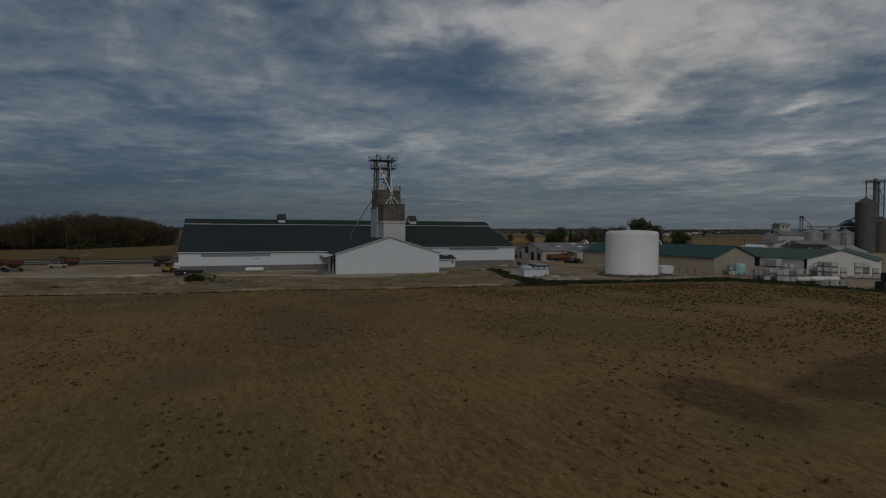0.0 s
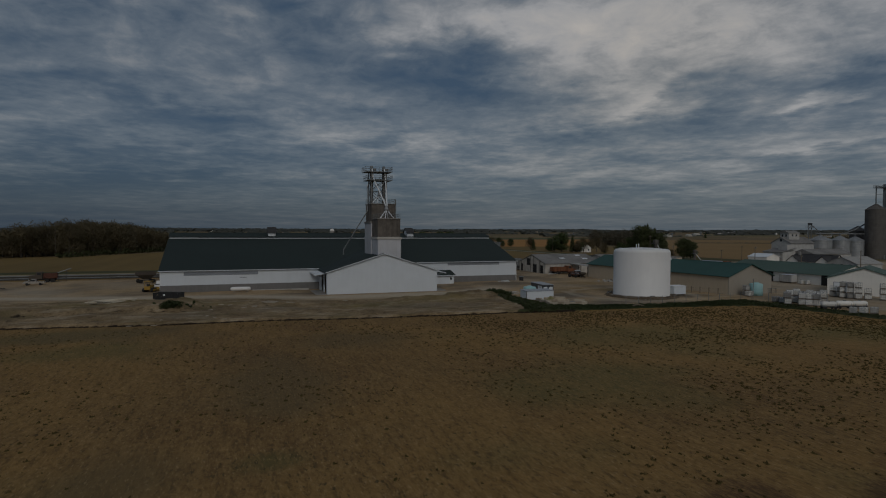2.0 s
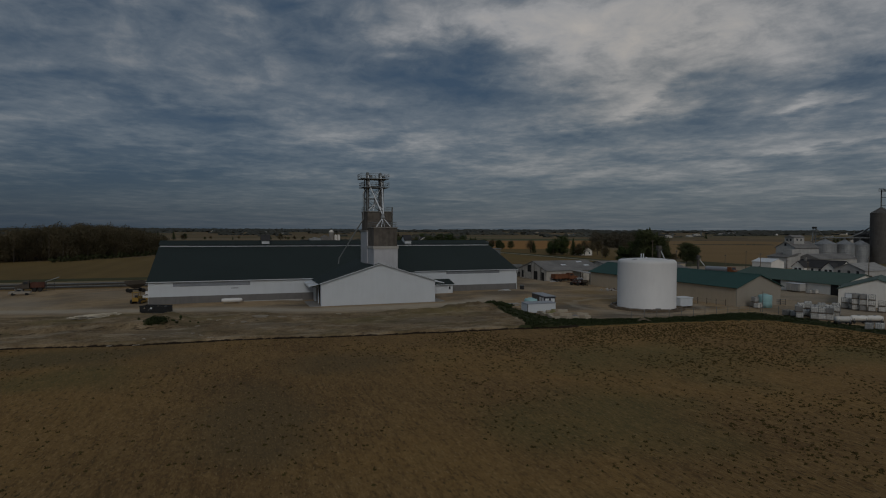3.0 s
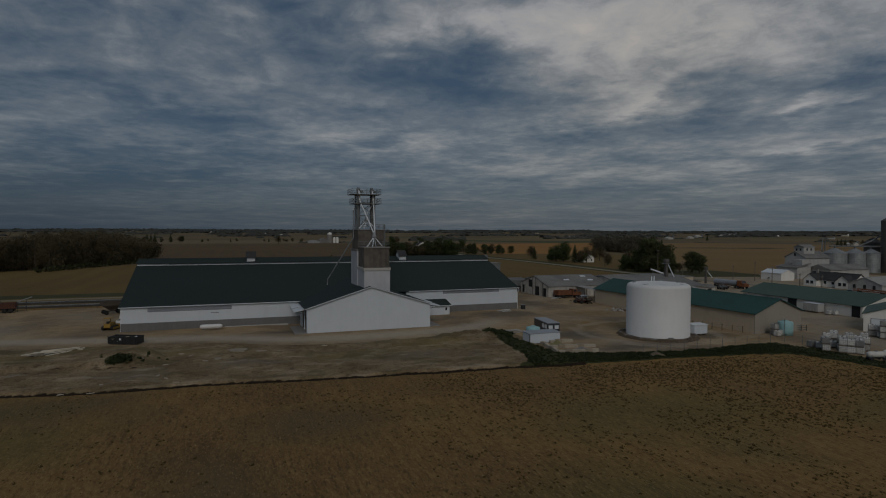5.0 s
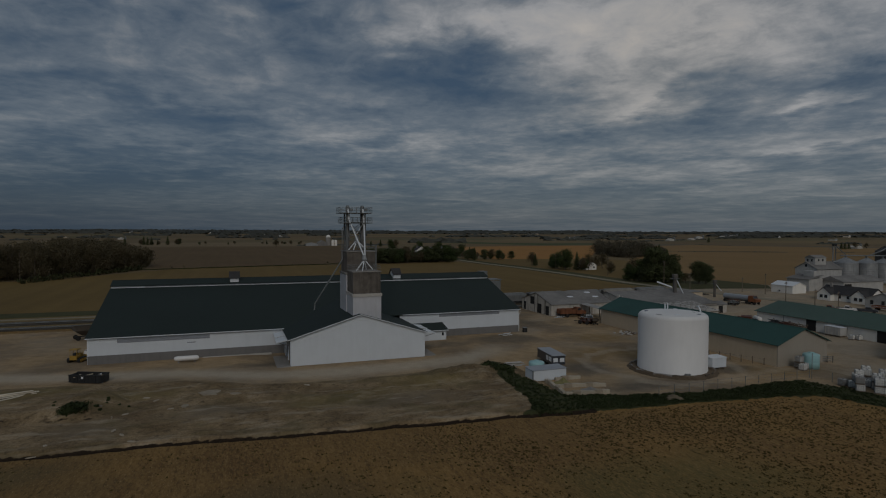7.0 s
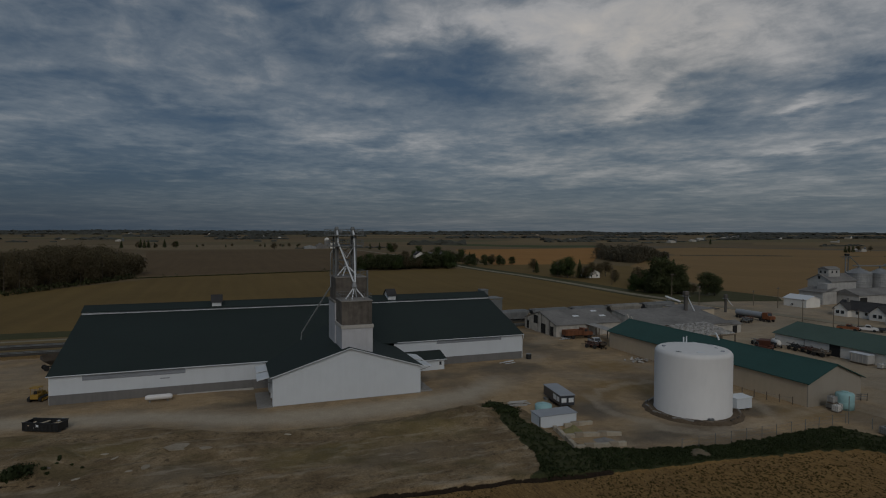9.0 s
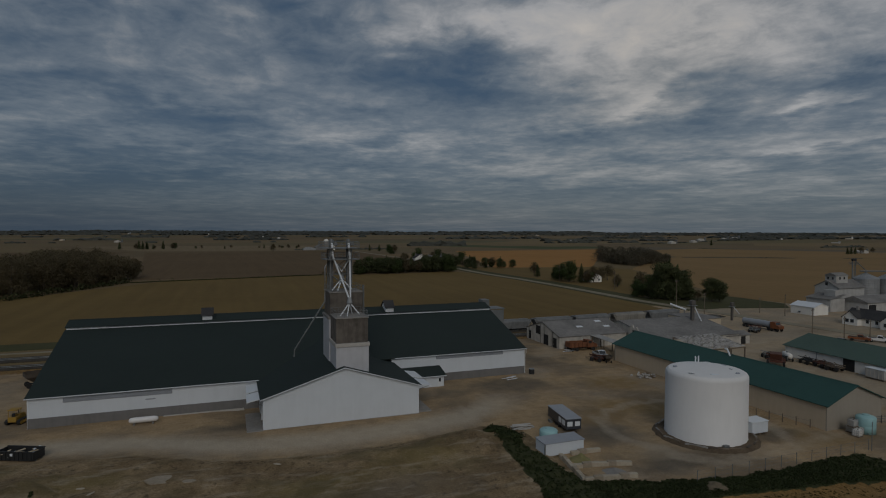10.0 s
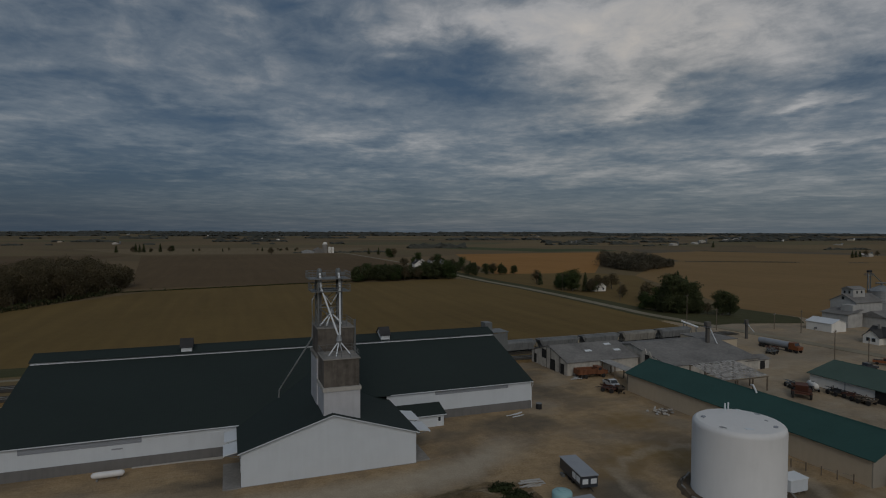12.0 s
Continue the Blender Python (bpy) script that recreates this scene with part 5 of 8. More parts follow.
big_oak = tree(18.0, 15, 3, LEAF_DARK, "tall dark green tree by the road", "round", 11000)
big_oak.location = (181.5, 116.5, 0)
round_tree = tree(11.4, 10.5, 8, LEAF_DARK, "rounded dark green tree beside the yard", "round", 9000)
round_tree.location = (196.5, 104.5, 0)
green_tree = tree(14.0, 13, 5, LEAF, "full leafy green tree near the farmhouse", "round", 9000, "farmhouse trees")
green_tree.location = (191.0, 210.5, 0)
spruce = tree(13.5, 6.5, 12, LEAF_DARK, "dark pointed spruce tree", "cone", 5200, "spruces")
spruce.location = (186.0, 121.0, 0)
bare_tree = tree(11.0, 9.0, 21, LEAF_BARE, "thin brown spring tree with few leaves", "round", 3600, "thin trees")
bare_tree.location = (205.0, 205.0, 0)

plant(big_oak, 186.5, 122.5, 0.88, 80)
plant(green_tree, 179.0, 125.0, 0.84, 30, "leafy green tree at the road's edge")
plant(green_tree, 178.0, 131.0, 0.62, 150, "leafy green tree at the road's edge")
plant(big_oak, 190.0, 115.5, 0.80, 200)
plant(spruce, 190.5, 119.0, 1.15, 40)
plant(round_tree, 189.5, 110.5, 0.62, 120, "low dark bushy tree beside the road")
plant(bare_tree, 193.0, 109.0, 0.5, 10)
plant(round_tree, 184.0, 113.5, 0.8, 20, "low dark bushy tree beside the road")
plant(round_tree, 178.5, 120.0, 0.75, 260, "low dark bushy tree beside the road")
plant(big_oak, 184.5, 119.0, 0.98, 310)
for x_, y_, k_, a_ in ((183.0, 117.5, 1.25, 60), (188.0, 121.5, 1.3, 140), (180.0, 121.5, 1.05, 210), (192.5, 116.0, 0.95, 20)):
    plant(spruce, x_, y_, k_, a_)
plant(round_tree, 199.5, 103.0, 0.85, 200)
plant(green_tree, 193.0, 222.0, 0.85, 75)
plant(green_tree, 197.0, 233.0, 0.70, 190)
plant(spruce, 196.5, 205.5, 0.85, 10)
plant(green_tree, 200.8, 203.4, 0.5, 60)
plant(bare_tree, 198.5, 202.0, 0.8, 10)
plant(bare_tree, 214.0, 210.0, 0.9, 60)
plant(bare_tree, 222.0, 214.0, 1.0, 130)
plant(spruce, 193.5, 253.0, 0.66, 70)
plant(bare_tree, 196.0, 262.0, 0.95, 220)
plant(green_tree, 199.0, 240.0, 0.45, 10)
for x_, y_, k_, a_ in ((193, 128, 0.75, 20), (196, 140, 0.7, 80), (195, 152, 0.62, 200), (203, 160, 0.8, 140), (199, 174, 0.6, 10)):
    plant(bare_tree, x_, y_, k_ * 1.2, a_)
    plant(round_tree, x_ + 3.5, y_ + 5, k_ * 0.7, a_ + 50, "low dark bushy tree beside the road")
# farmstead grove at the far side of the meadow
rng = random.Random(5)
for k in range(66):
    x = 80 + 80 * rng.random()
    y = 308 + 34 * rng.random() + (x - 84) * 0.12
    p = rng.choice((spruce, round_tree, round_tree, green_tree, bare_tree, big_oak, bare_tree))
    plant(p, x, y, rng.uniform(0.7, 1.05) * (0.8 if p is big_oak else 1.0), rng.uniform(0, 360), "dark tree in the farmstead grove")
for k in range(34):
    x = 82 + 62 * rng.random()
    plant(rng.choice((round_tree, round_tree, spruce)), x, 318 + 14 * rng.random() + (x - 84) * 0.12, rng.uniform(0.6, 0.85), rng.uniform(0, 360), "dark tree in the farmstead grove")
for k in range(24):
    x = 165 + 55 * rng.random()
    p = rng.choice((spruce, round_tree, bare_tree))
    plant(p, x + 8, 342 + 42 * rng.random(), rng.uniform(0.5, 0.9), rng.uniform(0, 360), "dark tree beside the far road")

for k in range(18):
    plant(rng.choice((bare_tree, green_tree, bare_tree, round_tree)), rng.uniform(160, 215), rng.uniform(400, 500), rng.uniform(0.7, 1.1), rng.uniform(0, 360), "brown tree behind the farmstead grove")
for p, x_, y_, k_ in ((spruce, 203, 794, 0.75), (spruce, 212, 769, 0.85), (green_tree, 198, 656, 1.0), (bare_tree, 206, 660, 1.3), (bare_tree, 57, 792, 1.2), (spruce, 831, 479, 0.8), (spruce, 846, 484, 0.8), (spruce, 862, 489, 0.8), (bare_tree, 890, 500, 1.0), (bare_tree, 925, 505, 0.9), (spruce, 1056, 950, 1.1), (spruce, 1690, 1440, 1.6)):
    plant(p, x_, y_, k_, 7 * x_, "small far tree on the plain")
for k in range(13):
    x = rng.uniform(-170, -85)
    plant(rng.choice((bare_tree, round_tree, spruce)), x, 955 + rng.uniform(-10, 10), rng.uniform(0.6, 1.1), rng.uniform(0, 360), "small far tree on the plain")
for k in range(13):
    f = rng.random()
    p = rng.choice((bare_tree, bare_tree, round_tree, spruce))
    plant(p, -80 + 209 * f, 977 + -17 * f + rng.uniform(-12, 12), rng.uniform(0.4, 0.8), rng.uniform(0, 360), "small tree on a far field edge")


def wood(name, spots, mat, leaves, size, label, seed):
    """A stand of trees too many to count: trunks and crowns joined."""
    r = np.random.default_rng(seed)
    chunks, bm = [], bmesh.new()
    for x, y, h, w in spots:
        tube([(x, y, -0.3), (x + 0.2, y, h * 0.7)], 0.018 * h, 5, bm, 0.006 * h)
        for k in range(4):
            a, rr = r.random() * 6.28, w * 0.2
            chunks.append(leaf_cards(r, (x + math.cos(a) * rr, y + math.sin(a) * rr, h * (0.24 + 0.185 * k)), (w * (0.42 - 0.05 * k), w * (0.42 - 0.05 * k), h * 0.19), leaves // 4, size, 0.45, 0.12))
    t = thing(name, (spots[0][0], spots[0][1], 0), label, "woodland", "", "stuff")
    part("trunks", bm, BARK, t, "", False, "stuff")
    me = cloud_mesh("crowns", chunks, mat)
    me.transform(Matrix.Translation(-t.location))
    ob = new("crowns", me)
    ob.parent = t
    tagged(ob, kind="stuff")
    return t


def in_poly(x, y, poly):
    hit = False
    for (x0, y0), (x1, y1) in zip(poly, poly[1:] + poly[:1]):
        if (y0 > y) != (y1 > y) and x < x0 + (y - y0) * (x1 - x0) / (y1 - y0):
            hit = not hit
    return hit


def scatter(poly, n, h0, h1, seed, shape=lambda x: 1.0):
    r = random.Random(seed)
    xs, ys = [p[0] for p in poly], [p[1] for p in poly]
    spots = []
    while len(spots) < n:
        x, y = r.uniform(min(xs), max(xs)), r.uniform(min(ys), max(ys))
        if in_poly(x, y, poly):
            h = r.uniform(h0, h1) * shape(x)
            spots.append((x, y, h, h * r.uniform(0.65, 0.95)))
    return spots


wood("left_wood", scatter([(-98, 217), (-84, 249), (-65, 284), (-61, 338), (-90, 350), (-150, 320), (-175, 260), (-170, 200), (-130, 195)], 360, 16.6, 20.4, 1, lambda x: 0.52 + 0.48 * math.exp(-((x + 96) / 34) ** 2)), LEAF_BARE, 1500, 0.27, "brown spring woodland with bare twigs", 11)
wood("far_woodlot", scatter([(358, 412), (337, 345), (345, 332), (372, 350), (424, 386), (446, 404), (430, 432), (395, 450), (372, 440)], 150, 12, 18, 2, lambda x: 0.45 + 0.55 * math.exp(-((x - 372) / 32) ** 2)), WOODLOT, 700, 0.36, "bare brown woodlot in the far fields", 12)
wood("hedgerow", [(x, 284 + (x + 62) * 0.245 + rng.uniform(-1, 1), rng.uniform(0.35, 0.8) + 2.2 * (rng.random() < 0.015), rng.uniform(1.6, 2.6)) for x in np.arange(-62, 160, 0.7)], SHRUB, 20, 0.28, "low dark hedge line between fields", 13)
wood("meadow_edge", [(x, 208 + (x + 94) * 2.3 + rng.uniform(-2, 2), rng.uniform(1.5, 3.5), rng.uniform(2.5, 4.5)) for x in np.arange(-97, -60, 0.7)], SHRUB, 24, 0.5, "scrubby edge of the woodland", 14)


def belt(name, x0, y0, x1, y1, h0, h1, depth, mat, label, seed, gap=-0.15):
    """A distant line of trees, too far off to tell apart: a lumpy ridge of crowns that follows the rising land."""
    r = np.random.default_rng(seed)
    long = math.hypot(x1 - x0, y1 - y0)
    n = int(long / (0.7 * h1))
    ux, uy = (x1 - x0) / long, (y1 - y0) / long
    vs, fs, last = [], [], None
    for k in range(n + 1):
        f = k / n
        g = noise.noise((f * long / 140, seed * 3.1, 0.5)) + 0.5 * noise.noise((f * long / 35, seed * 1.7, 2.5))
        if g < gap:
            last = None
            continue
        sway = 30 * noise.noise((f * long / 500, seed * 0.7, 9.0))
        x, y = x0 + (x1 - x0) * f - uy * sway, y0 + (y1 - y0) * f + ux * sway
        h = (h0 + (h1 - h0) * r.random() ** 1.4) * min(1.0, 0.45 + 1.6 * (g - gap))
        z, base = far_rise(x, y), len(vs)
        for side, up in ((-1.0, -0.06), (-0.9, 0.55), (-0.45, 0.95), (0.4, 1.0), (0.9, 0.5), (1.0, -0.06)):
            j = 1 + 0.25 * r.normal() * (up > 0)
            vs.append((x + uy * side * depth * j + r.normal() * 0.15 * h, y - ux * side * depth * j + r.normal() * 0.15 * h, z + up * h * (1 + 0.12 * r.normal() * (up > 0))))
        if last is not None:
            fs += [(last + q, base + q, base + q + 1, last + q + 1) for q in range(5)]
        last = base
    me = bpy.data.meshes.new(name)
    me.from_pydata(vs, [], fs)
    me.materials.append(mat)
    return tagged(new(name, me), label, "woodland", "", "stuff")


FAR = "dim far treeline along the plain"
for k, (x0, y0, x1, y1, h0, h1, dep, gap) in enumerate([
        (-900, 760, -420, 800, 4, 9, 8, -0.2), (-230, 830, 260, 870, 1.5, 5, 4, 0.12), (-700, 1400, 300, 1480, 4, 9, 8, 0.05),
        (330, 1050, 480, 1060, 7, 12, 10, -0.3), (700, 1250, 1250, 1200, 5, 11, 12, -0.1), (1150, 760, 1900, 700, 2, 5, 5, 0.15), (840, 1010, 1500, 1330, 2, 6, 8, 0.2),
        (-2200, 2100, 600, 2300, 7, 13, 25, -0.1), (500, 1900, 2600, 1700, 7, 13, 25, -0.05), (1900, 1500, 3300, 1000, 7, 13, 25, -0.1), (-1500, 1700, 300, 1780, 5, 11, 20, 0.1), (900, 1450, 2000, 1350, 5, 11, 20, 0.15),
        (-3300, 2500, 900, 3000, 9, 13, 60, -0.5), (800, 3000, 3600, 2100, 9, 13, 60, -0.5), (3100, 2500, 4300, 900, 9, 13, 60, -0.5), (-4200, 1700, -2300, 3300, 9, 13, 60, -0.5),
        (-900, 3600, 2600, 3500, 9, 14, 60, -0.6), (-3000, 3300, 500, 3800, 9, 14, 60, -0.6), (2000, 3400, 4300, 2000, 9, 14, 60, -0.6), (-900, 4250, 2900, 4050, 9, 14, 60, -0.7), (500, 482, 1010, 272, 0.5, 1.3, 1.5, -0.2), (839, 770, 970, 518, 0.5, 1.6, 1.5, -0.1)]):
    belt("treeline", x0, y0, x1, y1, h0, h1, dep, LEAF_FAR_HAZED, FAR, 31 + k, gap)
# ---------------------------------------------------------------- vehicles
def wheel(name, x, y, z, r, w, parent):
    """A tyre with a rim, its axle along y."""
    bm = lathe(0, 0, [(r * 0.55, -w / 2), (r * 0.92, -w / 2), (r, -w * 0.3), (r, w * 0.3), (r * 0.92, w / 2), (r * 0.55, w / 2)], 16)
    bmesh.ops.rotate(bm, verts=bm.verts, matrix=Matrix.Rotation(math.pi / 2, 3, "X"))
    bmesh.ops.translate(bm, verts=bm.verts, vec=(x, y, z))
    t = part(name, bm, TYRE, parent, "black tyre")
    bm = lathe(0, 0, [(r * 0.2, -w * 0.36), (r * 0.54, -w * 0.42), (r * 0.54, w * 0.42), (r * 0.2, w * 0.36)], 12)
    bmesh.ops.rotate(bm, verts=bm.verts, matrix=Matrix.Rotation(math.pi / 2, 3, "X"))
    bmesh.ops.translate(bm, verts=bm.verts, vec=(x, y, z))
    part("rim", bm, CHROME, t)
    return t


def pickup(name, paint, label, x, y, turn, s=1.0):
    t = thing(name, (0, 0, 0), label, "pickup truck")
    part("body", prism([(-2.7, 0.55), (2.6, 0.55), (2.75, 0.85), (2.65, 1.12), (1.35, 1.22), (-0.45, 1.22), (-2.7, 1.18)], "y", -0.95, 0.95), paint, t)
    cab = part("cab", prism([(-0.5, 1.2), (1.35, 1.2), (0.75, 1.85), (-0.35, 1.88)], "y", -0.86, 0.86), paint, t)
    for wy in (-0.85, 0.85):
        part("side_window", prism([(-0.38, 1.26), (1.12, 1.26), (0.66, 1.78), (-0.26, 1.8)], "y", wy - 0.02, wy + 0.02), GLASS, cab)
    part("windscreen", slab([(1.36, -0.78, 1.24), (1.36, 0.78, 1.24), (0.80, 0.74, 1.82), (0.80, -0.74, 1.82)], 0.02), GLASS, cab)
    part("cargo_bed", box(-2.55, -0.6, -0.78, 0.78, 1.0, 1.225), DARK, t)
    part("bumper", box(2.68, 2.86, -0.9, 0.9, 0.5, 0.75, None, 0.04), CHROME, t)
    for wx in (-1.7, 1.75):
        for wy in (-0.86, 0.86):
            wheel("wheel", wx, wy, 0.4, 0.4, 0.26, t)
    for wy in (-0.7, 0.7):
        part("headlight", box(2.66, 2.74, wy - 0.14, wy + 0.14, 0.82, 0.98), TRIM, t)
    t.matrix_basis = pose(x, y, 0, 0, 0, turn) @ Matrix.Scale(s, 4)
    return t


def dump_truck(name, paint, box_paint, label, x, y, turn, length=6.8):
    t = thing(name, (0, 0, 0), label, "truck")
    part("chassis", box(-length / 2, length / 2, -0.45, 0.45, 0.65, 0.95), BLACK_STEEL, t)
    cab = part("cab", prism([(length / 2 - 2.9, 0.9), (length / 2, 0.9), (length / 2, 1.75), (length / 2 - 1.35, 1.95), (length / 2 - 1.6, 2.7), (length / 2 - 2.9, 2.75)], "y", -1.1, 1.1), paint, t)
    part("windscreen", slab([(length / 2 - 1.30, -0.95, 1.98), (length / 2 - 1.30, 0.95, 1.98), (length / 2 - 1.55, 0.9, 2.62), (length / 2 - 1.55, -0.9, 2.62)], 0.03), GLASS, cab)
    for s in (-1, 1):
        part("side_window", box(length / 2 - 2.6, length / 2 - 1.7, s * 1.1 - 0.02, s * 1.1 + 0.02, 1.95, 2.55), GLASS, cab)
    bm = box(-length / 2 - 0.1, length / 2 - 3.1, -1.2, 1.2, 1.05, 1.2)
    for a in ((-length / 2 - 0.1, -length / 2, -1.2, 1.2), (length / 2 - 3.2, length / 2 - 3.1, -1.2, 1.2), (-length / 2 - 0.1, length / 2 - 3.1, -1.2, -1.1), (-length / 2 - 0.1, length / 2 - 3.1, 1.1, 1.2)):
        box(*a, 1.2, 2.35, bm)
    bed = part("dump_box", bm, box_paint, t)
    for k in range(5):
        xx = -length / 2 + 0.3 + k * (length - 3.6) / 4
        for s in (-1, 1):
            part("rib", box(xx - 0.06, xx + 0.06, s * 1.25 - 0.06, s * 1.25 + 0.06, 1.1, 2.35), box_paint, bed)
    for wx in (-length / 2 + 0.9, -length / 2 + 2.1, length / 2 - 1.1):
        for wy in (-0.98, 0.98):
            wheel("wheel", wx, wy, 0.52, 0.52, 0.34, t)
    part("bumper", box(length / 2 - 0.02, length / 2 + 0.14, -1.05, 1.05, 0.55, 0.85, None, 0.04), CHROME, t)
    t.matrix_basis = pose(x, y, 0, 0, 0, turn)
    return t


pickup("pickup_truck", CAR_TAN, "tan silver pickup parked on the gravel", -65.0, 41.5, 184, 0.8)
pickup("pickup_truck", TANK_WHITE, "white pickup parked behind the barn corner", -35.0, 22.5, 84)
dump_truck("dump_truck", BARK, RUST, "rust red dump truck with a dark cab parked by the railway", -65.4, 50.5, 188, 6.0)
dump_truck("dump_truck", RUST_ORANGE, RUST_ORANGE, "rusty orange dump truck beside the old barn", 81.2, 34.2, -4, 8.0)
pickup("pickup_truck", CAR_PALE, "pale pickup parked at the shed corner", 80.4, 25.0, -100)
pickup("pickup_truck", CAR_DARK, "dark pickup beside the white elevator shed", 201.5, 63.8, 155)
pickup("pickup_truck", ORANGE, "orange pickup parked near the farmhouse", 163.7, 18.6, -62)
pickup("pickup_truck", TANK_WHITE, "white pickup parked near the farmhouse", 167.2, 15.5, -60)
pickup("pickup_truck", CAR_DARK, "dark pickup parked near the farmhouse", 170.5, 11.5, -60)
pickup("pickup_truck", CAR_DARK, "dark green pickup behind the white shed", 153.0, 16.5, -12)


def farm_wagon(paint, label, x, y, turn, s=1.0):
    """A gravity wagon: sloped hopper on a four-wheel gear with a drawbar."""
    t = thing("farm_wagon", (0, 0, 0), label, "wagon")
    bm = bmesh.new()
    lo = [bm.verts.new(p) for p in ((-0.6, -0.5, 0.9), (0.6, -0.5, 0.9), (0.6, 0.5, 0.9), (-0.6, 0.5, 0.9))]
    mid = [bm.verts.new(p) for p in ((-1.9, -1.3, 1.9), (1.9, -1.3, 1.9), (1.9, 1.3, 1.9), (-1.9, 1.3, 1.9))]
    hi = [bm.verts.new(p) for p in ((-1.9, -1.3, 2.6), (1.9, -1.3, 2.6), (1.9, 1.3, 2.6), (-1.9, 1.3, 2.6))]
    bm.faces.new(lo[::-1])
    for a, b in ((lo, mid), (mid, hi)):
        for k in range(4):
            bm.faces.new((a[k], a[(k + 1) % 4], b[(k + 1) % 4], b[k]))
    part("hopper", bm, paint, t)
    part("axle_frame", box(-1.7, 1.7, -0.12, 0.12, 0.55, 0.75), BLACK_STEEL, t)
    part("drawbar", tube([(1.7, 0, 0.62), (3.6, 0, 0.45)], 0.07, 6), BLACK_STEEL, t)
    for wx in (-1.35, 1.35):
        for wy in (-0.95, 0.95):
            wheel("wheel", wx, wy, 0.45, 0.45, 0.28, t)
    t.matrix_basis = pose(x, y, 0, 0, 0, turn) @ Matrix.Scale(s, 4)
    return t


auger = thing("grain_auger", (-61.5, 52.5, 0), "thin dark grain auger raised behind the dump truck", "auger")
part("tube", tube([(-62.6, 52.2, 2.3), (-59.6, 52.7, 3.4)], 0.12, 7), GALV_DARK, auger)
for ax, ah in ((-62.4, 2.2), (-60.6, 2.9)):
    part("leg", tube([(ax, 52.0, -0.1), (ax, 52.4, ah)], 0.06, 5), BLACK_STEEL, auger)
farm_wagon(RUST, "rusty red gravity wagon parked on dirt", -70.5, 27.5, 20)
farm_wagon(RUST, "rusty red gravity wagon parked on dirt", -74.5, 29.0, 200, 1.1)
farm_wagon(BARK, "dark grain wagon behind the barn end", -40.3, 40.5, 25, 1.12)
farm_wagon(BARK, "weathered farm wagon among machinery", 79.2, 20.4, 70, 0.6)


def dozer(x, y, turn):
    """A small crawler: tracks, hood, cab with roof, blade and push arms."""
    t = thing("bulldozer", (0, 0, 0), "worn yellow bulldozer beside the barn corner", "bulldozer")
    for s in (-1, 1):
        tr = part("track", prism([(-1.45, 0.25), (-1.1, 0.0), (1.1, 0.0), (1.5, 0.3), (1.45, 0.75), (1.1, 0.95), (-1.1, 0.95), (-1.5, 0.7)], "y", s * 1.0 - 0.25, s * 1.0 + 0.25), BLACK_STEEL, t)
        for k in range(4):
            bm = lathe(0, 0, [(0.2, -0.05), (0.3, -0.05), (0.3, 0.05), (0.2, 0.05)], 10)
            bmesh.ops.rotate(bm, verts=bm.verts, matrix=Matrix.Rotation(math.pi / 2, 3, "X"))
            bmesh.ops.translate(bm, verts=bm.verts, vec=(-0.9 + 0.6 * k, s * 1.28, 0.42))
            part("roller", bm, YELLOW, tr)
    part("hull", box(-1.5, 0.2, -0.72, 0.72, 0.55, 1.45, None, 0.06), YELLOW, t)
    part("hood", prism([(0.1, 0.7), (1.55, 0.7), (1.55, 1.5), (1.4, 1.62), (0.1, 1.7)], "y", -0.5, 0.5), YELLOW, t)
    part("grille", box(1.54, 1.6, -0.42, 0.42, 0.8, 1.45), BLACK_STEEL, t)
    part("exhaust", tube([(0.8, 0.2, 1.6), (0.8, 0.2, 2.3)], 0.06, 7), BLACK_STEEL, t)
    for px_, py_ in ((-1.35, -0.65), (-1.35, 0.65), (0.0, -0.65), (0.0, 0.65)):
        part("cab_post", tube([(px_, py_, 1.4), (px_, py_, 2.65)], 0.05, 6), YELLOW, t)
    part("cab_roof", box(-1.55, 0.2, -0.82, 0.82, 2.65, 2.78, None, 0.03), YELLOW, t)
    part("seat", box(-1.1, -0.5, -0.3, 0.3, 1.4, 2.0, None, 0.06), BLACK_STEEL, t)
    part("blade", prism([(2.3, 0.05), (2.12, 0.45), (2.2, 1.0), (2.34, 1.05), (2.24, 0.5), (2.42, 0.08)], "y", -1.55, 1.55), YELLOW, t)
    for s in (-1, 1):
        part("push_arm", box(-0.4, 2.2, s * 1.4 - 0.08, s * 1.4 + 0.08, 0.32, 0.52), YELLOW, t)
    t.matrix_basis = pose(x, y, 0, 0, 0, turn) @ Matrix.Scale(0.88, 4)
    return t


dozer(-36.6, 16.0, 75)

# roll-off container
dump = thing("dumpster", (0, 0, 0), "open black steel roll-off dumpster with scrap inside", "dumpster")
L2, W2 = 2.85, 1.15
bm = box(-L2, L2, -W2, W2, 0.22, 0.32)
part("floor", bm, BLACK_STEEL, dump)
for a in ((-L2, L2, -W2, -W2 + 0.06), (-L2, L2, W2 - 0.06, W2), (-L2, -L2 + 0.06, -W2 + 0.06, W2 - 0.06), (L2 - 0.06, L2, -W2 + 0.06, W2 - 0.06)):
    part("side", box(*a, 0.32, 1.45), BLACK_STEEL, dump)
for k in range(9):
    x = -L2 + 0.3 + k * 0.64
    for s in (-1, 1):
        part("rib", box(x - 0.05, x + 0.05, s * (W2 + 0.05) - 0.05, s * (W2 + 0.05) + 0.05, 0.25, 1.43), BLACK_STEEL, dump)
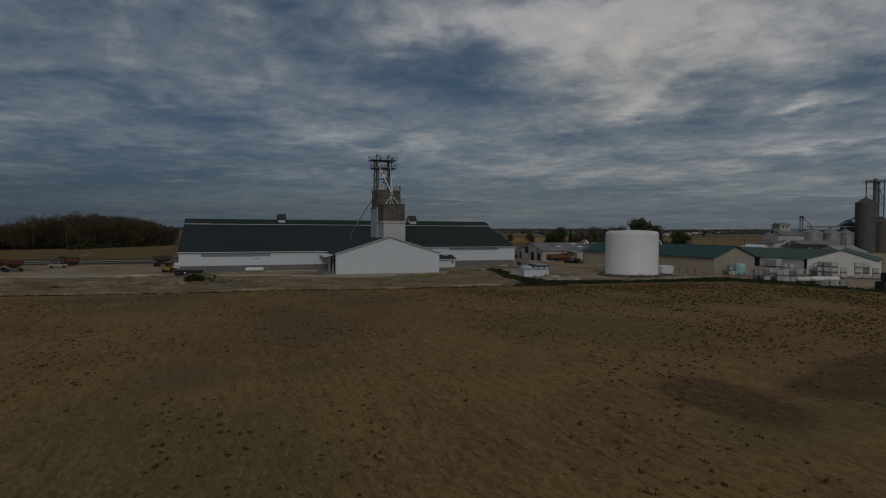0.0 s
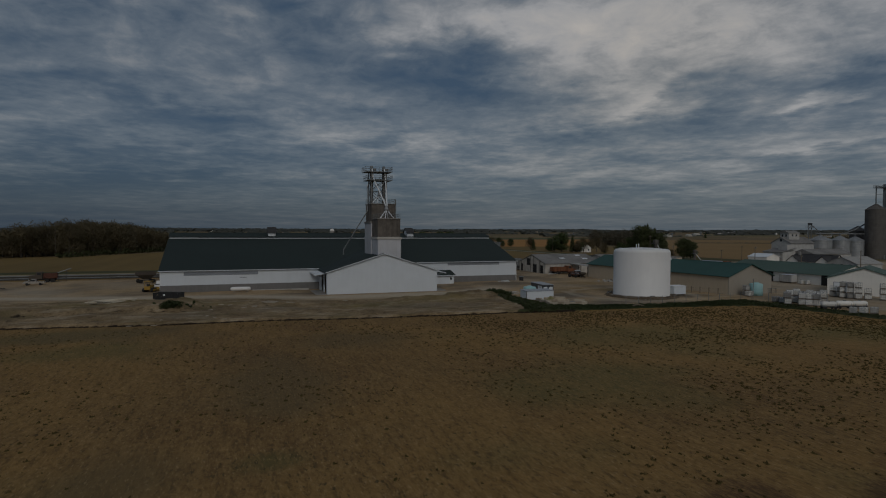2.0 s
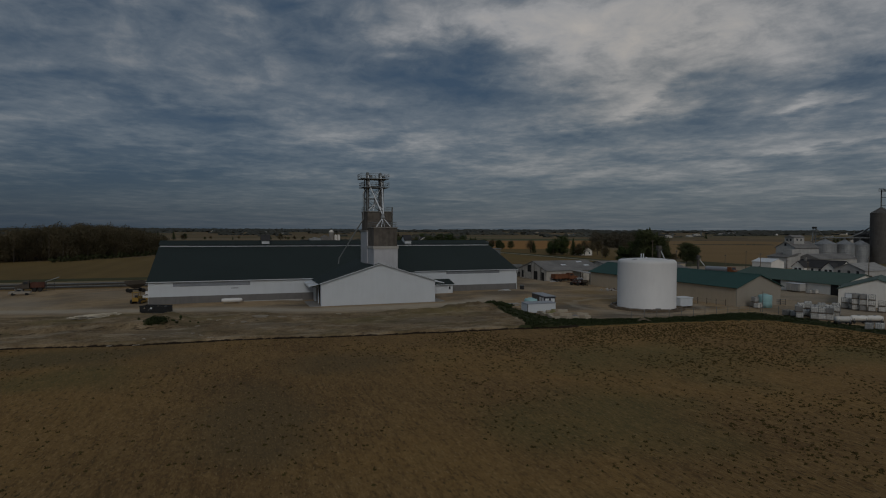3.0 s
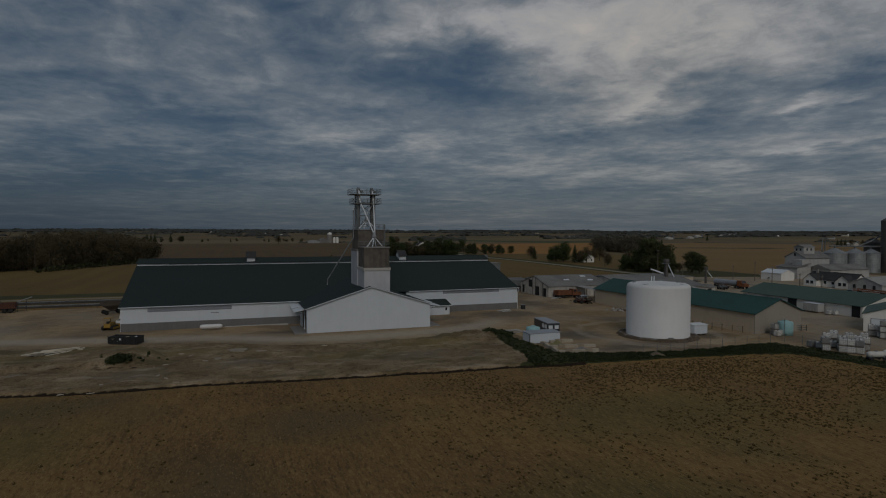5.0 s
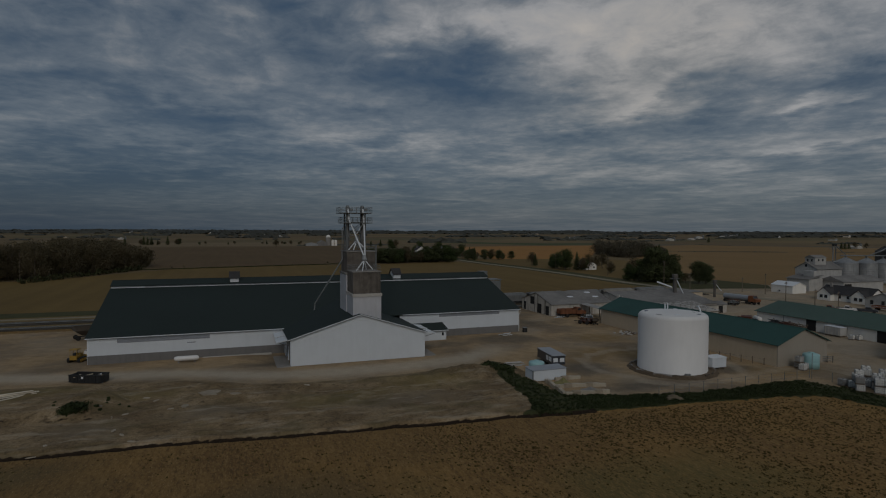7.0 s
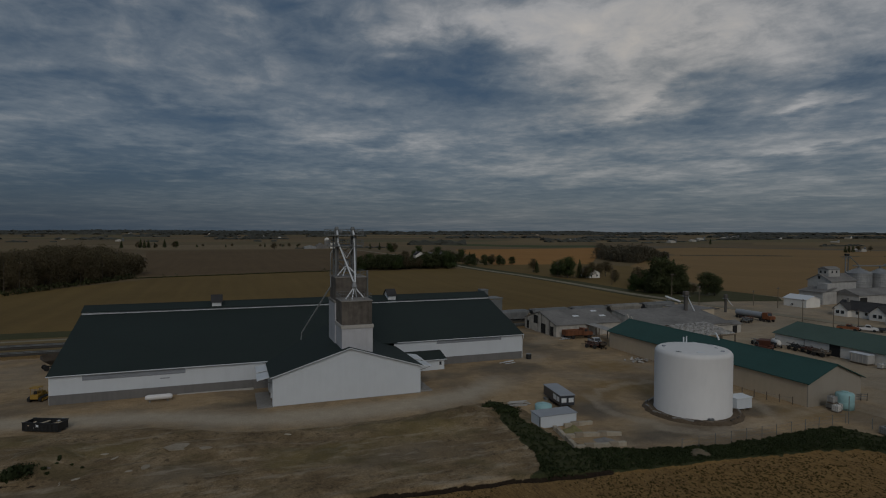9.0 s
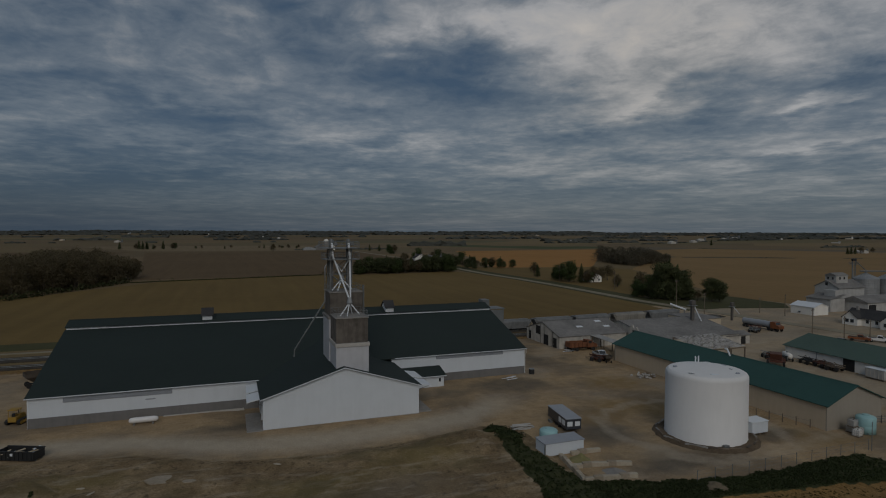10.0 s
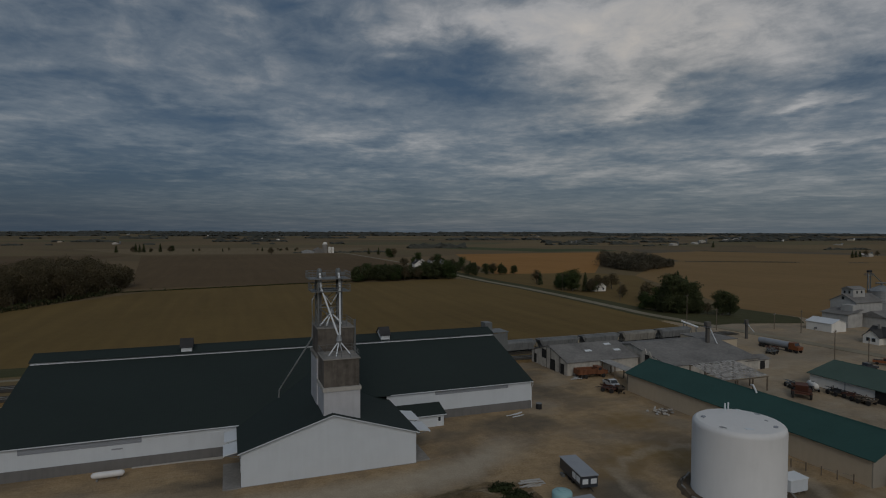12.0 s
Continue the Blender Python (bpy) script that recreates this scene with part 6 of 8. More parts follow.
for s in (-1, 1):
    part("top_rail", box(-L2 - 0.05, L2 + 0.05, s * W2 - 0.08, s * W2 + 0.08, 1.43, 1.55), BLACK_STEEL, dump)
    part("skid_rail", box(-L2, L2, s * 0.55 - 0.07, s * 0.55 + 0.07, 0.0, 0.22), GALV_DARK, dump)
part("label_plate", box(-0.55, -0.15, -W2 - 0.115, -W2 - 0.10, 0.9, 1.25), TRIM, dump, "small white plate")
dump.matrix_basis = pose(-31.2, -1.5, 0.02, 0, 0, -24) @ Matrix.Scale(0.92, 4)
scrap = thing("scrap_pile", (-31.1, -1.0, 0.32), "pale boards and scrap heaped in the dumpster", "scrap")
sr = random.Random(4)
for k in range(14):
    bm = box(-0.7, 0.7, -0.12, 0.12, 0, 0.06)
    m = pose(-31.1 + sr.uniform(-2.0, 2.0), -1.0 + sr.uniform(-0.6, 0.6), 0.5 + sr.uniform(0.0, 0.75), sr.uniform(-14, 14), sr.uniform(-14, 14), sr.uniform(0, 180))
    bmesh.ops.transform(bm, verts=bm.verts, matrix=m)
    part("board", bm, WOOD_PALE if k % 3 else TRIM, scrap)

# propane tank in front of the barn
gas = thing("propane_tank", (-17.65, 8.5, 0), "white horizontal propane tank on low saddles", "propane tank")
bm = tube([(-19.78, 8.5, 0.50), (-19.70, 8.5, 0.50), (-19.55, 8.5, 0.50), (-19.2, 8.5, 0.50), (-16.1, 8.5, 0.50), (-15.75, 8.5, 0.50), (-15.6, 8.5, 0.50), (-15.52, 8.5, 0.50)], 0.44, 20)
for v in bm.verts:
    d = min(abs(v.co.x + 19.78), abs(v.co.x + 15.52))
    k = math.sqrt(max(0.0, 1 - (1 - min(1.0, d / 0.48)) ** 2))
    v.co.y, v.co.z = 8.5 + (v.co.y - 8.5) * max(0.15, k), 0.78 + (v.co.z - 0.50) * max(0.15, k)
part("shell", bm, TANK_WHITE, gas, "", True)
part("valve_dome", lathe(-17.65, 8.5, [(0.22, 0.88), (0.22, 1.04), (0.12, 1.1), (0, 1.11)], 12), LOUVRE, gas)
for x in (-19.0, -16.3):
    part("saddle", box(x - 0.12, x + 0.12, 8.1, 8.9, -0.3, 0.2), CONCRETE, gas)

# ---------------------------------------------------------------- yard store beside the tank
store = thing("storage_box", (39, -23.6, 0), "low white storage box with a grey lid", "shed")
part("body", box(35.5, 41.7, -24.9, -22.3, 0.0, 1.72, None, 0.03), WHITE_METAL, store)
part("lid", slab([(35.4, -25.0, 1.80), (41.8, -25.0, 1.80), (41.8, -22.2, 1.92), (35.4, -22.2, 1.92)], 0.08), LOUVRE, store, "flat grey lid")
part("corner_post", box(35.42, 35.56, -24.98, -24.84, 0.0, 1.72), GALV_DARK, store)


def poly_tank(x, y, r, h, label):
    t = thing("plastic_tank", (x, y, 0), label, "tank")
    part("shell", lathe(x, y, [(r, 0), (r, h * 0.45), (r * 0.995, h * 0.46), (r * 0.995, h * 0.48), (r, h * 0.49), (r, h * 0.93), (r * 0.93, h * 0.985), (r * 0.4, h * 1.05)], 32), AQUA, t, "", True)
    part("lid", lathe(x, y, [(r * 0.4, h * 1.045), (r * 0.38, h * 1.09), (0, h * 1.1)], 20), AQUA, t)
    part("outlet", tube([(x - r * 0.7, y - r * 0.72, 0.25), (x - r * 0.85, y - r * 0.9, 0.25)], 0.08, 7), GALV_DARK, t)
    return t


poly_tank(38.4, -20.9, 1.3, 2.25, "aqua plastic tank behind the storage box")
poly_tank(87.2, -33.2, 1.35, 2.6, "tall aqua plastic tank beside the tan shed")

trailer = thing("office_trailer", (0, 0, 0), "dark job trailer with white framed windows", "trailer")
part("body", box(-1.25, 1.25, -3.5, 3.5, 0.55, 2.15, None, 0.05), CAR_DARK, trailer)
part("roof", slab([(-1.32, -3.6, 2.24), (1.32, -3.6, 2.24), (1.32, 3.6, 2.28), (-1.32, 3.6, 2.28)], 0.1), LOUVRE, trailer, "grey trailer roof")
for y in (-2.6, -1.3):
    part("window", box(-1.29, -1.24, y - 0.5, y + 0.5, 1.05, 1.85), TRIM, trailer, "white window panel")
for x in (-0.62, 0.62):
    part("window", box(x - 0.42, x + 0.42, -3.545, -3.49, 1.05, 1.75), TRIM, trailer, "white window panel")
for y in (-0.5, 0.5):
    for x in (-1.05, 1.05):
        bm = lathe(0, 0, [(0.15, -0.12), (0.36, -0.12), (0.36, 0.12), (0.15, 0.12)], 14)
        bmesh.ops.rotate(bm, verts=bm.verts, matrix=Matrix.Rotation(math.pi / 2, 3, "Y"))
        bmesh.ops.translate(bm, verts=bm.verts, vec=(x, y, 0.36))
        part("wheel", bm, TYRE, trailer)
part("hitch", tube([(0, -3.5, 0.6), (0, -4.6, 0.5)], 0.06, 6), BLACK_STEEL, trailer)
part("step", box(-1.7, -1.3, 1.5, 2.4, 0.0, 0.4), GALV_DARK, trailer)
trailer.matrix_basis = pose(45.0, -14.6, 0, 0, 0, -8)

# block bays
BLOCK_TAN = grainy("dirty_tan_block", (0.24, 0.20, 0.145), (0.36, 0.31, 0.24), 1.4)
BLOCK_PALE = grainy("pale_tan_block", (0.32, 0.275, 0.21), (0.45, 0.395, 0.31), 1.4)
bays = thing("block_bay", (40, -29, 0), "low pale concrete block bays for bulk material", "bay")
lines = [((37.6, -25.4), (36.2, -33.2)), ((36.2, -33.2), (43.2, -34.3)), ((40.9, -29.7), (45.0, -30.9)), ((39.4, -25.3), (43.9, -25.5)), ((37.2, -29.2), (40.9, -29.7))]
for a, b in lines:
    n = max(2, round(math.dist(a, b) / 1.2))
    ang = math.atan2(b[1] - a[1], b[0] - a[0])
    for k in range(n):
        f = (k + 0.5) / n
        bm = box(-0.60, 0.60, -0.28, 0.28, -0.1, 0.46 + 0.07 * ((k * 5) % 3), None, 0.04)
        bmesh.ops.rotate(bm, verts=bm.verts, matrix=Matrix.Rotation(ang + 0.05 * ((k * 3) % 3 - 1), 3, "Z"))
        bmesh.ops.translate(bm, verts=bm.verts, vec=(a[0] + (b[0] - a[0]) * f, a[1] + (b[1] - a[1]) * f, 0))
        part("block", bm, (BLOCK_PALE, BLOCK_TAN, BLOCK_PALE)[k % 3], bays)


def heap(name, x, y, r, h, mat, label, category, seed=1, n=26):
    """A pile with an uneven face."""
    bm = bmesh.new()
    rows = []
    for i in range(9):
        f = i / 8
        row = []
        for k in range(n):
            a = 2 * math.pi * k / n
            rr = r * f * (1 + 0.25 * noise.noise((math.cos(a) * 2 + seed, math.sin(a) * 2, f)))
            z = h * (1 - f) ** 1.2 * (1 + 0.35 * noise.noise((x + rr * math.cos(a) * 1.5, y + rr * math.sin(a) * 1.5, seed))) - 0.15 * f
            row.append((x + rr * math.cos(a), y + rr * math.sin(a), z))
        rows.append([bm.verts.new(p) for p in row] if i else [bm.verts.new((x, y, h))])
    for s, e in zip(rows, rows[1:]):
        for k in range(n):
            bm.faces.new((s[0], e[k], e[(k + 1) % n]) if len(s) == 1 else (s[k], e[k], e[(k + 1) % n], s[(k + 1) % n]))
    bmesh.ops.recalc_face_normals(bm, faces=bm.faces)
    return tagged(finish(name, bm, mat, None, label, True), category=category)


heap("gravel_heap", 39.6, -27.3, 1.7, 0.9, grainy("mossy_fill", (0.16, 0.15, 0.06), (0.26, 0.23, 0.11), 3), "small yellowish heap in the block bay", "heap", 2)
heap("gravel_heap", 41.5, -32.2, 1.8, 0.5, CONCRETE, "grey rubble heap in the block bay", "heap", 3)
heap("dirt_heap", -26.5, -19.2, 2.4, 1.0, grainy("grey_fill", (0.150, 0.125, 0.098), (0.25, 0.21, 0.165), 2), "grey dirt heap on the rough ground", "heap", 4)
heap("spoil_heap", 50.2, -40.2, 2.2, 0.6, grainy("pale_fill", (0.12, 0.095, 0.060), (0.20, 0.16, 0.105), 2), "pale spoil heap on the grassy bank", "heap", 7)

# lumber and stray boards on the rough ground
def boards(name, x, y, turn, n, length, mat, label, seed, half=0.13):
    t = thing(name, (x, y, 0), label, "lumber")
    r = random.Random(seed)
    for k in range(n):
        bm = box(-length / 2 * r.uniform(0.7, 1.0), length / 2, -half, half, 0, 0.07)
        bmesh.ops.transform(bm, verts=bm.verts, matrix=pose(x + r.uniform(-0.8, 0.8), y + r.uniform(-0.8, 0.8), ground_height(x, y) + 0.02 + 0.08 * k, 0, r.uniform(-2, 2), turn + r.uniform(-12, 12)))
        part("board", bm, mat, t)
    return t


boards("lumber_pile", -41.6, -12.8, 10, 9, 1.9, BOARD_CREAM, "short pale lumber stacked on the dirt", 1, 0.2)
boards("lumber_pile", -38.8, -10.8, 24, 6, 5.0, BOARD_CREAM, "long pale boards lying on the dirt", 2, 0.2)
boards("lumber_pile", 50.2, 13.9, 12, 4, 3.2, TRIM, "white boards stacked beside the barn", 3)
boards("lumber_pile", 77.2, 34.0, 0, 4, 3.0, TRIM, "white sheets lying beside the old barn", 4)
rubble = thing("rubble_pile", (79.0, 6.3, 0), "scattered pale rubble beside the tan shed", "rubble")
rr_ = random.Random(6)
for k in range(34):
    w, d_ = rr_.uniform(0.18, 0.6), rr_.uniform(0.12, 0.35)
    bm = prism([(-w, -d_), (w * 0.7, -d_ * 1.2), (w, d_ * 0.6), (0.1, d_), (-w * 0.8, d_ * 0.7)], "z", 0, rr_.uniform(0.1, 0.3))
    bmesh.ops.transform(bm, verts=bm.verts, matrix=pose(79.0 + rr_.gauss(0, 1.3), 6.3 + rr_.gauss(0, 0.9), rr_.uniform(-0.03, 0.2), rr_.uniform(-18, 18), rr_.uniform(-18, 18), rr_.uniform(0, 360)))
    part("slab_piece", bm, (CONCRETE_PALE, WOOD, CONCRETE_PALE, CONCRETE)[k % 4], rubble)
boards("lumber_pile", 37.8, -13.3, 4, 7, 3.4, CONCRETE_PALE, "pale boards lying behind the bushes", 9, 0.2)
for k, (x, y) in enumerate(((-21.4, -15.2), (-23.0, -22.4), (-23.4, -28.2), (-22.3, -30.0), (-20.8, -33.2), (-30.3, -33.6), (-20, -17.3), (-24.5, -23.5), (-29.5, -31.6), (1, -15.4), (-17.5, -22.5), (-33.5, -33.0))):
    bm = prism([(-0.45 - 0.1 * (k % 4), -0.12), (0.2, -0.22), (0.5, 0.05), (0.1, 0.2), (-0.4, 0.13)], "z", 0.0, 0.07)
    z = ground_height(x, y)
    bmesh.ops.transform(bm, verts=bm.verts, matrix=pose(x, y, z, 4, 3, 37 * k))
    tagged(finish("concrete_shard", bm, BLOCK_PALE, None, "pale broken slab lying on rough dirt"), category="rubble", group="broken slabs")

for x, y, w, d_ in ((-12.8, -16.4, 1.25, 1.7), (-9.5, -17.8, 0.8, 0.5), (-16.0, -22.0, 0.6, 0.5)):
    bm = prism([(-w, -0.5 * d_), (-0.3 * w, -d_), (0.6 * w, -0.8 * d_), (w, 0.1 * d_), (0.5 * w, d_), (-0.5 * w, 0.7 * d_)], "z", 0.0, 0.16)
    bmesh.ops.transform(bm, verts=bm.verts, matrix=pose(x, y, ground_height(x, y) - 0.02, 3, -4, 20 * x))
    tagged(finish("concrete_slab", bm, BLOCK_TAN, None, "dirty broken concrete slab lying on rough dirt"), category="rubble", group="broken slabs")

barrel = thing("waste_barrel", (56.6, 16.6, 0), "dark steel barrel beside the barn corner", "barrel")
part("body", lathe(56.6, 16.6, [(0.55, 0), (0.6, 0.05), (0.58, 0.5), (0.6, 0.55), (0.58, 1.0), (0.6, 1.1)], 16), BLACK_STEEL, barrel)
part("rim", lathe(56.6, 16.6, [(0.62, 1.05), (0.62, 1.14), (0.5, 1.14)], 16), GALV_DARK, barrel)

# fence along the grassy bank
fence = thing("wire_fence", (57, -38.4, 0), "thin wire fence with steel posts along the bank", "fence")
for k in range(12):
    x = 49 + k * 2.82
    part("post", tube([(x, -38.3 - 0.02 * (k % 3), -0.2), (x + 0.03 * (k % 2), -38.3, 1.55)], 0.045, 6), GALV_DARK, fence)
for z in (0.45, 0.95, 1.45):
    part("wire", tube([(49, -38.3, z), (80.0, -38.3, z)], 0.012, 4), GALV_DARK, fence)
for x, y, h in ((80.1, -38.7, 4.2), (81.0, -41.5, 1.6), (83.5, -43.5, 1.6)):
    part("post", tube([(x, y, -0.2), (x, y, h)], 0.06, 6), GALV_DARK, fence)
rear_fence = thing("yard_fence", (76, -18, 0), "old wire fence beside the tan shed", "fence")
for k in range(12):
    x, y = 72.5 + 0.78 * k, -9 - 1.8 * k
    part("post", box(x - 0.06, x + 0.06, y - 0.06, y + 0.06, -0.1, 1.35), WOOD, rear_fence)
part("wire", tube([(72.5, -9, 1.1), (81.1, -28.8, 1.1)], 0.015, 4), GALV_DARK, rear_fence)

# ---------------------------------------------------------------- stacked liquid totes and tanks at the yard's edge
def make_tote(label):
    t = thing("liquid_tote", (0, 0, 0), label, "tote", "stacked totes")
    part("pallet", box(-0.6, 0.6, -0.5, 0.5, 0.0, 0.14), WOOD, t)
    part("bottle", box(-0.56, 0.56, -0.46, 0.46, 0.15, 1.08, None, 0.07), TOTE, t)
    part("cap", lathe(0, 0, [(0.12, 1.07), (0.12, 1.13), (0, 1.14)], 10), BLACK_STEEL, t)
    for s in (-1, 1):
        bm = bmesh.new()
        for k in range(5):
            tube([(-0.58 + 0.29 * k, s * 0.49, 0.14), (-0.58 + 0.29 * k, s * 0.49, 1.12)], 0.014, 4, bm)
        for z in (0.3, 0.6, 0.9, 1.12):
            tube([(-0.6, s * 0.49, z), (0.6, s * 0.49, z)], 0.014, 4, bm)
        part("cage_side", bm, GALV, t)
        bm = bmesh.new()
        for k in range(4):
            tube([(s * 0.59, -0.42 + 0.28 * k, 0.14), (s * 0.59, -0.42 + 0.28 * k, 1.12)], 0.014, 4, bm)
        for z in (0.3, 0.6, 0.9, 1.12):
            tube([(s * 0.59, -0.49, z), (s * 0.59, 0.49, z)], 0.014, 4, bm)
        part("cage_end", bm, GALV, t)
    return t


tote = make_tote("milky plastic tote in a steel cage")
tote.location = (80.6, -43.5, 0)
copy_thing(tote, pose(80.9, -44.8, 0, 0, 0, -50))
tr_ = random.Random(9)
for j in range(8):
    for k in range(6):
        if tr_.random() < 0.12 + 0.03 * j:
            continue
        x, y = 79.9 + 0.62 * k + 1.08 * j, -46.6 - 0.98 * k + 0.80 * j
        for lv in range(2 if j < 2 or tr_.random() < 0.45 else 1):
            copy_thing(tote, pose(x + tr_.uniform(-0.12, 0.12), y + tr_.uniform(-0.12, 0.12), lv * 1.145, 0, 0, -58 + tr_.uniform(-14, 14)))
for x, y, levels in ((101.6, -40.0, 2), (102.0, -41.3, 2), (101.0, -42.5, 3), (101.2, -43.9, 3), (101.6, -45.3, 3), (102.7, -46.5, 2), (104.4, -48.4, 3), (105.2, -49.6, 3), (106.4, -50.8, 2)):
    for lv in range(levels):
        copy_thing(tote, pose(x, y, lv * 1.145, 0, 0, -52 + tr_.uniform(-6, 6)))
for x, y, a in ((78.9, -59.6, 20), (80.4, -60.3, 12), (82.0, -61.0, 25)):
    copy_thing(tote, pose(x, y, 0, 0, 0, a))
for x, y in ((85.2, -33.5), (84.2, -34.0), (85.3, -32.3)):
    copy_thing(tote, pose(x, y, 0, 0, 0, 8))
copy_thing(tote, pose(84.6, -33.0, 1.145, 0, 0, 4))

for x, y, a in ((122.1, -16.8, 5), (123.0, -17.8, -8)):
    copy_thing(tote, pose(x, y, 0, 0, 0, a))
rack = thing("steel_rack", (94.3, -31.1, 0), "dark steel gate rack beside the aqua tank", "rack")
for z in (0.3, 0.7, 1.1):
    part("rail", tube([(93.3, -30.7, z), (95.2, -31.5, z)], 0.05, 6), GALV_DARK, rack)
for f in (0.0, 0.5, 1.0):
    part("post", tube([(93.3 + 1.9 * f, -30.7 - 0.8 * f, -0.1), (93.3 + 1.9 * f, -30.7 - 0.8 * f, 1.25)], 0.06, 6), BLACK_STEEL, rack)


def nurse_tank(x, y, turn, label):
    """A white pressure tank lying on a wheeled frame."""
    t = thing("nurse_tank", (0, 0, 0), label, "tank", "nurse tanks")
    bm = tube([(-1.75, 0, 1.15), (-1.6, 0, 1.15), (-1.3, 0, 1.15), (1.3, 0, 1.15), (1.6, 0, 1.15), (1.75, 0, 1.15)], 0.6, 16)
    for v in bm.verts:
        k = {1.75: 0.3, 1.6: 0.78}.get(round(abs(v.co.x), 2), 1.0)
        v.co.y, v.co.z = v.co.y * k, 1.15 + (v.co.z - 1.15) * k
    part("shell", bm, TOTE, t, "", True)
    part("running_gear", box(-1.6, 1.6, -0.3, 0.3, 0.4, 0.55), BLACK_STEEL, t)
    for xx in (-1.2, 1.2):
        part("band", box(xx - 0.06, xx + 0.06, -0.62, 0.62, 0.5, 1.2), LOUVRE, t)
        for s in (-1, 1):
            wheel("wheel", xx, s * 0.62, 0.33, 0.33, 0.2, t)
    part("valve", box(-0.25, 0.25, -0.12, 0.12, 1.72, 1.9), GALV_DARK, t)
    t.matrix_basis = pose(x, y, 0, 0, 0, turn)
    t.scale = (0.8, 0.8, 0.8)
    return t


nt = nurse_tank(80.2, -54.4, -20, "white nurse tank lying on a wheeled frame")
for x, y, a in ((83.9, -54.6, -28), (86.4, -55.6, -22)):
    copy_thing(nt, pose(x, y, 0, 0, 0, a)).scale = (0.8, 0.8, 0.8)
nurse_tank(121.3, 7.4, 60, "white nurse tank beside the green-roofed shed").scale = (1.15, 1.15, 1.15)

dark_tank = thing("dark_crate", (86.5, -70, 0), "dark stacked crates at the yard's edge", "crate")
for k, (x, y, z) in enumerate(((83.2, -66.9, 0), (85.4, -67.5, 0), (87.6, -68.1, 0), (84.2, -67.2, 1.5), (86.4, -67.8, 1.5), (89.7, -68.6, 0))):
    part("crate", box(x - 1.0, x + 1.0, y - 0.8, y + 0.8, z, z + 1.45, None, 0.03), BLACK_STEEL, dark_tank)

# white covered machine and machinery beside the white shed
crate = thing("shipping_crate", (0, 0, 0), "pale boxy container beside the green-roofed shed", "container")
part("body", box(-1.05, 1.05, -2.05, 2.05, 0.3, 2.2, None, 0.08), MILL_WHITE, crate)
part("lid", box(-1.12, 1.12, -2.12, 2.12, 2.2, 2.3), TRIM, crate)
for k in range(5):
    part("rib", box(-1.1, -1.05, -1.7 + 0.8 * k, -1.58 + 0.8 * k, 0.35, 2.15), OLD_WHITE, crate)
part("skid", box(-0.9, 0.9, -1.9, 1.9, 0.0, 0.3), WOOD, crate)
crate.matrix_basis = pose(123.1, -12.2, 0, 0, 0, -3)


def implement(x, y, turn, paint, label, seed, s=1.0):
    """A folded field implement: frame, hitch, bars, discs and wheels."""
    t = thing("farm_implement", (0, 0, 0), label, "farm machine")
    r = random.Random(seed)
    part("frame", box(-1.6, 1.6, -0.9, 0.9, 0.75, 0.92), paint, t)
    for k in range(5):
        part("bar", tube([(-1.5 + 0.75 * k, -1.3, 0.9), (-1.5 + 0.75 * k, 1.3, 0.9 + r.uniform(0.2, 1.1))], 0.07, 6), paint, t)
    if seed in (1, 6):
        part("hopper", prism([(-0.7, 1.0), (0.7, 1.0), (1.1, 1.9), (-1.1, 1.9)], "y", -0.8, 0.8), paint, t)
    else:
        for k in range(7):
            x0, z0 = -1.6 + 0.5 * k, r.uniform(0.9, 1.9)
            part("tine", tube([(x0, r.uniform(-1.5, -0.6), 0.15), (x0 + 0.15, r.uniform(-0.4, 0.2), z0), (x0 + r.uniform(-0.3, 0.5), r.uniform(0.5, 1.6), r.uniform(0.3, 1.5))], 0.06, 5), paint if k % 2 else BLACK_STEEL, t)
        part("tool_bar", tube([(-2.2, -0.2, 1.5), (2.0, 0.3, 1.35)], 0.1, 6), paint, t)
    part("hitch", tube([(1.6, 0, 0.8), (3.2, 0, 0.5)], 0.08, 6), BLACK_STEEL, t)
    for wx in (-1.0, 1.0):
        for wy in (-1.1, 1.1):
            wheel("wheel", wx, wy, 0.5, 0.5, 0.3, t)
    t.matrix_basis = pose(x, y, 0, 0, 0, turn) @ Matrix.Scale(s, 4)
    return t


implement(114.2, 4.6, 40, RUST, "tall rusty field sprayer parked in the yard", 1, 1.5)
implement(150.8, 42.0, -40, RUST, "rusty implement parked beside the tank trailer", 9)
implement(147.6, 39.6, 20, GALV_DARK, "grey implement parked beside the tank trailer", 10)
implement(118.6, 7.6, 100, BLACK_STEEL, "dark folded field implement beside the shed", 2)
implement(122.8, 3.2, 80, BLACK_STEEL, "dark folded field implement beside the shed", 3)
implement(122.8, -0.4, 75, RUST, "rusty field implement parked in the yard", 4)
implement(122.2, -3.6, 95, WOOD, "weathered field implement parked in the yard", 8)
implement(119.4, 10.8, 65, GALV_DARK, "grey field implement parked in the yard", 7)
implement(77.6, 22.2, 120, RUST, "rusty field implement among machinery", 5)
implement(100.5, 13.5, 30, WOOD, "weathered machine under the open shed", 6)

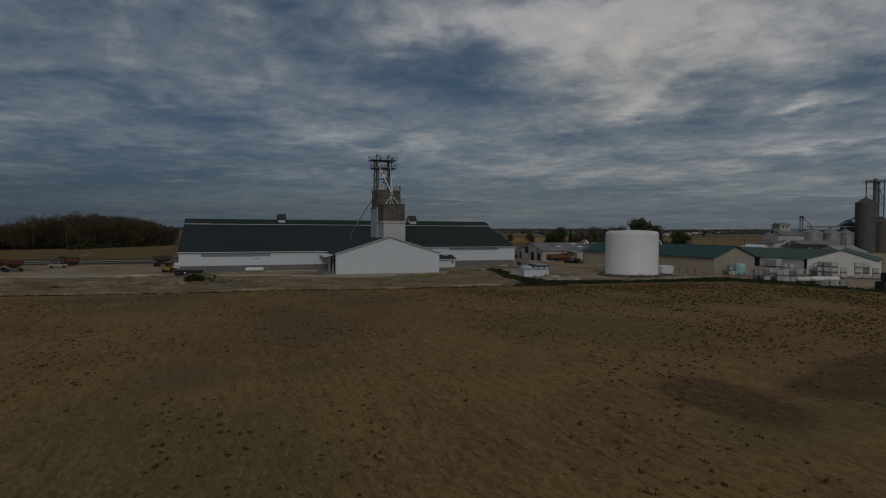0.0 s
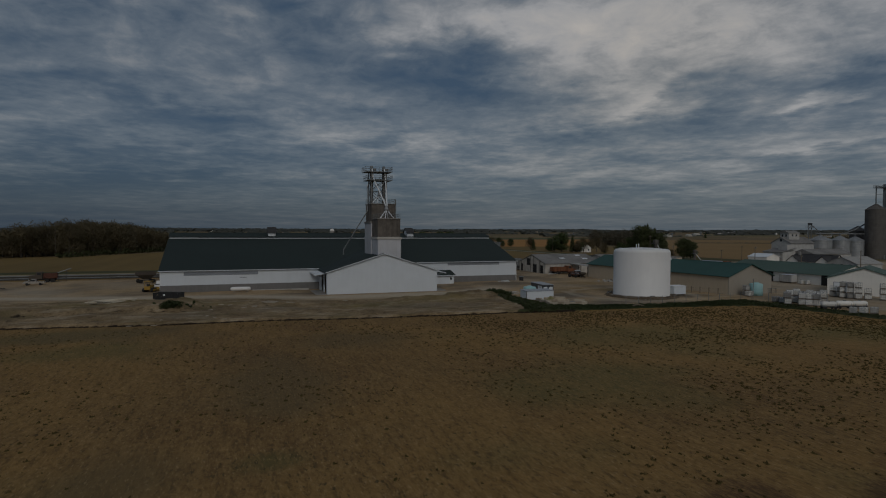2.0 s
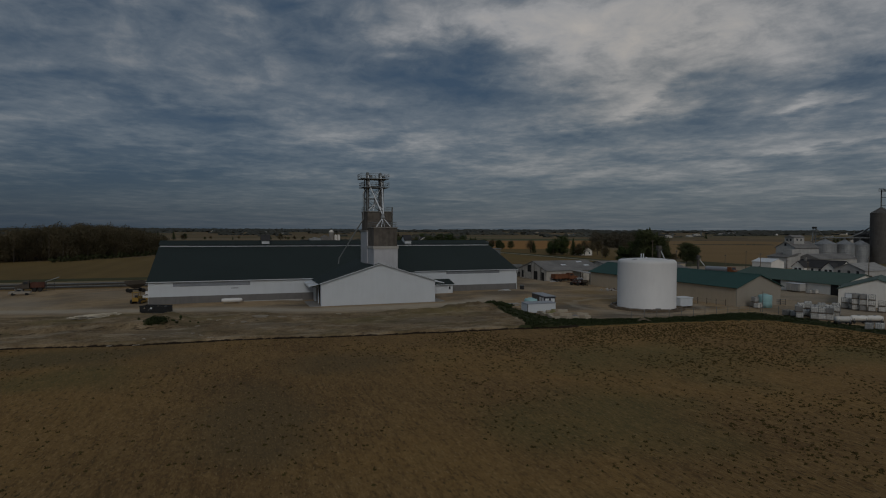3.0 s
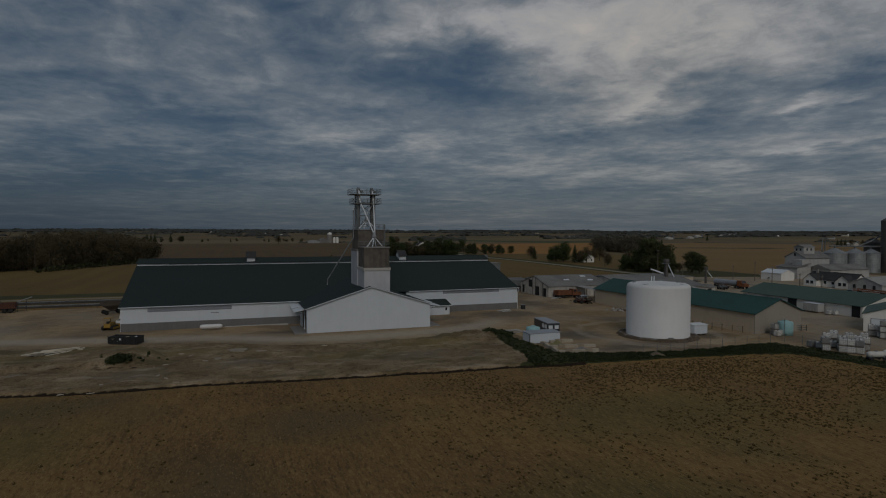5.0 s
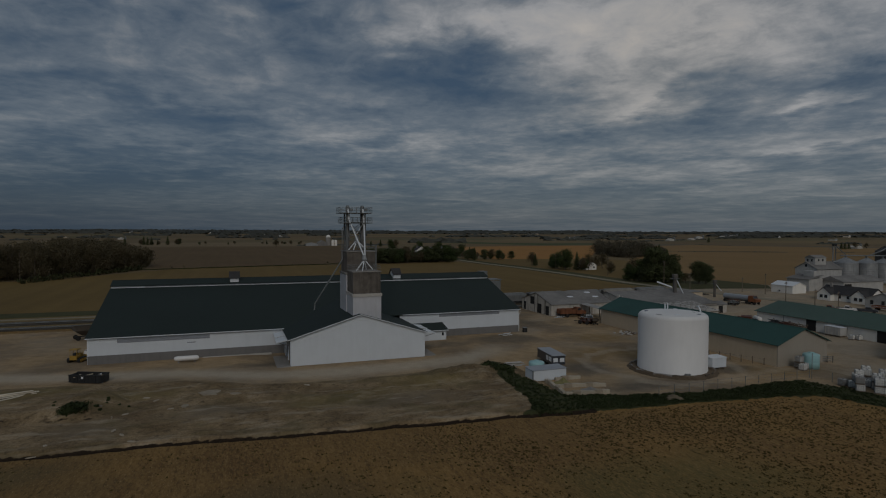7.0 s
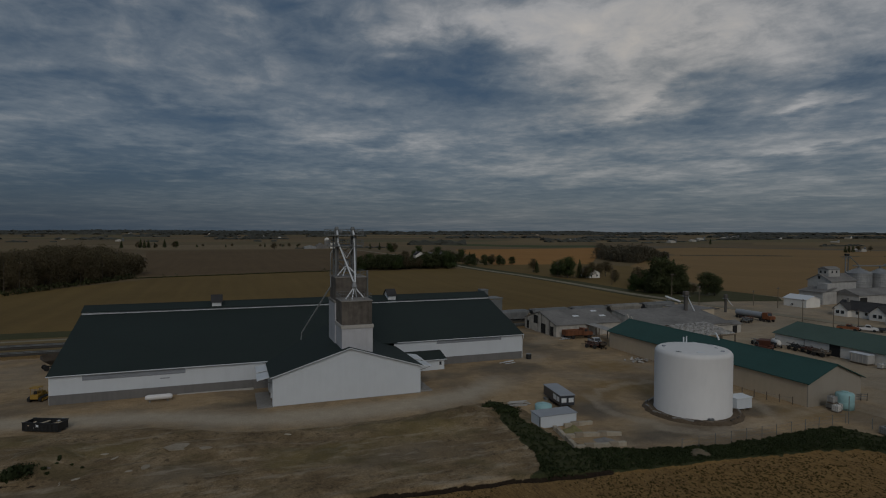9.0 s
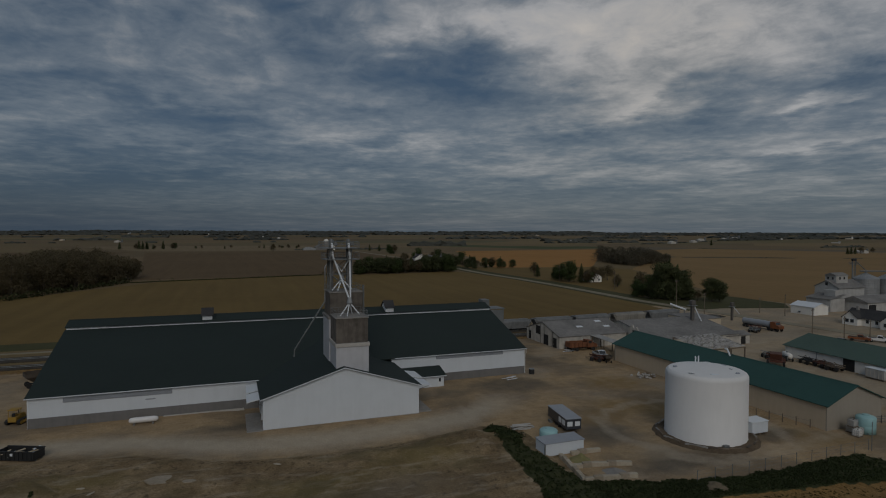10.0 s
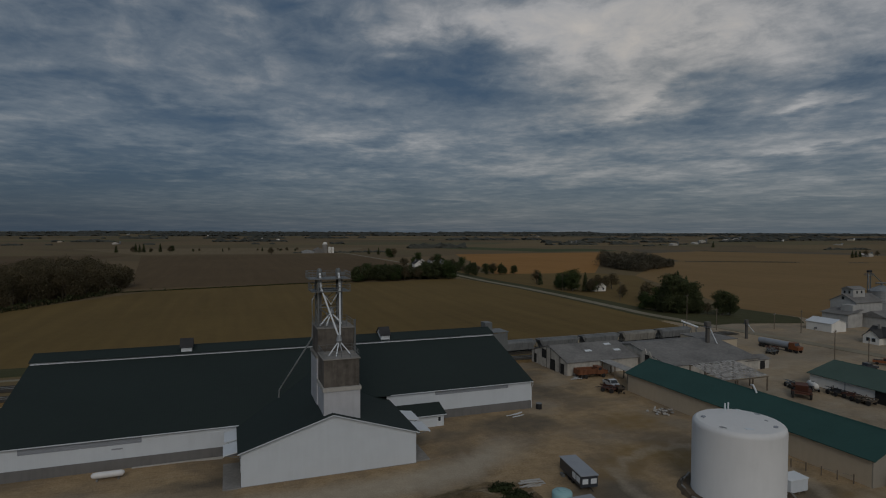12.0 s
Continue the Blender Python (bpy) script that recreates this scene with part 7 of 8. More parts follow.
# tanker lorry
lorry = thing("tanker_truck", (0, 0, 0), "orange truck with a long pale tank trailer", "truck")
part("chassis", box(-6.8, 6.2, -0.4, 0.4, 0.75, 1.0), BLACK_STEEL, lorry)
bm = tube([(-6.8, 0, 1.9), (-6.6, 0, 1.9), (-6.2, 0, 1.9), (2.2, 0, 1.9), (2.6, 0, 1.9), (2.8, 0, 1.9)], 0.95, 18)
part("tank", bm, LOUVRE, lorry, "pale tank body", True)
part("cab", prism([(3.3, 0.9), (6.3, 0.9), (6.3, 1.8), (5.2, 2.0), (4.9, 2.9), (3.3, 2.9)], "y", -1.15, 1.15), ORANGE, lorry, "orange cab")
part("windscreen", slab([(5.24, -1.0, 2.05), (5.24, 1.0, 2.05), (4.96, 0.95, 2.8), (4.96, -0.95, 2.8)], 0.03), GLASS, lorry)
for wx in (-6.0, -4.8, 2.6, 3.7, 5.6):
    for s in (-1, 1):
        wheel("wheel", wx, s * 0.98, 0.52, 0.52, 0.32, lorry)
lorry.matrix_basis = pose(155.2, 43.0, 0, 0, 0, -86)

# ---------------------------------------------------------------- railway wagons
def hopper_car(x, y, turn, paint, label):
    """A covered hopper: arched body with side posts, sloped ends, bays, running board and bogies."""
    t = thing("hopper_wagon", (0, 0, 0), label, "railway wagon", "grain train")
    prof = [(-1.45, 1.2), (1.45, 1.2), (1.5, 3.7), (1.2, 4.25), (0.6, 4.5), (-0.6, 4.5), (-1.2, 4.25), (-1.5, 3.7)]
    part("body", prism(prof, "x", -6.1, 6.1), paint, t)
    for s in (-1, 1):
        part("slope_end", prism([(s * 6.1, 2.1), (s * 7.0, 3.9), (s * 7.0, 4.3), (s * 6.1, 4.4)], "y", -1.35, 1.35), paint, t)
        part("end_frame", tube([(s * 7.0, -1.3, 1.1), (s * 7.0, -1.3, 4.1), (s * 7.0, 1.3, 4.1), (s * 7.0, 1.3, 1.1)], 0.06, 5), BLACK_STEEL, t)
    for k in range(9):
        for s in (-1, 1):
            part("side_post", box(-5.8 + k * 1.45 - 0.06, -5.8 + k * 1.45 + 0.06, s * 1.52 - 0.06, s * 1.52 + 0.06, 1.2, 3.7), paint, t)
    for k in range(3):
        part("discharge_bay", prism([(-1.3, 1.25), (1.3, 1.25), (0.4, 0.62), (-0.4, 0.62)], "x", -5.2 + 3.8 * k, -2.6 + 3.8 * k), BLACK_STEEL, t)
    part("running_board", box(-6.4, 6.4, -0.5, 0.5, 4.52, 4.62), GALV_DARK, t)
    part("underframe", box(-7.3, 7.3, -0.9, 0.9, 1.0, 1.2), BLACK_STEEL, t)
    for s in (-1, 1):
        bogie = part("bogie", box(s * 5.6 - 1.15, s * 5.6 + 1.15, -1.05, 1.05, 0.62, 0.92), BLACK_STEEL, t)
        for wx in (-0.85, 0.85):
            bm = tube([(s * 5.6 + wx, -0.85, 0.85), (s * 5.6 + wx, 0.85, 0.85)], 0.42, 14)
            part("wheelset", bm, GALV_DARK, bogie)
    t.matrix_basis = pose(x, y, 0.03, 0, 0, turn) @ Matrix.Diagonal((1, 1, 0.80, 1))
    return t


hc = hopper_car(91.6, 66.2, 1.5, HOPPER, "grey covered hopper wagon in the grain train")
copy_thing(hc, pose(106.8, 66.8, 0.03, 0, 0, 2.0))
hopper_car(122.0, 67.5, 2.5, HOPPER_WARM, "faded pale covered hopper wagon in the grain train")
copy_thing(hc, pose(137.2, 68.4, 0.03, 0, 0, 3))
copy_thing(hc, pose(76.4, 66.0, 0.03, 0, 0, 0.5))
copy_thing(hc, pose(61.2, 66.2, 0.03, 0, 0, -0.8))

# rail loading spout tower behind the barn's end
gantry = thing("rail_loader", (61, 50, 0), "grey steel rail loading tower behind the barn", "loading tower")
for x in (58.5, 64.5):
    for y in (46.5, 51.0):
        part("post", box(x - 0.15, x + 0.15, y - 0.15, y + 0.15, -0.1, 10.0), GALV_DARK, gantry)
for y in (46.5, 51.0):
    part("brace", tube([(58.5, y, 0.5), (64.5, y, 5.0)], 0.08, 5), GALV_DARK, gantry)
    part("brace", tube([(64.5, y, 5.0), (58.5, y, 9.8)], 0.08, 5), GALV_DARK, gantry)
part("deck", box(58.2, 64.9, 46.2, 51.4, 10.0, 10.2), GALV_DARK, gantry)
part("hood", box(58.6, 60.6, 46.8, 49.5, 10.2, 12.6, None, 0.05), GALV_DARK, gantry)
part("spout", tube([(63.0, 50.5, 10.0), (63.4, 58.0, 7.0), (63.4, 63.0, 5.2)], 0.28, 8), GALV_DARK, gantry)
part("side_panel", box(60.5, 64.6, 46.3, 46.42, 3.0, 9.8), GALV_DARK, gantry)

chute = thing("loading_chute", (146, 70, 0), "white slanting loading chute beside the wagons", "chute")
part("pipe", tube([(143.4, 71.2, 5.2), (147.2, 67.6, 3.4)], 0.30, 8), TRIM, chute, "white pipe")
for x, y, h in ((143.9, 70.7, 4.6), (146.8, 68.0, 3.3)):
    part("post", box(x - 0.12, x + 0.12, y - 0.12, y + 0.12, -0.1, h), GALV_DARK, chute)

# elevator leg and poles in the yard
def elevator_leg(x, y, h, label, s=1.0):
    t = thing("grain_conveyor", (x, y, 0), label, "grain conveyor")
    part("trunk", box(x - 0.45 * s, x + 0.45 * s, y - 0.35 * s, y + 0.35 * s, 0, h - 1.2), SILO, t)
    part("head", box(x - 0.8 * s, x + 0.8 * s, y - 0.6 * s, y + 0.6 * s, h - 1.2, h, None, 0.12), SILO, t)
    part("platform", box(x - 1.3 * s, x + 1.1 * s, y - 0.9 * s, y + 0.9 * s, h - 1.5, h - 1.38), GALV_DARK, t)
    part("spout", tube([(x + 0.6 * s, y, h - 1.5), (x + 2.8 * s, y - 1.4 * s, h * 0.35)], 0.16 * s, 7), TRIM, t, "pale slanting spout")
    return t


elevator_leg(121.5, 38.0, 11.0, "dark grain leg rising through the low barn")
elevator_leg(160.5, 60.0, 6.4, "dark short grain leg beside the yard", 0.8)


def power_pole(x, y, h, turn, label="wooden utility pole with a crossarm"):
    t = thing("utility_pole", (x, y, 0), label, "pole", "utility poles")
    part("pole", tube([(x, y, -0.3), (x, y, h)], 0.15, 8, None, 0.10), WOOD, t)
    c, s = math.cos(radians(turn)) * 1.2, math.sin(radians(turn)) * 1.2
    arm = part("crossarm", tube([(x - c, y - s, h - 0.6), (x + c, y + s, h - 0.6)], 0.07, 5), WOOD, t)
    for k in (-0.9, -0.3, 0.3, 0.9):
        part("insulator", tube([(x + c * k, y + s * k, h - 0.55), (x + c * k, y + s * k, h - 0.3)], 0.05, 6), GALV_DARK, arm)
    return t


for x, y, h in ((155.6, 26.7, 8.7), (158.3, 84.4, 12.4), (164.0, 76.0, 8.0), (186.2, 70.8, 6.0), (163.2, 22.6, 6.5), (168.0, 18.5, 6.0), (186.5, 160.0, 10.0), (187.0, 215.0, 10.0), (188.5, 62.0, 8.0), (176.5, 4.0, 8.0)):
    power_pole(x, y, h, 20)

# ---------------------------------------------------------------- the other elevator across the road
def grain_bin(x, y, r, wall, peak, label, mat=GALV, base=0.0):
    """A corrugated steel bin with roof ribs and a peak cap."""
    t = thing("grain_bin", (x, y, 0), label, "grain bin", "grain bins")
    prof = []
    n = max(8, int(wall / 1.1))
    for k in range(n):
        z = base + wall * k / n
        prof += [(r, z), (r + 0.05, z + wall / n * 0.5)]
    prof.append((r, base + wall))
    part("wall", lathe(x, y, prof, 40), mat, t)
    part("roof", lathe(x, y, [(r + 0.15, base + wall), (r * 0.14, peak - 0.3), (r * 0.14, peak)], 40), mat, t)
    for k in range(12):
        a = 2 * math.pi * k / 12
        part("roof_rib", tube([(x + (r + 0.1) * math.cos(a), y + (r + 0.1) * math.sin(a), base + wall + 0.06), (x + r * 0.15 * math.cos(a), y + r * 0.15 * math.sin(a), peak - 0.22)], 0.06, 4), mat, t)
    part("door", box(x - 0.5, x + 0.5, y - r - 0.12, y - r + 0.1, base + 0.3, base + 2.2), GALV_DARK, t)
    return t


grain_bin(270.5, 87.0, 5.3, 10.0, 12.5, "pale galvanised grain bin with a cone roof")
grain_bin(280.3, 83.5, 4.5, 9.9, 12.3, "pale galvanised grain bin with a cone roof")
grain_bin(288.0, 80.8, 3.9, 9.8, 12.0, "pale galvanised grain bin with a cone roof")
grain_bin(298.0, 77.3, 4.7, 26.0, 29.0, "tall dark stained silo with a cone roof", SILO)
grain_bin(310.5, 77.5, 5.0, 16.0, 19.0, "dark stained silo beside the tall one", SILO)
grain_bin(303.5, 90.0, 4.0, 15.0, 17.5, "dark stained silo beside the tall one", SILO)
head = thing("silo_tower", (303, 84, 0), "tall steel elevator frame above the silos", "elevator tower")
for x in (299.5, 306.5):
    for y in (82.0, 87.0):
        part("post", box(x - 0.2, x + 0.2, y - 0.2, y + 0.2, 0, 39.0), GALV_DARK, head)
for k in range(9):
    z0, z1 = 1 + k * 4.2, 5.2 + k * 4.2
    part("brace", tube([(299.5, 82.0, z0), (306.5, 82.0, z1)], 0.1, 5), GALV_DARK, head)
    part("beam", tube([(299.5, 82.0, z1), (306.5, 82.0, z1)], 0.12, 5), GALV_DARK, head)
    part("beam", tube([(299.5, 82.0, z1), (299.5, 87.0, z1)], 0.12, 5), GALV_DARK, head)
part("leg", box(301.8, 303.4, 83.5, 85.0, 0, 40.0), GALV, head)
part("leg", box(304.2, 305.4, 83.5, 85.0, 0, 38.0), GALV_DARK, head)
part("platform", box(298.5, 307.5, 81.0, 88.0, 38.0, 38.3), GALV_DARK, head)
railing(298.6, 307.4, 81.1, 87.9, 38.3, 1.1, GALV_DARK, head, 0.05, 2.0)
part("slant_spout", tube([(302.6, 83.2, 38.0), (298.0, 77.4, 29.2)], 0.3, 7), GALV, head)
part("conveyor", tube([(292, 86, 19.5), (286.5, 89.0, 15.5), (279.0, 90.0, 13.2)], 0.35, 6), GALV_DARK, head)
head.location += Vector((8.5, -3.2, 0))
walkway = thing("bin_catwalk", (280, 86, 0), "long steel catwalk over the grain bins", "catwalk")
part("deck", tube([(268.0, 88.0, 13.3), (290.0, 80.5, 13.2), (298.0, 80.0, 13.2)], 0.35, 6), GALV_DARK, walkway)
for x, y, z in ((270.5, 87.0, 12.5), (280.3, 83.7, 12.3), (288.0, 81.2, 12.0)):
    part("support", box(x - 0.3, x + 0.3, y - 0.3, y + 0.3, z - 0.6, 13.2), GALV_DARK, walkway)
mill_leg = thing("bucket_conveyor", (262, 92, 0), "dark twin grain leg above the white mill", "grain conveyor")
for dx_ in (-0.95, 0.95):
    part("trunk", box(262 + dx_ - 0.2, 262 + dx_ + 0.2, 91.85, 92.15, 0, 18.3), GALV_DARK, mill_leg)
for k in range(8):
    part("brace", tube([(261.2, 92, 1.5 + 2.1 * k), (262.8, 92, 3.0 + 2.1 * k)], 0.05, 5), GALV_DARK, mill_leg)
part("head", box(260.7, 263.3, 91.5, 92.5, 17.9, 18.9, None, 0.2), BLACK_STEEL, mill_leg)
part("platform", box(260.2, 263.8, 90.9, 93.1, 16.3, 16.4), GALV_DARK, mill_leg)
railing(260.2, 263.8, 90.9, 93.1, 16.4, 1.0, GALV_DARK, mill_leg, 0.04, 1.2)
part("spout", tube([(261.2, 92, 17.6), (244.0, 80.0, 11.6)], 0.13, 6), GALV_DARK, mill_leg)
part("spout", tube([(263.2, 92, 17.8), (268.5, 90.5, 13.2)], 0.2, 6), GALV_DARK, mill_leg)
mill_leg.location += Vector((5.0, -1.8, 0))

mill = thing("mill_house", (222, 73, 0), "tall old white grain mill with a cupola", "mill")
MX0, MX1, MY0, MY1 = 215.5, 230.5, 68.5, 78.5
part("front_wall", box(MX0, MX1, MY0, MY0 + 0.2, -0.2, 9.0), MILL_WHITE, mill)
part("rear_wall", box(MX0, MX1, MY1 - 0.2, MY1, -0.2, 9.0), MILL_WHITE, mill)
for a, b in ((MX0, MX0 + 0.2), (MX1 - 0.2, MX1)):
    part("gable_wall", prism([(MY0 + 0.2, -0.2), (MY1 - 0.2, -0.2), (MY1 - 0.2, 9.0), (73.5, 11.6), (MY0 + 0.2, 9.0)], "x", a, b), MILL_WHITE, mill)
part("roof", slab([(MX0 - 0.4, MY0 - 0.5, 8.85), (MX1 + 0.4, MY0 - 0.5, 8.85), (MX1 + 0.4, 73.5, 11.75), (MX0 - 0.4, 73.5, 11.75)], 0.15), ROOF_GREY, mill)
part("roof", slab([(MX0 - 0.4, MY1 + 0.5, 8.85), (MX0 - 0.4, 73.5, 11.753), (MX1 + 0.4, 73.5, 11.753), (MX1 + 0.4, MY1 + 0.5, 8.85)], 0.15), ROOF_GREY, mill)
cu = part("cupola", box(217.8, 224.5, 71.2, 75.8, 10.5, 13.6), MILL_WHITE, mill)
part("cupola_roof", prism([(70.9, 13.55), (73.5, 14.7), (76.1, 13.55)], "x", 217.4, 224.9), ROOF_GREY, cu)
for y in (72.3, 74.2):
    part("window", box(217.72, 217.82, y, y + 0.7, 11.9, 12.9), GLASS, cu)
for x in (219.5, 222.0):
    part("window", box(x, x + 0.8, 71.12, 71.22, 12.0, 13.0), GLASS, cu)
part("window", box(MX0 - 0.06, MX0 + 0.03, 73.0, 74.0, 9.6, 10.8), GLASS, mill)
part("low_wing", box(207.5, MX0, 66.0, 76.0, -0.2, 5.0), MILL_WHITE, mill)
part("low_wing_roof", slab([(207.0, 65.5, 5.0), (MX0, 65.5, 6.6), (MX0, 76.5, 6.6), (207.0, 76.5, 5.0)], 0.15), ROOF_GREY, mill)
part("high_wing", box(211.5, MX0, 67.0, 71.5, 5.0, 8.2), MILL_WHITE, mill)
part("loading_shed", box(216.0, 240.0, 57.5, 68.5, -0.2, 4.2), MILL_WHITE, mill)
part("loading_roof", prism([(57.0, 4.2), (63.0, 6.4), (68.5, 4.2)], "x", 215.6, 240.4), ROOF_GREY, mill)
part("dark_doorway", box(216.5, 220.5, 57.38, 57.52, 0, 3.4), DARK, mill, "dark open doorway")

mill.location += Vector((7.0, -2.6, 0))
small = gable_shed("elevator_shed", 199.0, 206.5, 58.5, 68.0, 3.2, 4.5, HOUSE_WHITE, HOUSE_WHITE, TRIM, "small white shed with a white roof", "y", 0.3)

# farmhouses
def house(x0, x1, y0, y1, eave, ridge, roof, label, along="y", wing=False):
    t = gable_shed("farmhouse", x0, x1, y0, y1, eave, ridge, HOUSE_WHITE, HOUSE_WHITE, roof, label, along, 0.4)
    t["category"] = "house"
    n = max(2, int((y1 - y0) / 2.6))
    for k in range(n):
        y = y0 + (k + 0.5) * (y1 - y0) / n
        w = part("window", box(x0 - 0.04, x0 + 0.03, y - 0.55, y + 0.55, 0.9, 2.2), TRIM, t)
        part("pane", box(x0 - 0.06, x0 - 0.035, y - 0.45, y + 0.45, 1.0, 2.1), GLASS, w)
    for k in range(2):
        x = x0 + (k + 0.5) * (x1 - x0) / 2
        w = part("window", box(x - 0.6, x + 0.6, y0 - 0.04, y0 + 0.03, 0.9, 2.2), TRIM, t)
        part("pane", box(x - 0.5, x + 0.5, y0 - 0.06, y0 - 0.035, 1.0, 2.1), GLASS, w)
    part("chimney", box(x0 + 2.0, x0 + 2.7, y1 - 3.0, y1 - 2.3, eave, ridge + 0.9), CONCRETE, t)
    return t


farmhouse = house(192.6, 200.0, 25.0, 42.6, 2.7, 5.2, ROOF_BLACK, "white farmhouse with a black shingle roof")
for y0 in (37.2, 25.0):
    wing = gable_shed("house_wing", 190.6, 196.3, y0, y0 + 5.0, 2.6, 4.7, HOUSE_WHITE, HOUSE_WHITE, ROOF_BLACK, "small white gabled wing of the farmhouse", "x", 0.3)
    for y in (y0 + 1.0, y0 + 2.7):
        w = part("window", box(190.54, 190.63, y, y + 1.3, 0.8, 2.1), TRIM, wing)
        part("pane", box(190.50, 190.55, y + 0.1, y + 1.2, 0.9, 2.0), GLASS, w)
pale_shed = gable_shed("pale_shed", 184.0, 197.0, 10.0, 21.0, 3.0, 5.2, MILL_WHITE, MILL_WHITE, PALE_ROOF, "cream shed with a pale roof and dark windows", "x", 0.3)
for y in (12.0, 15.0, 18.4):
    part("window", box(183.93, 184.0, y, y + 0.9, 1.3, 2.6), GLASS, pale_shed, "dark window")
bale_wagon = thing("flat_wagon", (180.2, 11.0, 0), "long rusty red flat wagon beside the cream shed", "wagon")
part("deck", box(179.2, 181.2, 6.0, 16.0, 0.85, 1.05), ORANGE, bale_wagon)
for x0, x1 in ((179.2, 179.28), (181.12, 181.2)):
    part("side_board", box(x0, x1, 6.0, 16.0, 1.05, 1.55), ORANGE, bale_wagon)
part("stripe", box(179.185, 179.2, 6.1, 15.9, 1.2, 1.3), TRIM, bale_wagon, "white stripe")
for y in (7.4, 14.6):
    for x in (179.6, 180.8):
        bm = lathe(0, 0, [(0.15, -0.12), (0.42, -0.12), (0.42, 0.12), (0.15, 0.12)], 14)
        bmesh.ops.rotate(bm, verts=bm.verts, matrix=Matrix.Rotation(math.pi / 2, 3, "Y"))
        bmesh.ops.translate(bm, verts=bm.verts, vec=(x, y, 0.42))
        part("wheel", bm, TYRE, bale_wagon)
    part("axle", box(179.5, 180.9, y - 0.08, y + 0.08, 0.4, 0.86), BLACK_STEEL, bale_wagon)
house(203.0, 211.0, 205.0, 215.0, 3.2, 6.0, ROOF_GREY, "pale farmhouse among green trees")
house(150.0, 159.0, 392.0, 401.0, 7.6, 10.6, ROOF_BLACK, "tall white farmhouse behind the grove")
house(164.0, 170.0, 396.0, 406.0, 6.8, 9.6, ROOF_GREY, "white farmhouse behind the grove")
house(174.0, 181.0, 392.0, 400.0, 7.0, 10.0, ROOF_GREY, "white farmhouse behind the grove")
house(188.0, 196.0, 500.0, 508.0, 3.6, 6.5, ROOF_GREY, "pale farmhouse in the grove")
house(203.0, 210.0, 498.0, 506.0, 3.5, 6.5, ROOF_BLACK, "white farmhouse in the grove")
house(213.0, 220.0, 510.0, 518.0, 3.5, 6.5, ROOF_BLACK, "white farmhouse beside the far road")

# far farmsteads: sheds and silos that show as pale specks
fr = random.Random(17)
for k in range(22):
    az, d = fr.uniform(-0.62, 0.85), fr.uniform(1700, 3900)
    x, y = math.sin(az + YAW * 0.6) * d, math.cos(az + YAW * 0.6) * d
    z, s = far_rise(x, y), fr.uniform(0.45, 0.8)
    t = thing("farmstead", (x, y, z), "pale far farm shed on the plain", "farm building", "far farms")
    part("shed", prism([(x - 7 * s, z - 0.5), (x + 7 * s, z - 0.5), (x + 7 * s, z + 4 * s), (x, z + 6.5 * s), (x - 7 * s, z + 4 * s)], "y", y, y + 22), fr.choice((HOUSE_WHITE, GALV, OLD_WHITE, TAN_WALL, ROOF_GREY)), t)
    if k % 2:
        part("silo", lathe(x + 12 * s, y + 5, [(2.6, z - 0.5), (2.6, z + 11 * s), (0, z + 13 * s)], 12), GALV if k % 4 == 1 else HOUSE_WHITE, t)
for k, (x, y, s) in enumerate(((-260, 1500, 0.8), (905, 1300, 1.0), (1084, 1102, 1.0), (1395, 1320, 1.2), (1683, 1455, 1.4), (1620, 1440, 1.1), (903, 500, 0.7), (1240, 1190, 0.9))):
    t = thing("farmstead", (x, y, far_rise(x, y)), "white far farmstead with a silo", "farm building", "far farms")
    z = far_rise(x, y)
    part("shed", prism([(x - 8 * s, z - 0.5), (x + 8 * s, z - 0.5), (x + 8 * s, z + 4 * s), (x, z + 7 * s), (x - 8 * s, z + 4 * s)], "y", y, y + 14), OLD_WHITE, t)
    part("silo", lathe(x + 13 * s, y + 5, [(2.4 * s, z - 0.5), (2.4 * s, z + 9 * s), (0, z + 11 * s)], 12), GALV_DARK, t)

# dairy farm on the far side of the tilled field
dairy = thing("dairy_farm", (145, 858, 0), "grey barn with a domed silo and white tanks", "farm building", "far farms")
part("silo", lathe(146, 862, [(4.0, -0.3), (4.0, 13.5)], 20), CONCRETE, dairy, "grey concrete silo")
part("silo_dome", lathe(146, 862, [(4.1, 13.5), (3.7, 15.6), (2.4, 17.2), (0, 18.0)], 20), HOUSE_WHITE, dairy, "pale silo dome", True)
part("barn", prism([(128, -0.3), (142, -0.3), (142, 5.0), (135, 9.0), (128, 5.0)], "y", 850, 872), ROOF_GREY, dairy)
part("long_shed", prism([(108, -0.3), (127, -0.3), (127, 3.4), (117.5, 5.4), (108, 3.4)], "y", 848, 858), GALV, dairy)
for x in (152.5, 157.5):
    part("white_tank", lathe(x, 856, [(2.2, -0.3), (2.2, 9.0), (0, 10.0)], 14), HOUSE_WHITE, dairy, "white upright tank")

# ---------------------------------------------------------------- low growth and clods
def shrubs(name, spots, size, mat, label, seed, per=40, tall=0.42):
    r = np.random.default_rng(seed)
    chunks = [leaf_cards(r, (x, y, ground_height(x, y) + s * 0.25), (s, s, s * tall), per, size, 0.2, 0.15) for x, y, s in spots]
    return tagged(new(name, cloud_mesh(name, chunks, mat)), label, "shrub", "", "stuff")


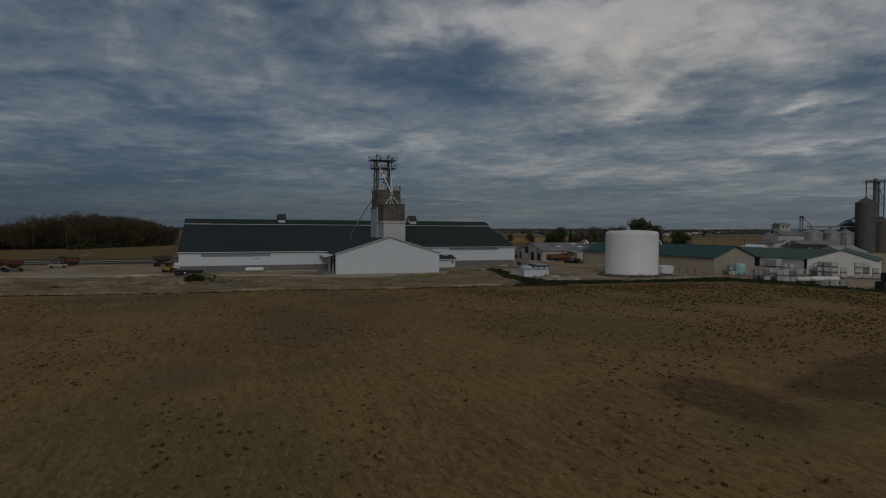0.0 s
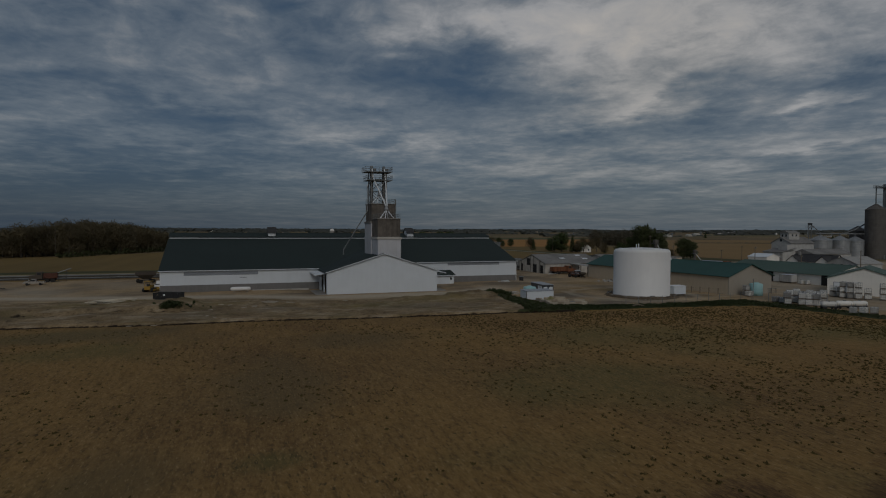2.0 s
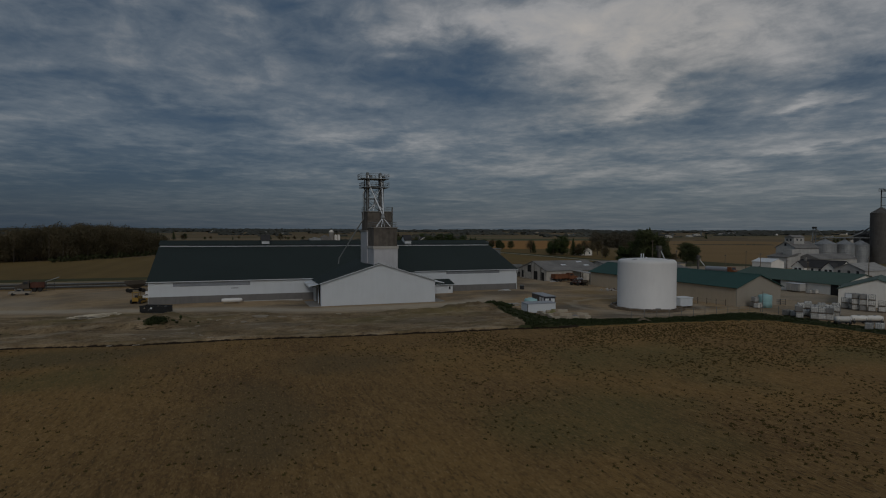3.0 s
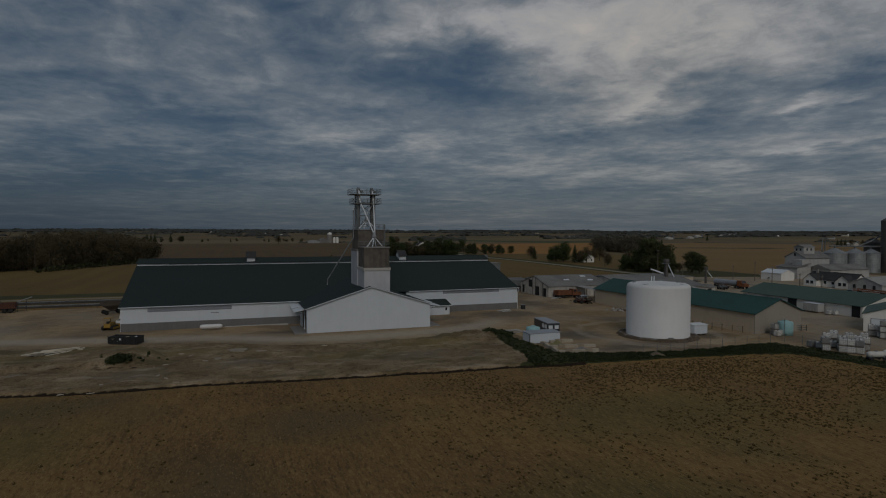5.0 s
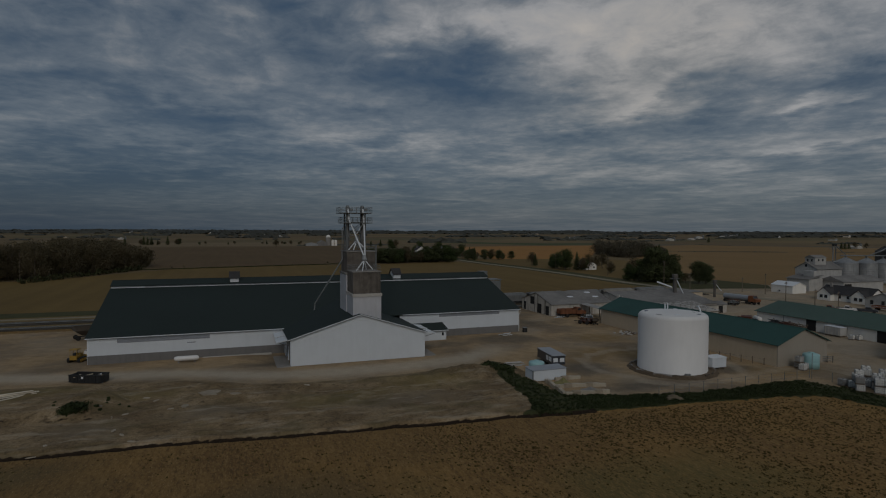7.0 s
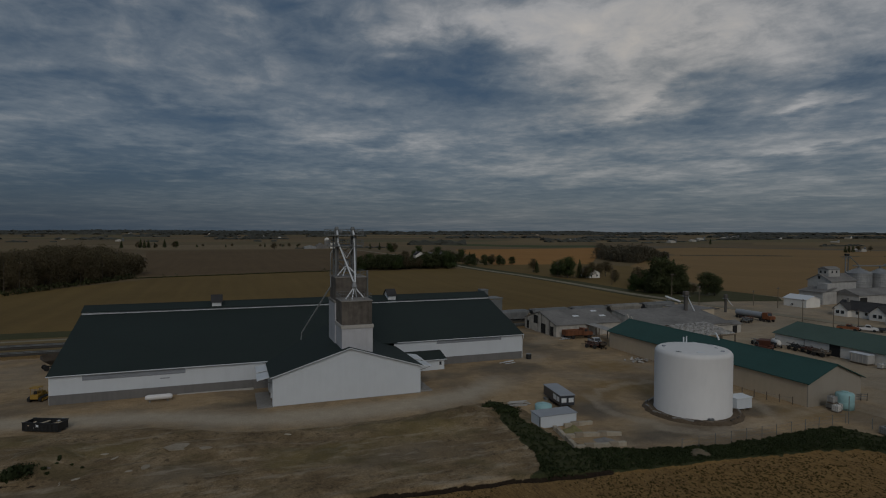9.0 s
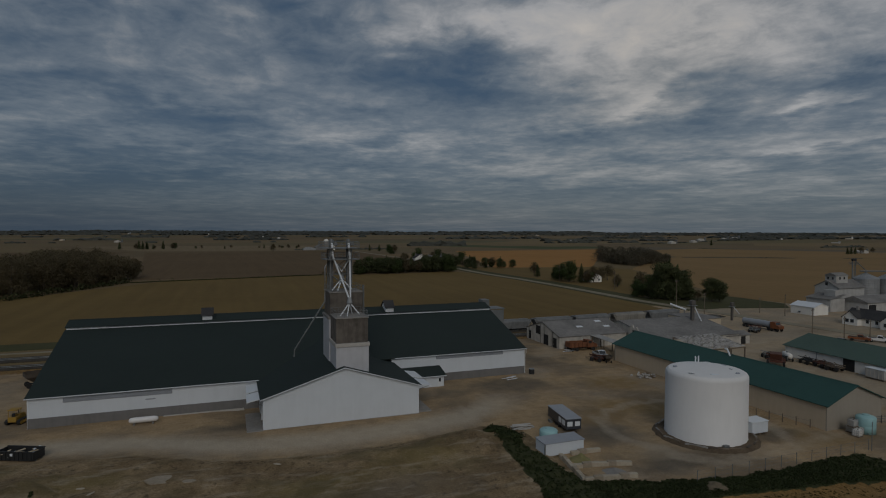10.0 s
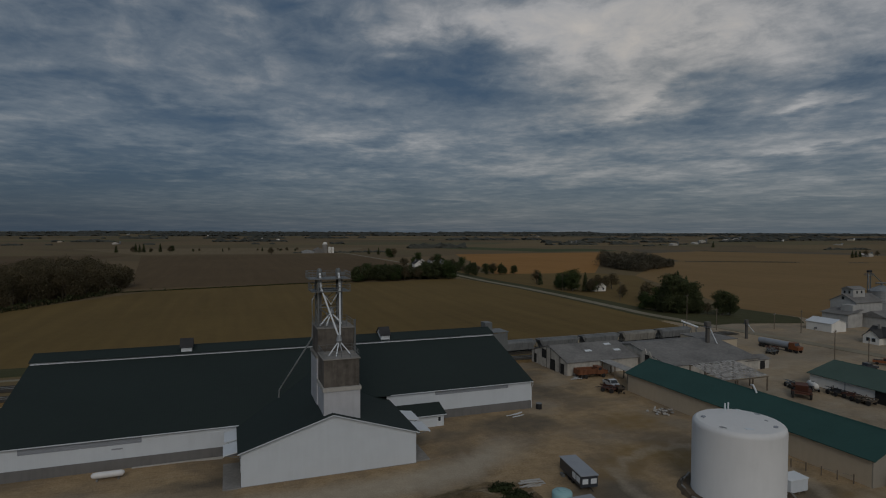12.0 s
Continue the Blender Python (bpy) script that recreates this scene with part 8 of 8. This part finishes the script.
gr = random.Random(23)
shrubs("heap_shrub", [(-29.2 + gr.uniform(-1.3, 1.2), -20.4 + gr.uniform(-1.0, 1.0), gr.uniform(0.4, 0.8)) for _ in range(22)] + [(-28.0 + gr.gauss(0, 2.2), -17.8 + gr.gauss(0, 1.3), gr.uniform(0.12, 0.24)) for _ in range(10)], 0.11, BANK, "dark low bush on the dirt heap", 41, 150, 0.8)
bank = []
while len(bank) < 4600:
    x = gr.uniform(28, 82)
    e, s_ = field_edge(x), strip_edge(x)
    if s_ > e + 0.6:
        bank.append((x, gr.uniform(e + 0.2, s_ - 0.1), gr.uniform(0.12, 0.30)))
shrubs("bank_growth", bank, 0.085, BANK, "dark scrubby growth along the bank", 42, 20)
shrubs("bank_bush", [(gr.uniform(31.5, 35), gr.uniform(-20, -13.5), gr.uniform(0.7, 1.2)) for _ in range(16)], 0.13, BANK, "dark bushes at the end of the bank", 43, 260)


def field_tufts(n, seed):
    """Dark weed tufts and residue clumps strewn over the bare field: a clod with a few short blades."""
    r = np.random.default_rng(seed)
    vs, fs, made = [], [], 0
    while made < n:
        x, y = r.uniform(-75, 110), -30 - 92 * r.random() ** 1.05
        if y > field_edge(x) - 0.6:
            continue
        side = 0.12 + 0.88 * (0.5 + 0.5 * math.tanh((x + y * 0.15 - 8) / 12))
        if r.random() > side or r.random() > 0.16 + 1.2 * (noise.noise((x * 0.10, y * 0.07, 6.0)) + 0.25):
            continue
        made += 1
        z, s = ground_height(x, y), 0.045 + 0.18 * r.random() ** 1.9
        base = len(vs)
        for k in range(5):
            a = 1.2566 * k + r.random()
            vs.append((x + math.cos(a) * s * r.uniform(0.5, 1.2), y + math.sin(a) * s * r.uniform(0.7, 1.5), z - 0.03))
        vs.append((x + r.normal() * s * 0.2, y + r.normal() * s * 0.2, z + s * r.uniform(0.2, 0.6)))
        fs += [(base + k, base + (k + 1) % 5, base + 5) for k in range(5)]
        for k in range(5 if s > 0.09 else 2):
            a, h = r.random() * 6.283, s * r.uniform(0.35, 0.8)
            bx, by = x + r.normal() * s * 0.4, y + r.normal() * s * 0.4
            ca, sa, w = math.cos(a), math.sin(a), s * 0.35
            base = len(vs)
            vs += [(bx - sa * w, by + ca * w, z - 0.02), (bx + sa * w, by - ca * w, z - 0.02), (bx + ca * h * 0.6, by + sa * h * 0.6, z + h)]
            fs.append((base, base + 1, base + 2))
    me = bpy.data.meshes.new("field_weeds")
    me.from_pydata(vs, [], fs)
    m = Nodes("weed_tuft", 1.0, 0, 0.0)
    m.color(m.ramp(m.math("ADD", m.math("MULTIPLY", m.noise(0.5, 3), 0.7), m.math("MULTIPLY", m.island, 0.4)), [(0.3, (0.058, 0.042, 0.018)), (0.6, (0.084, 0.066, 0.026)), (0.9, (0.130, 0.088, 0.038))]))
    me.materials.append(m.mat)
    return tagged(new("field_weeds", me), "dark weed tufts and clods strewn over the bare field", "weeds", "", "stuff")


field_tufts(34000, 51)
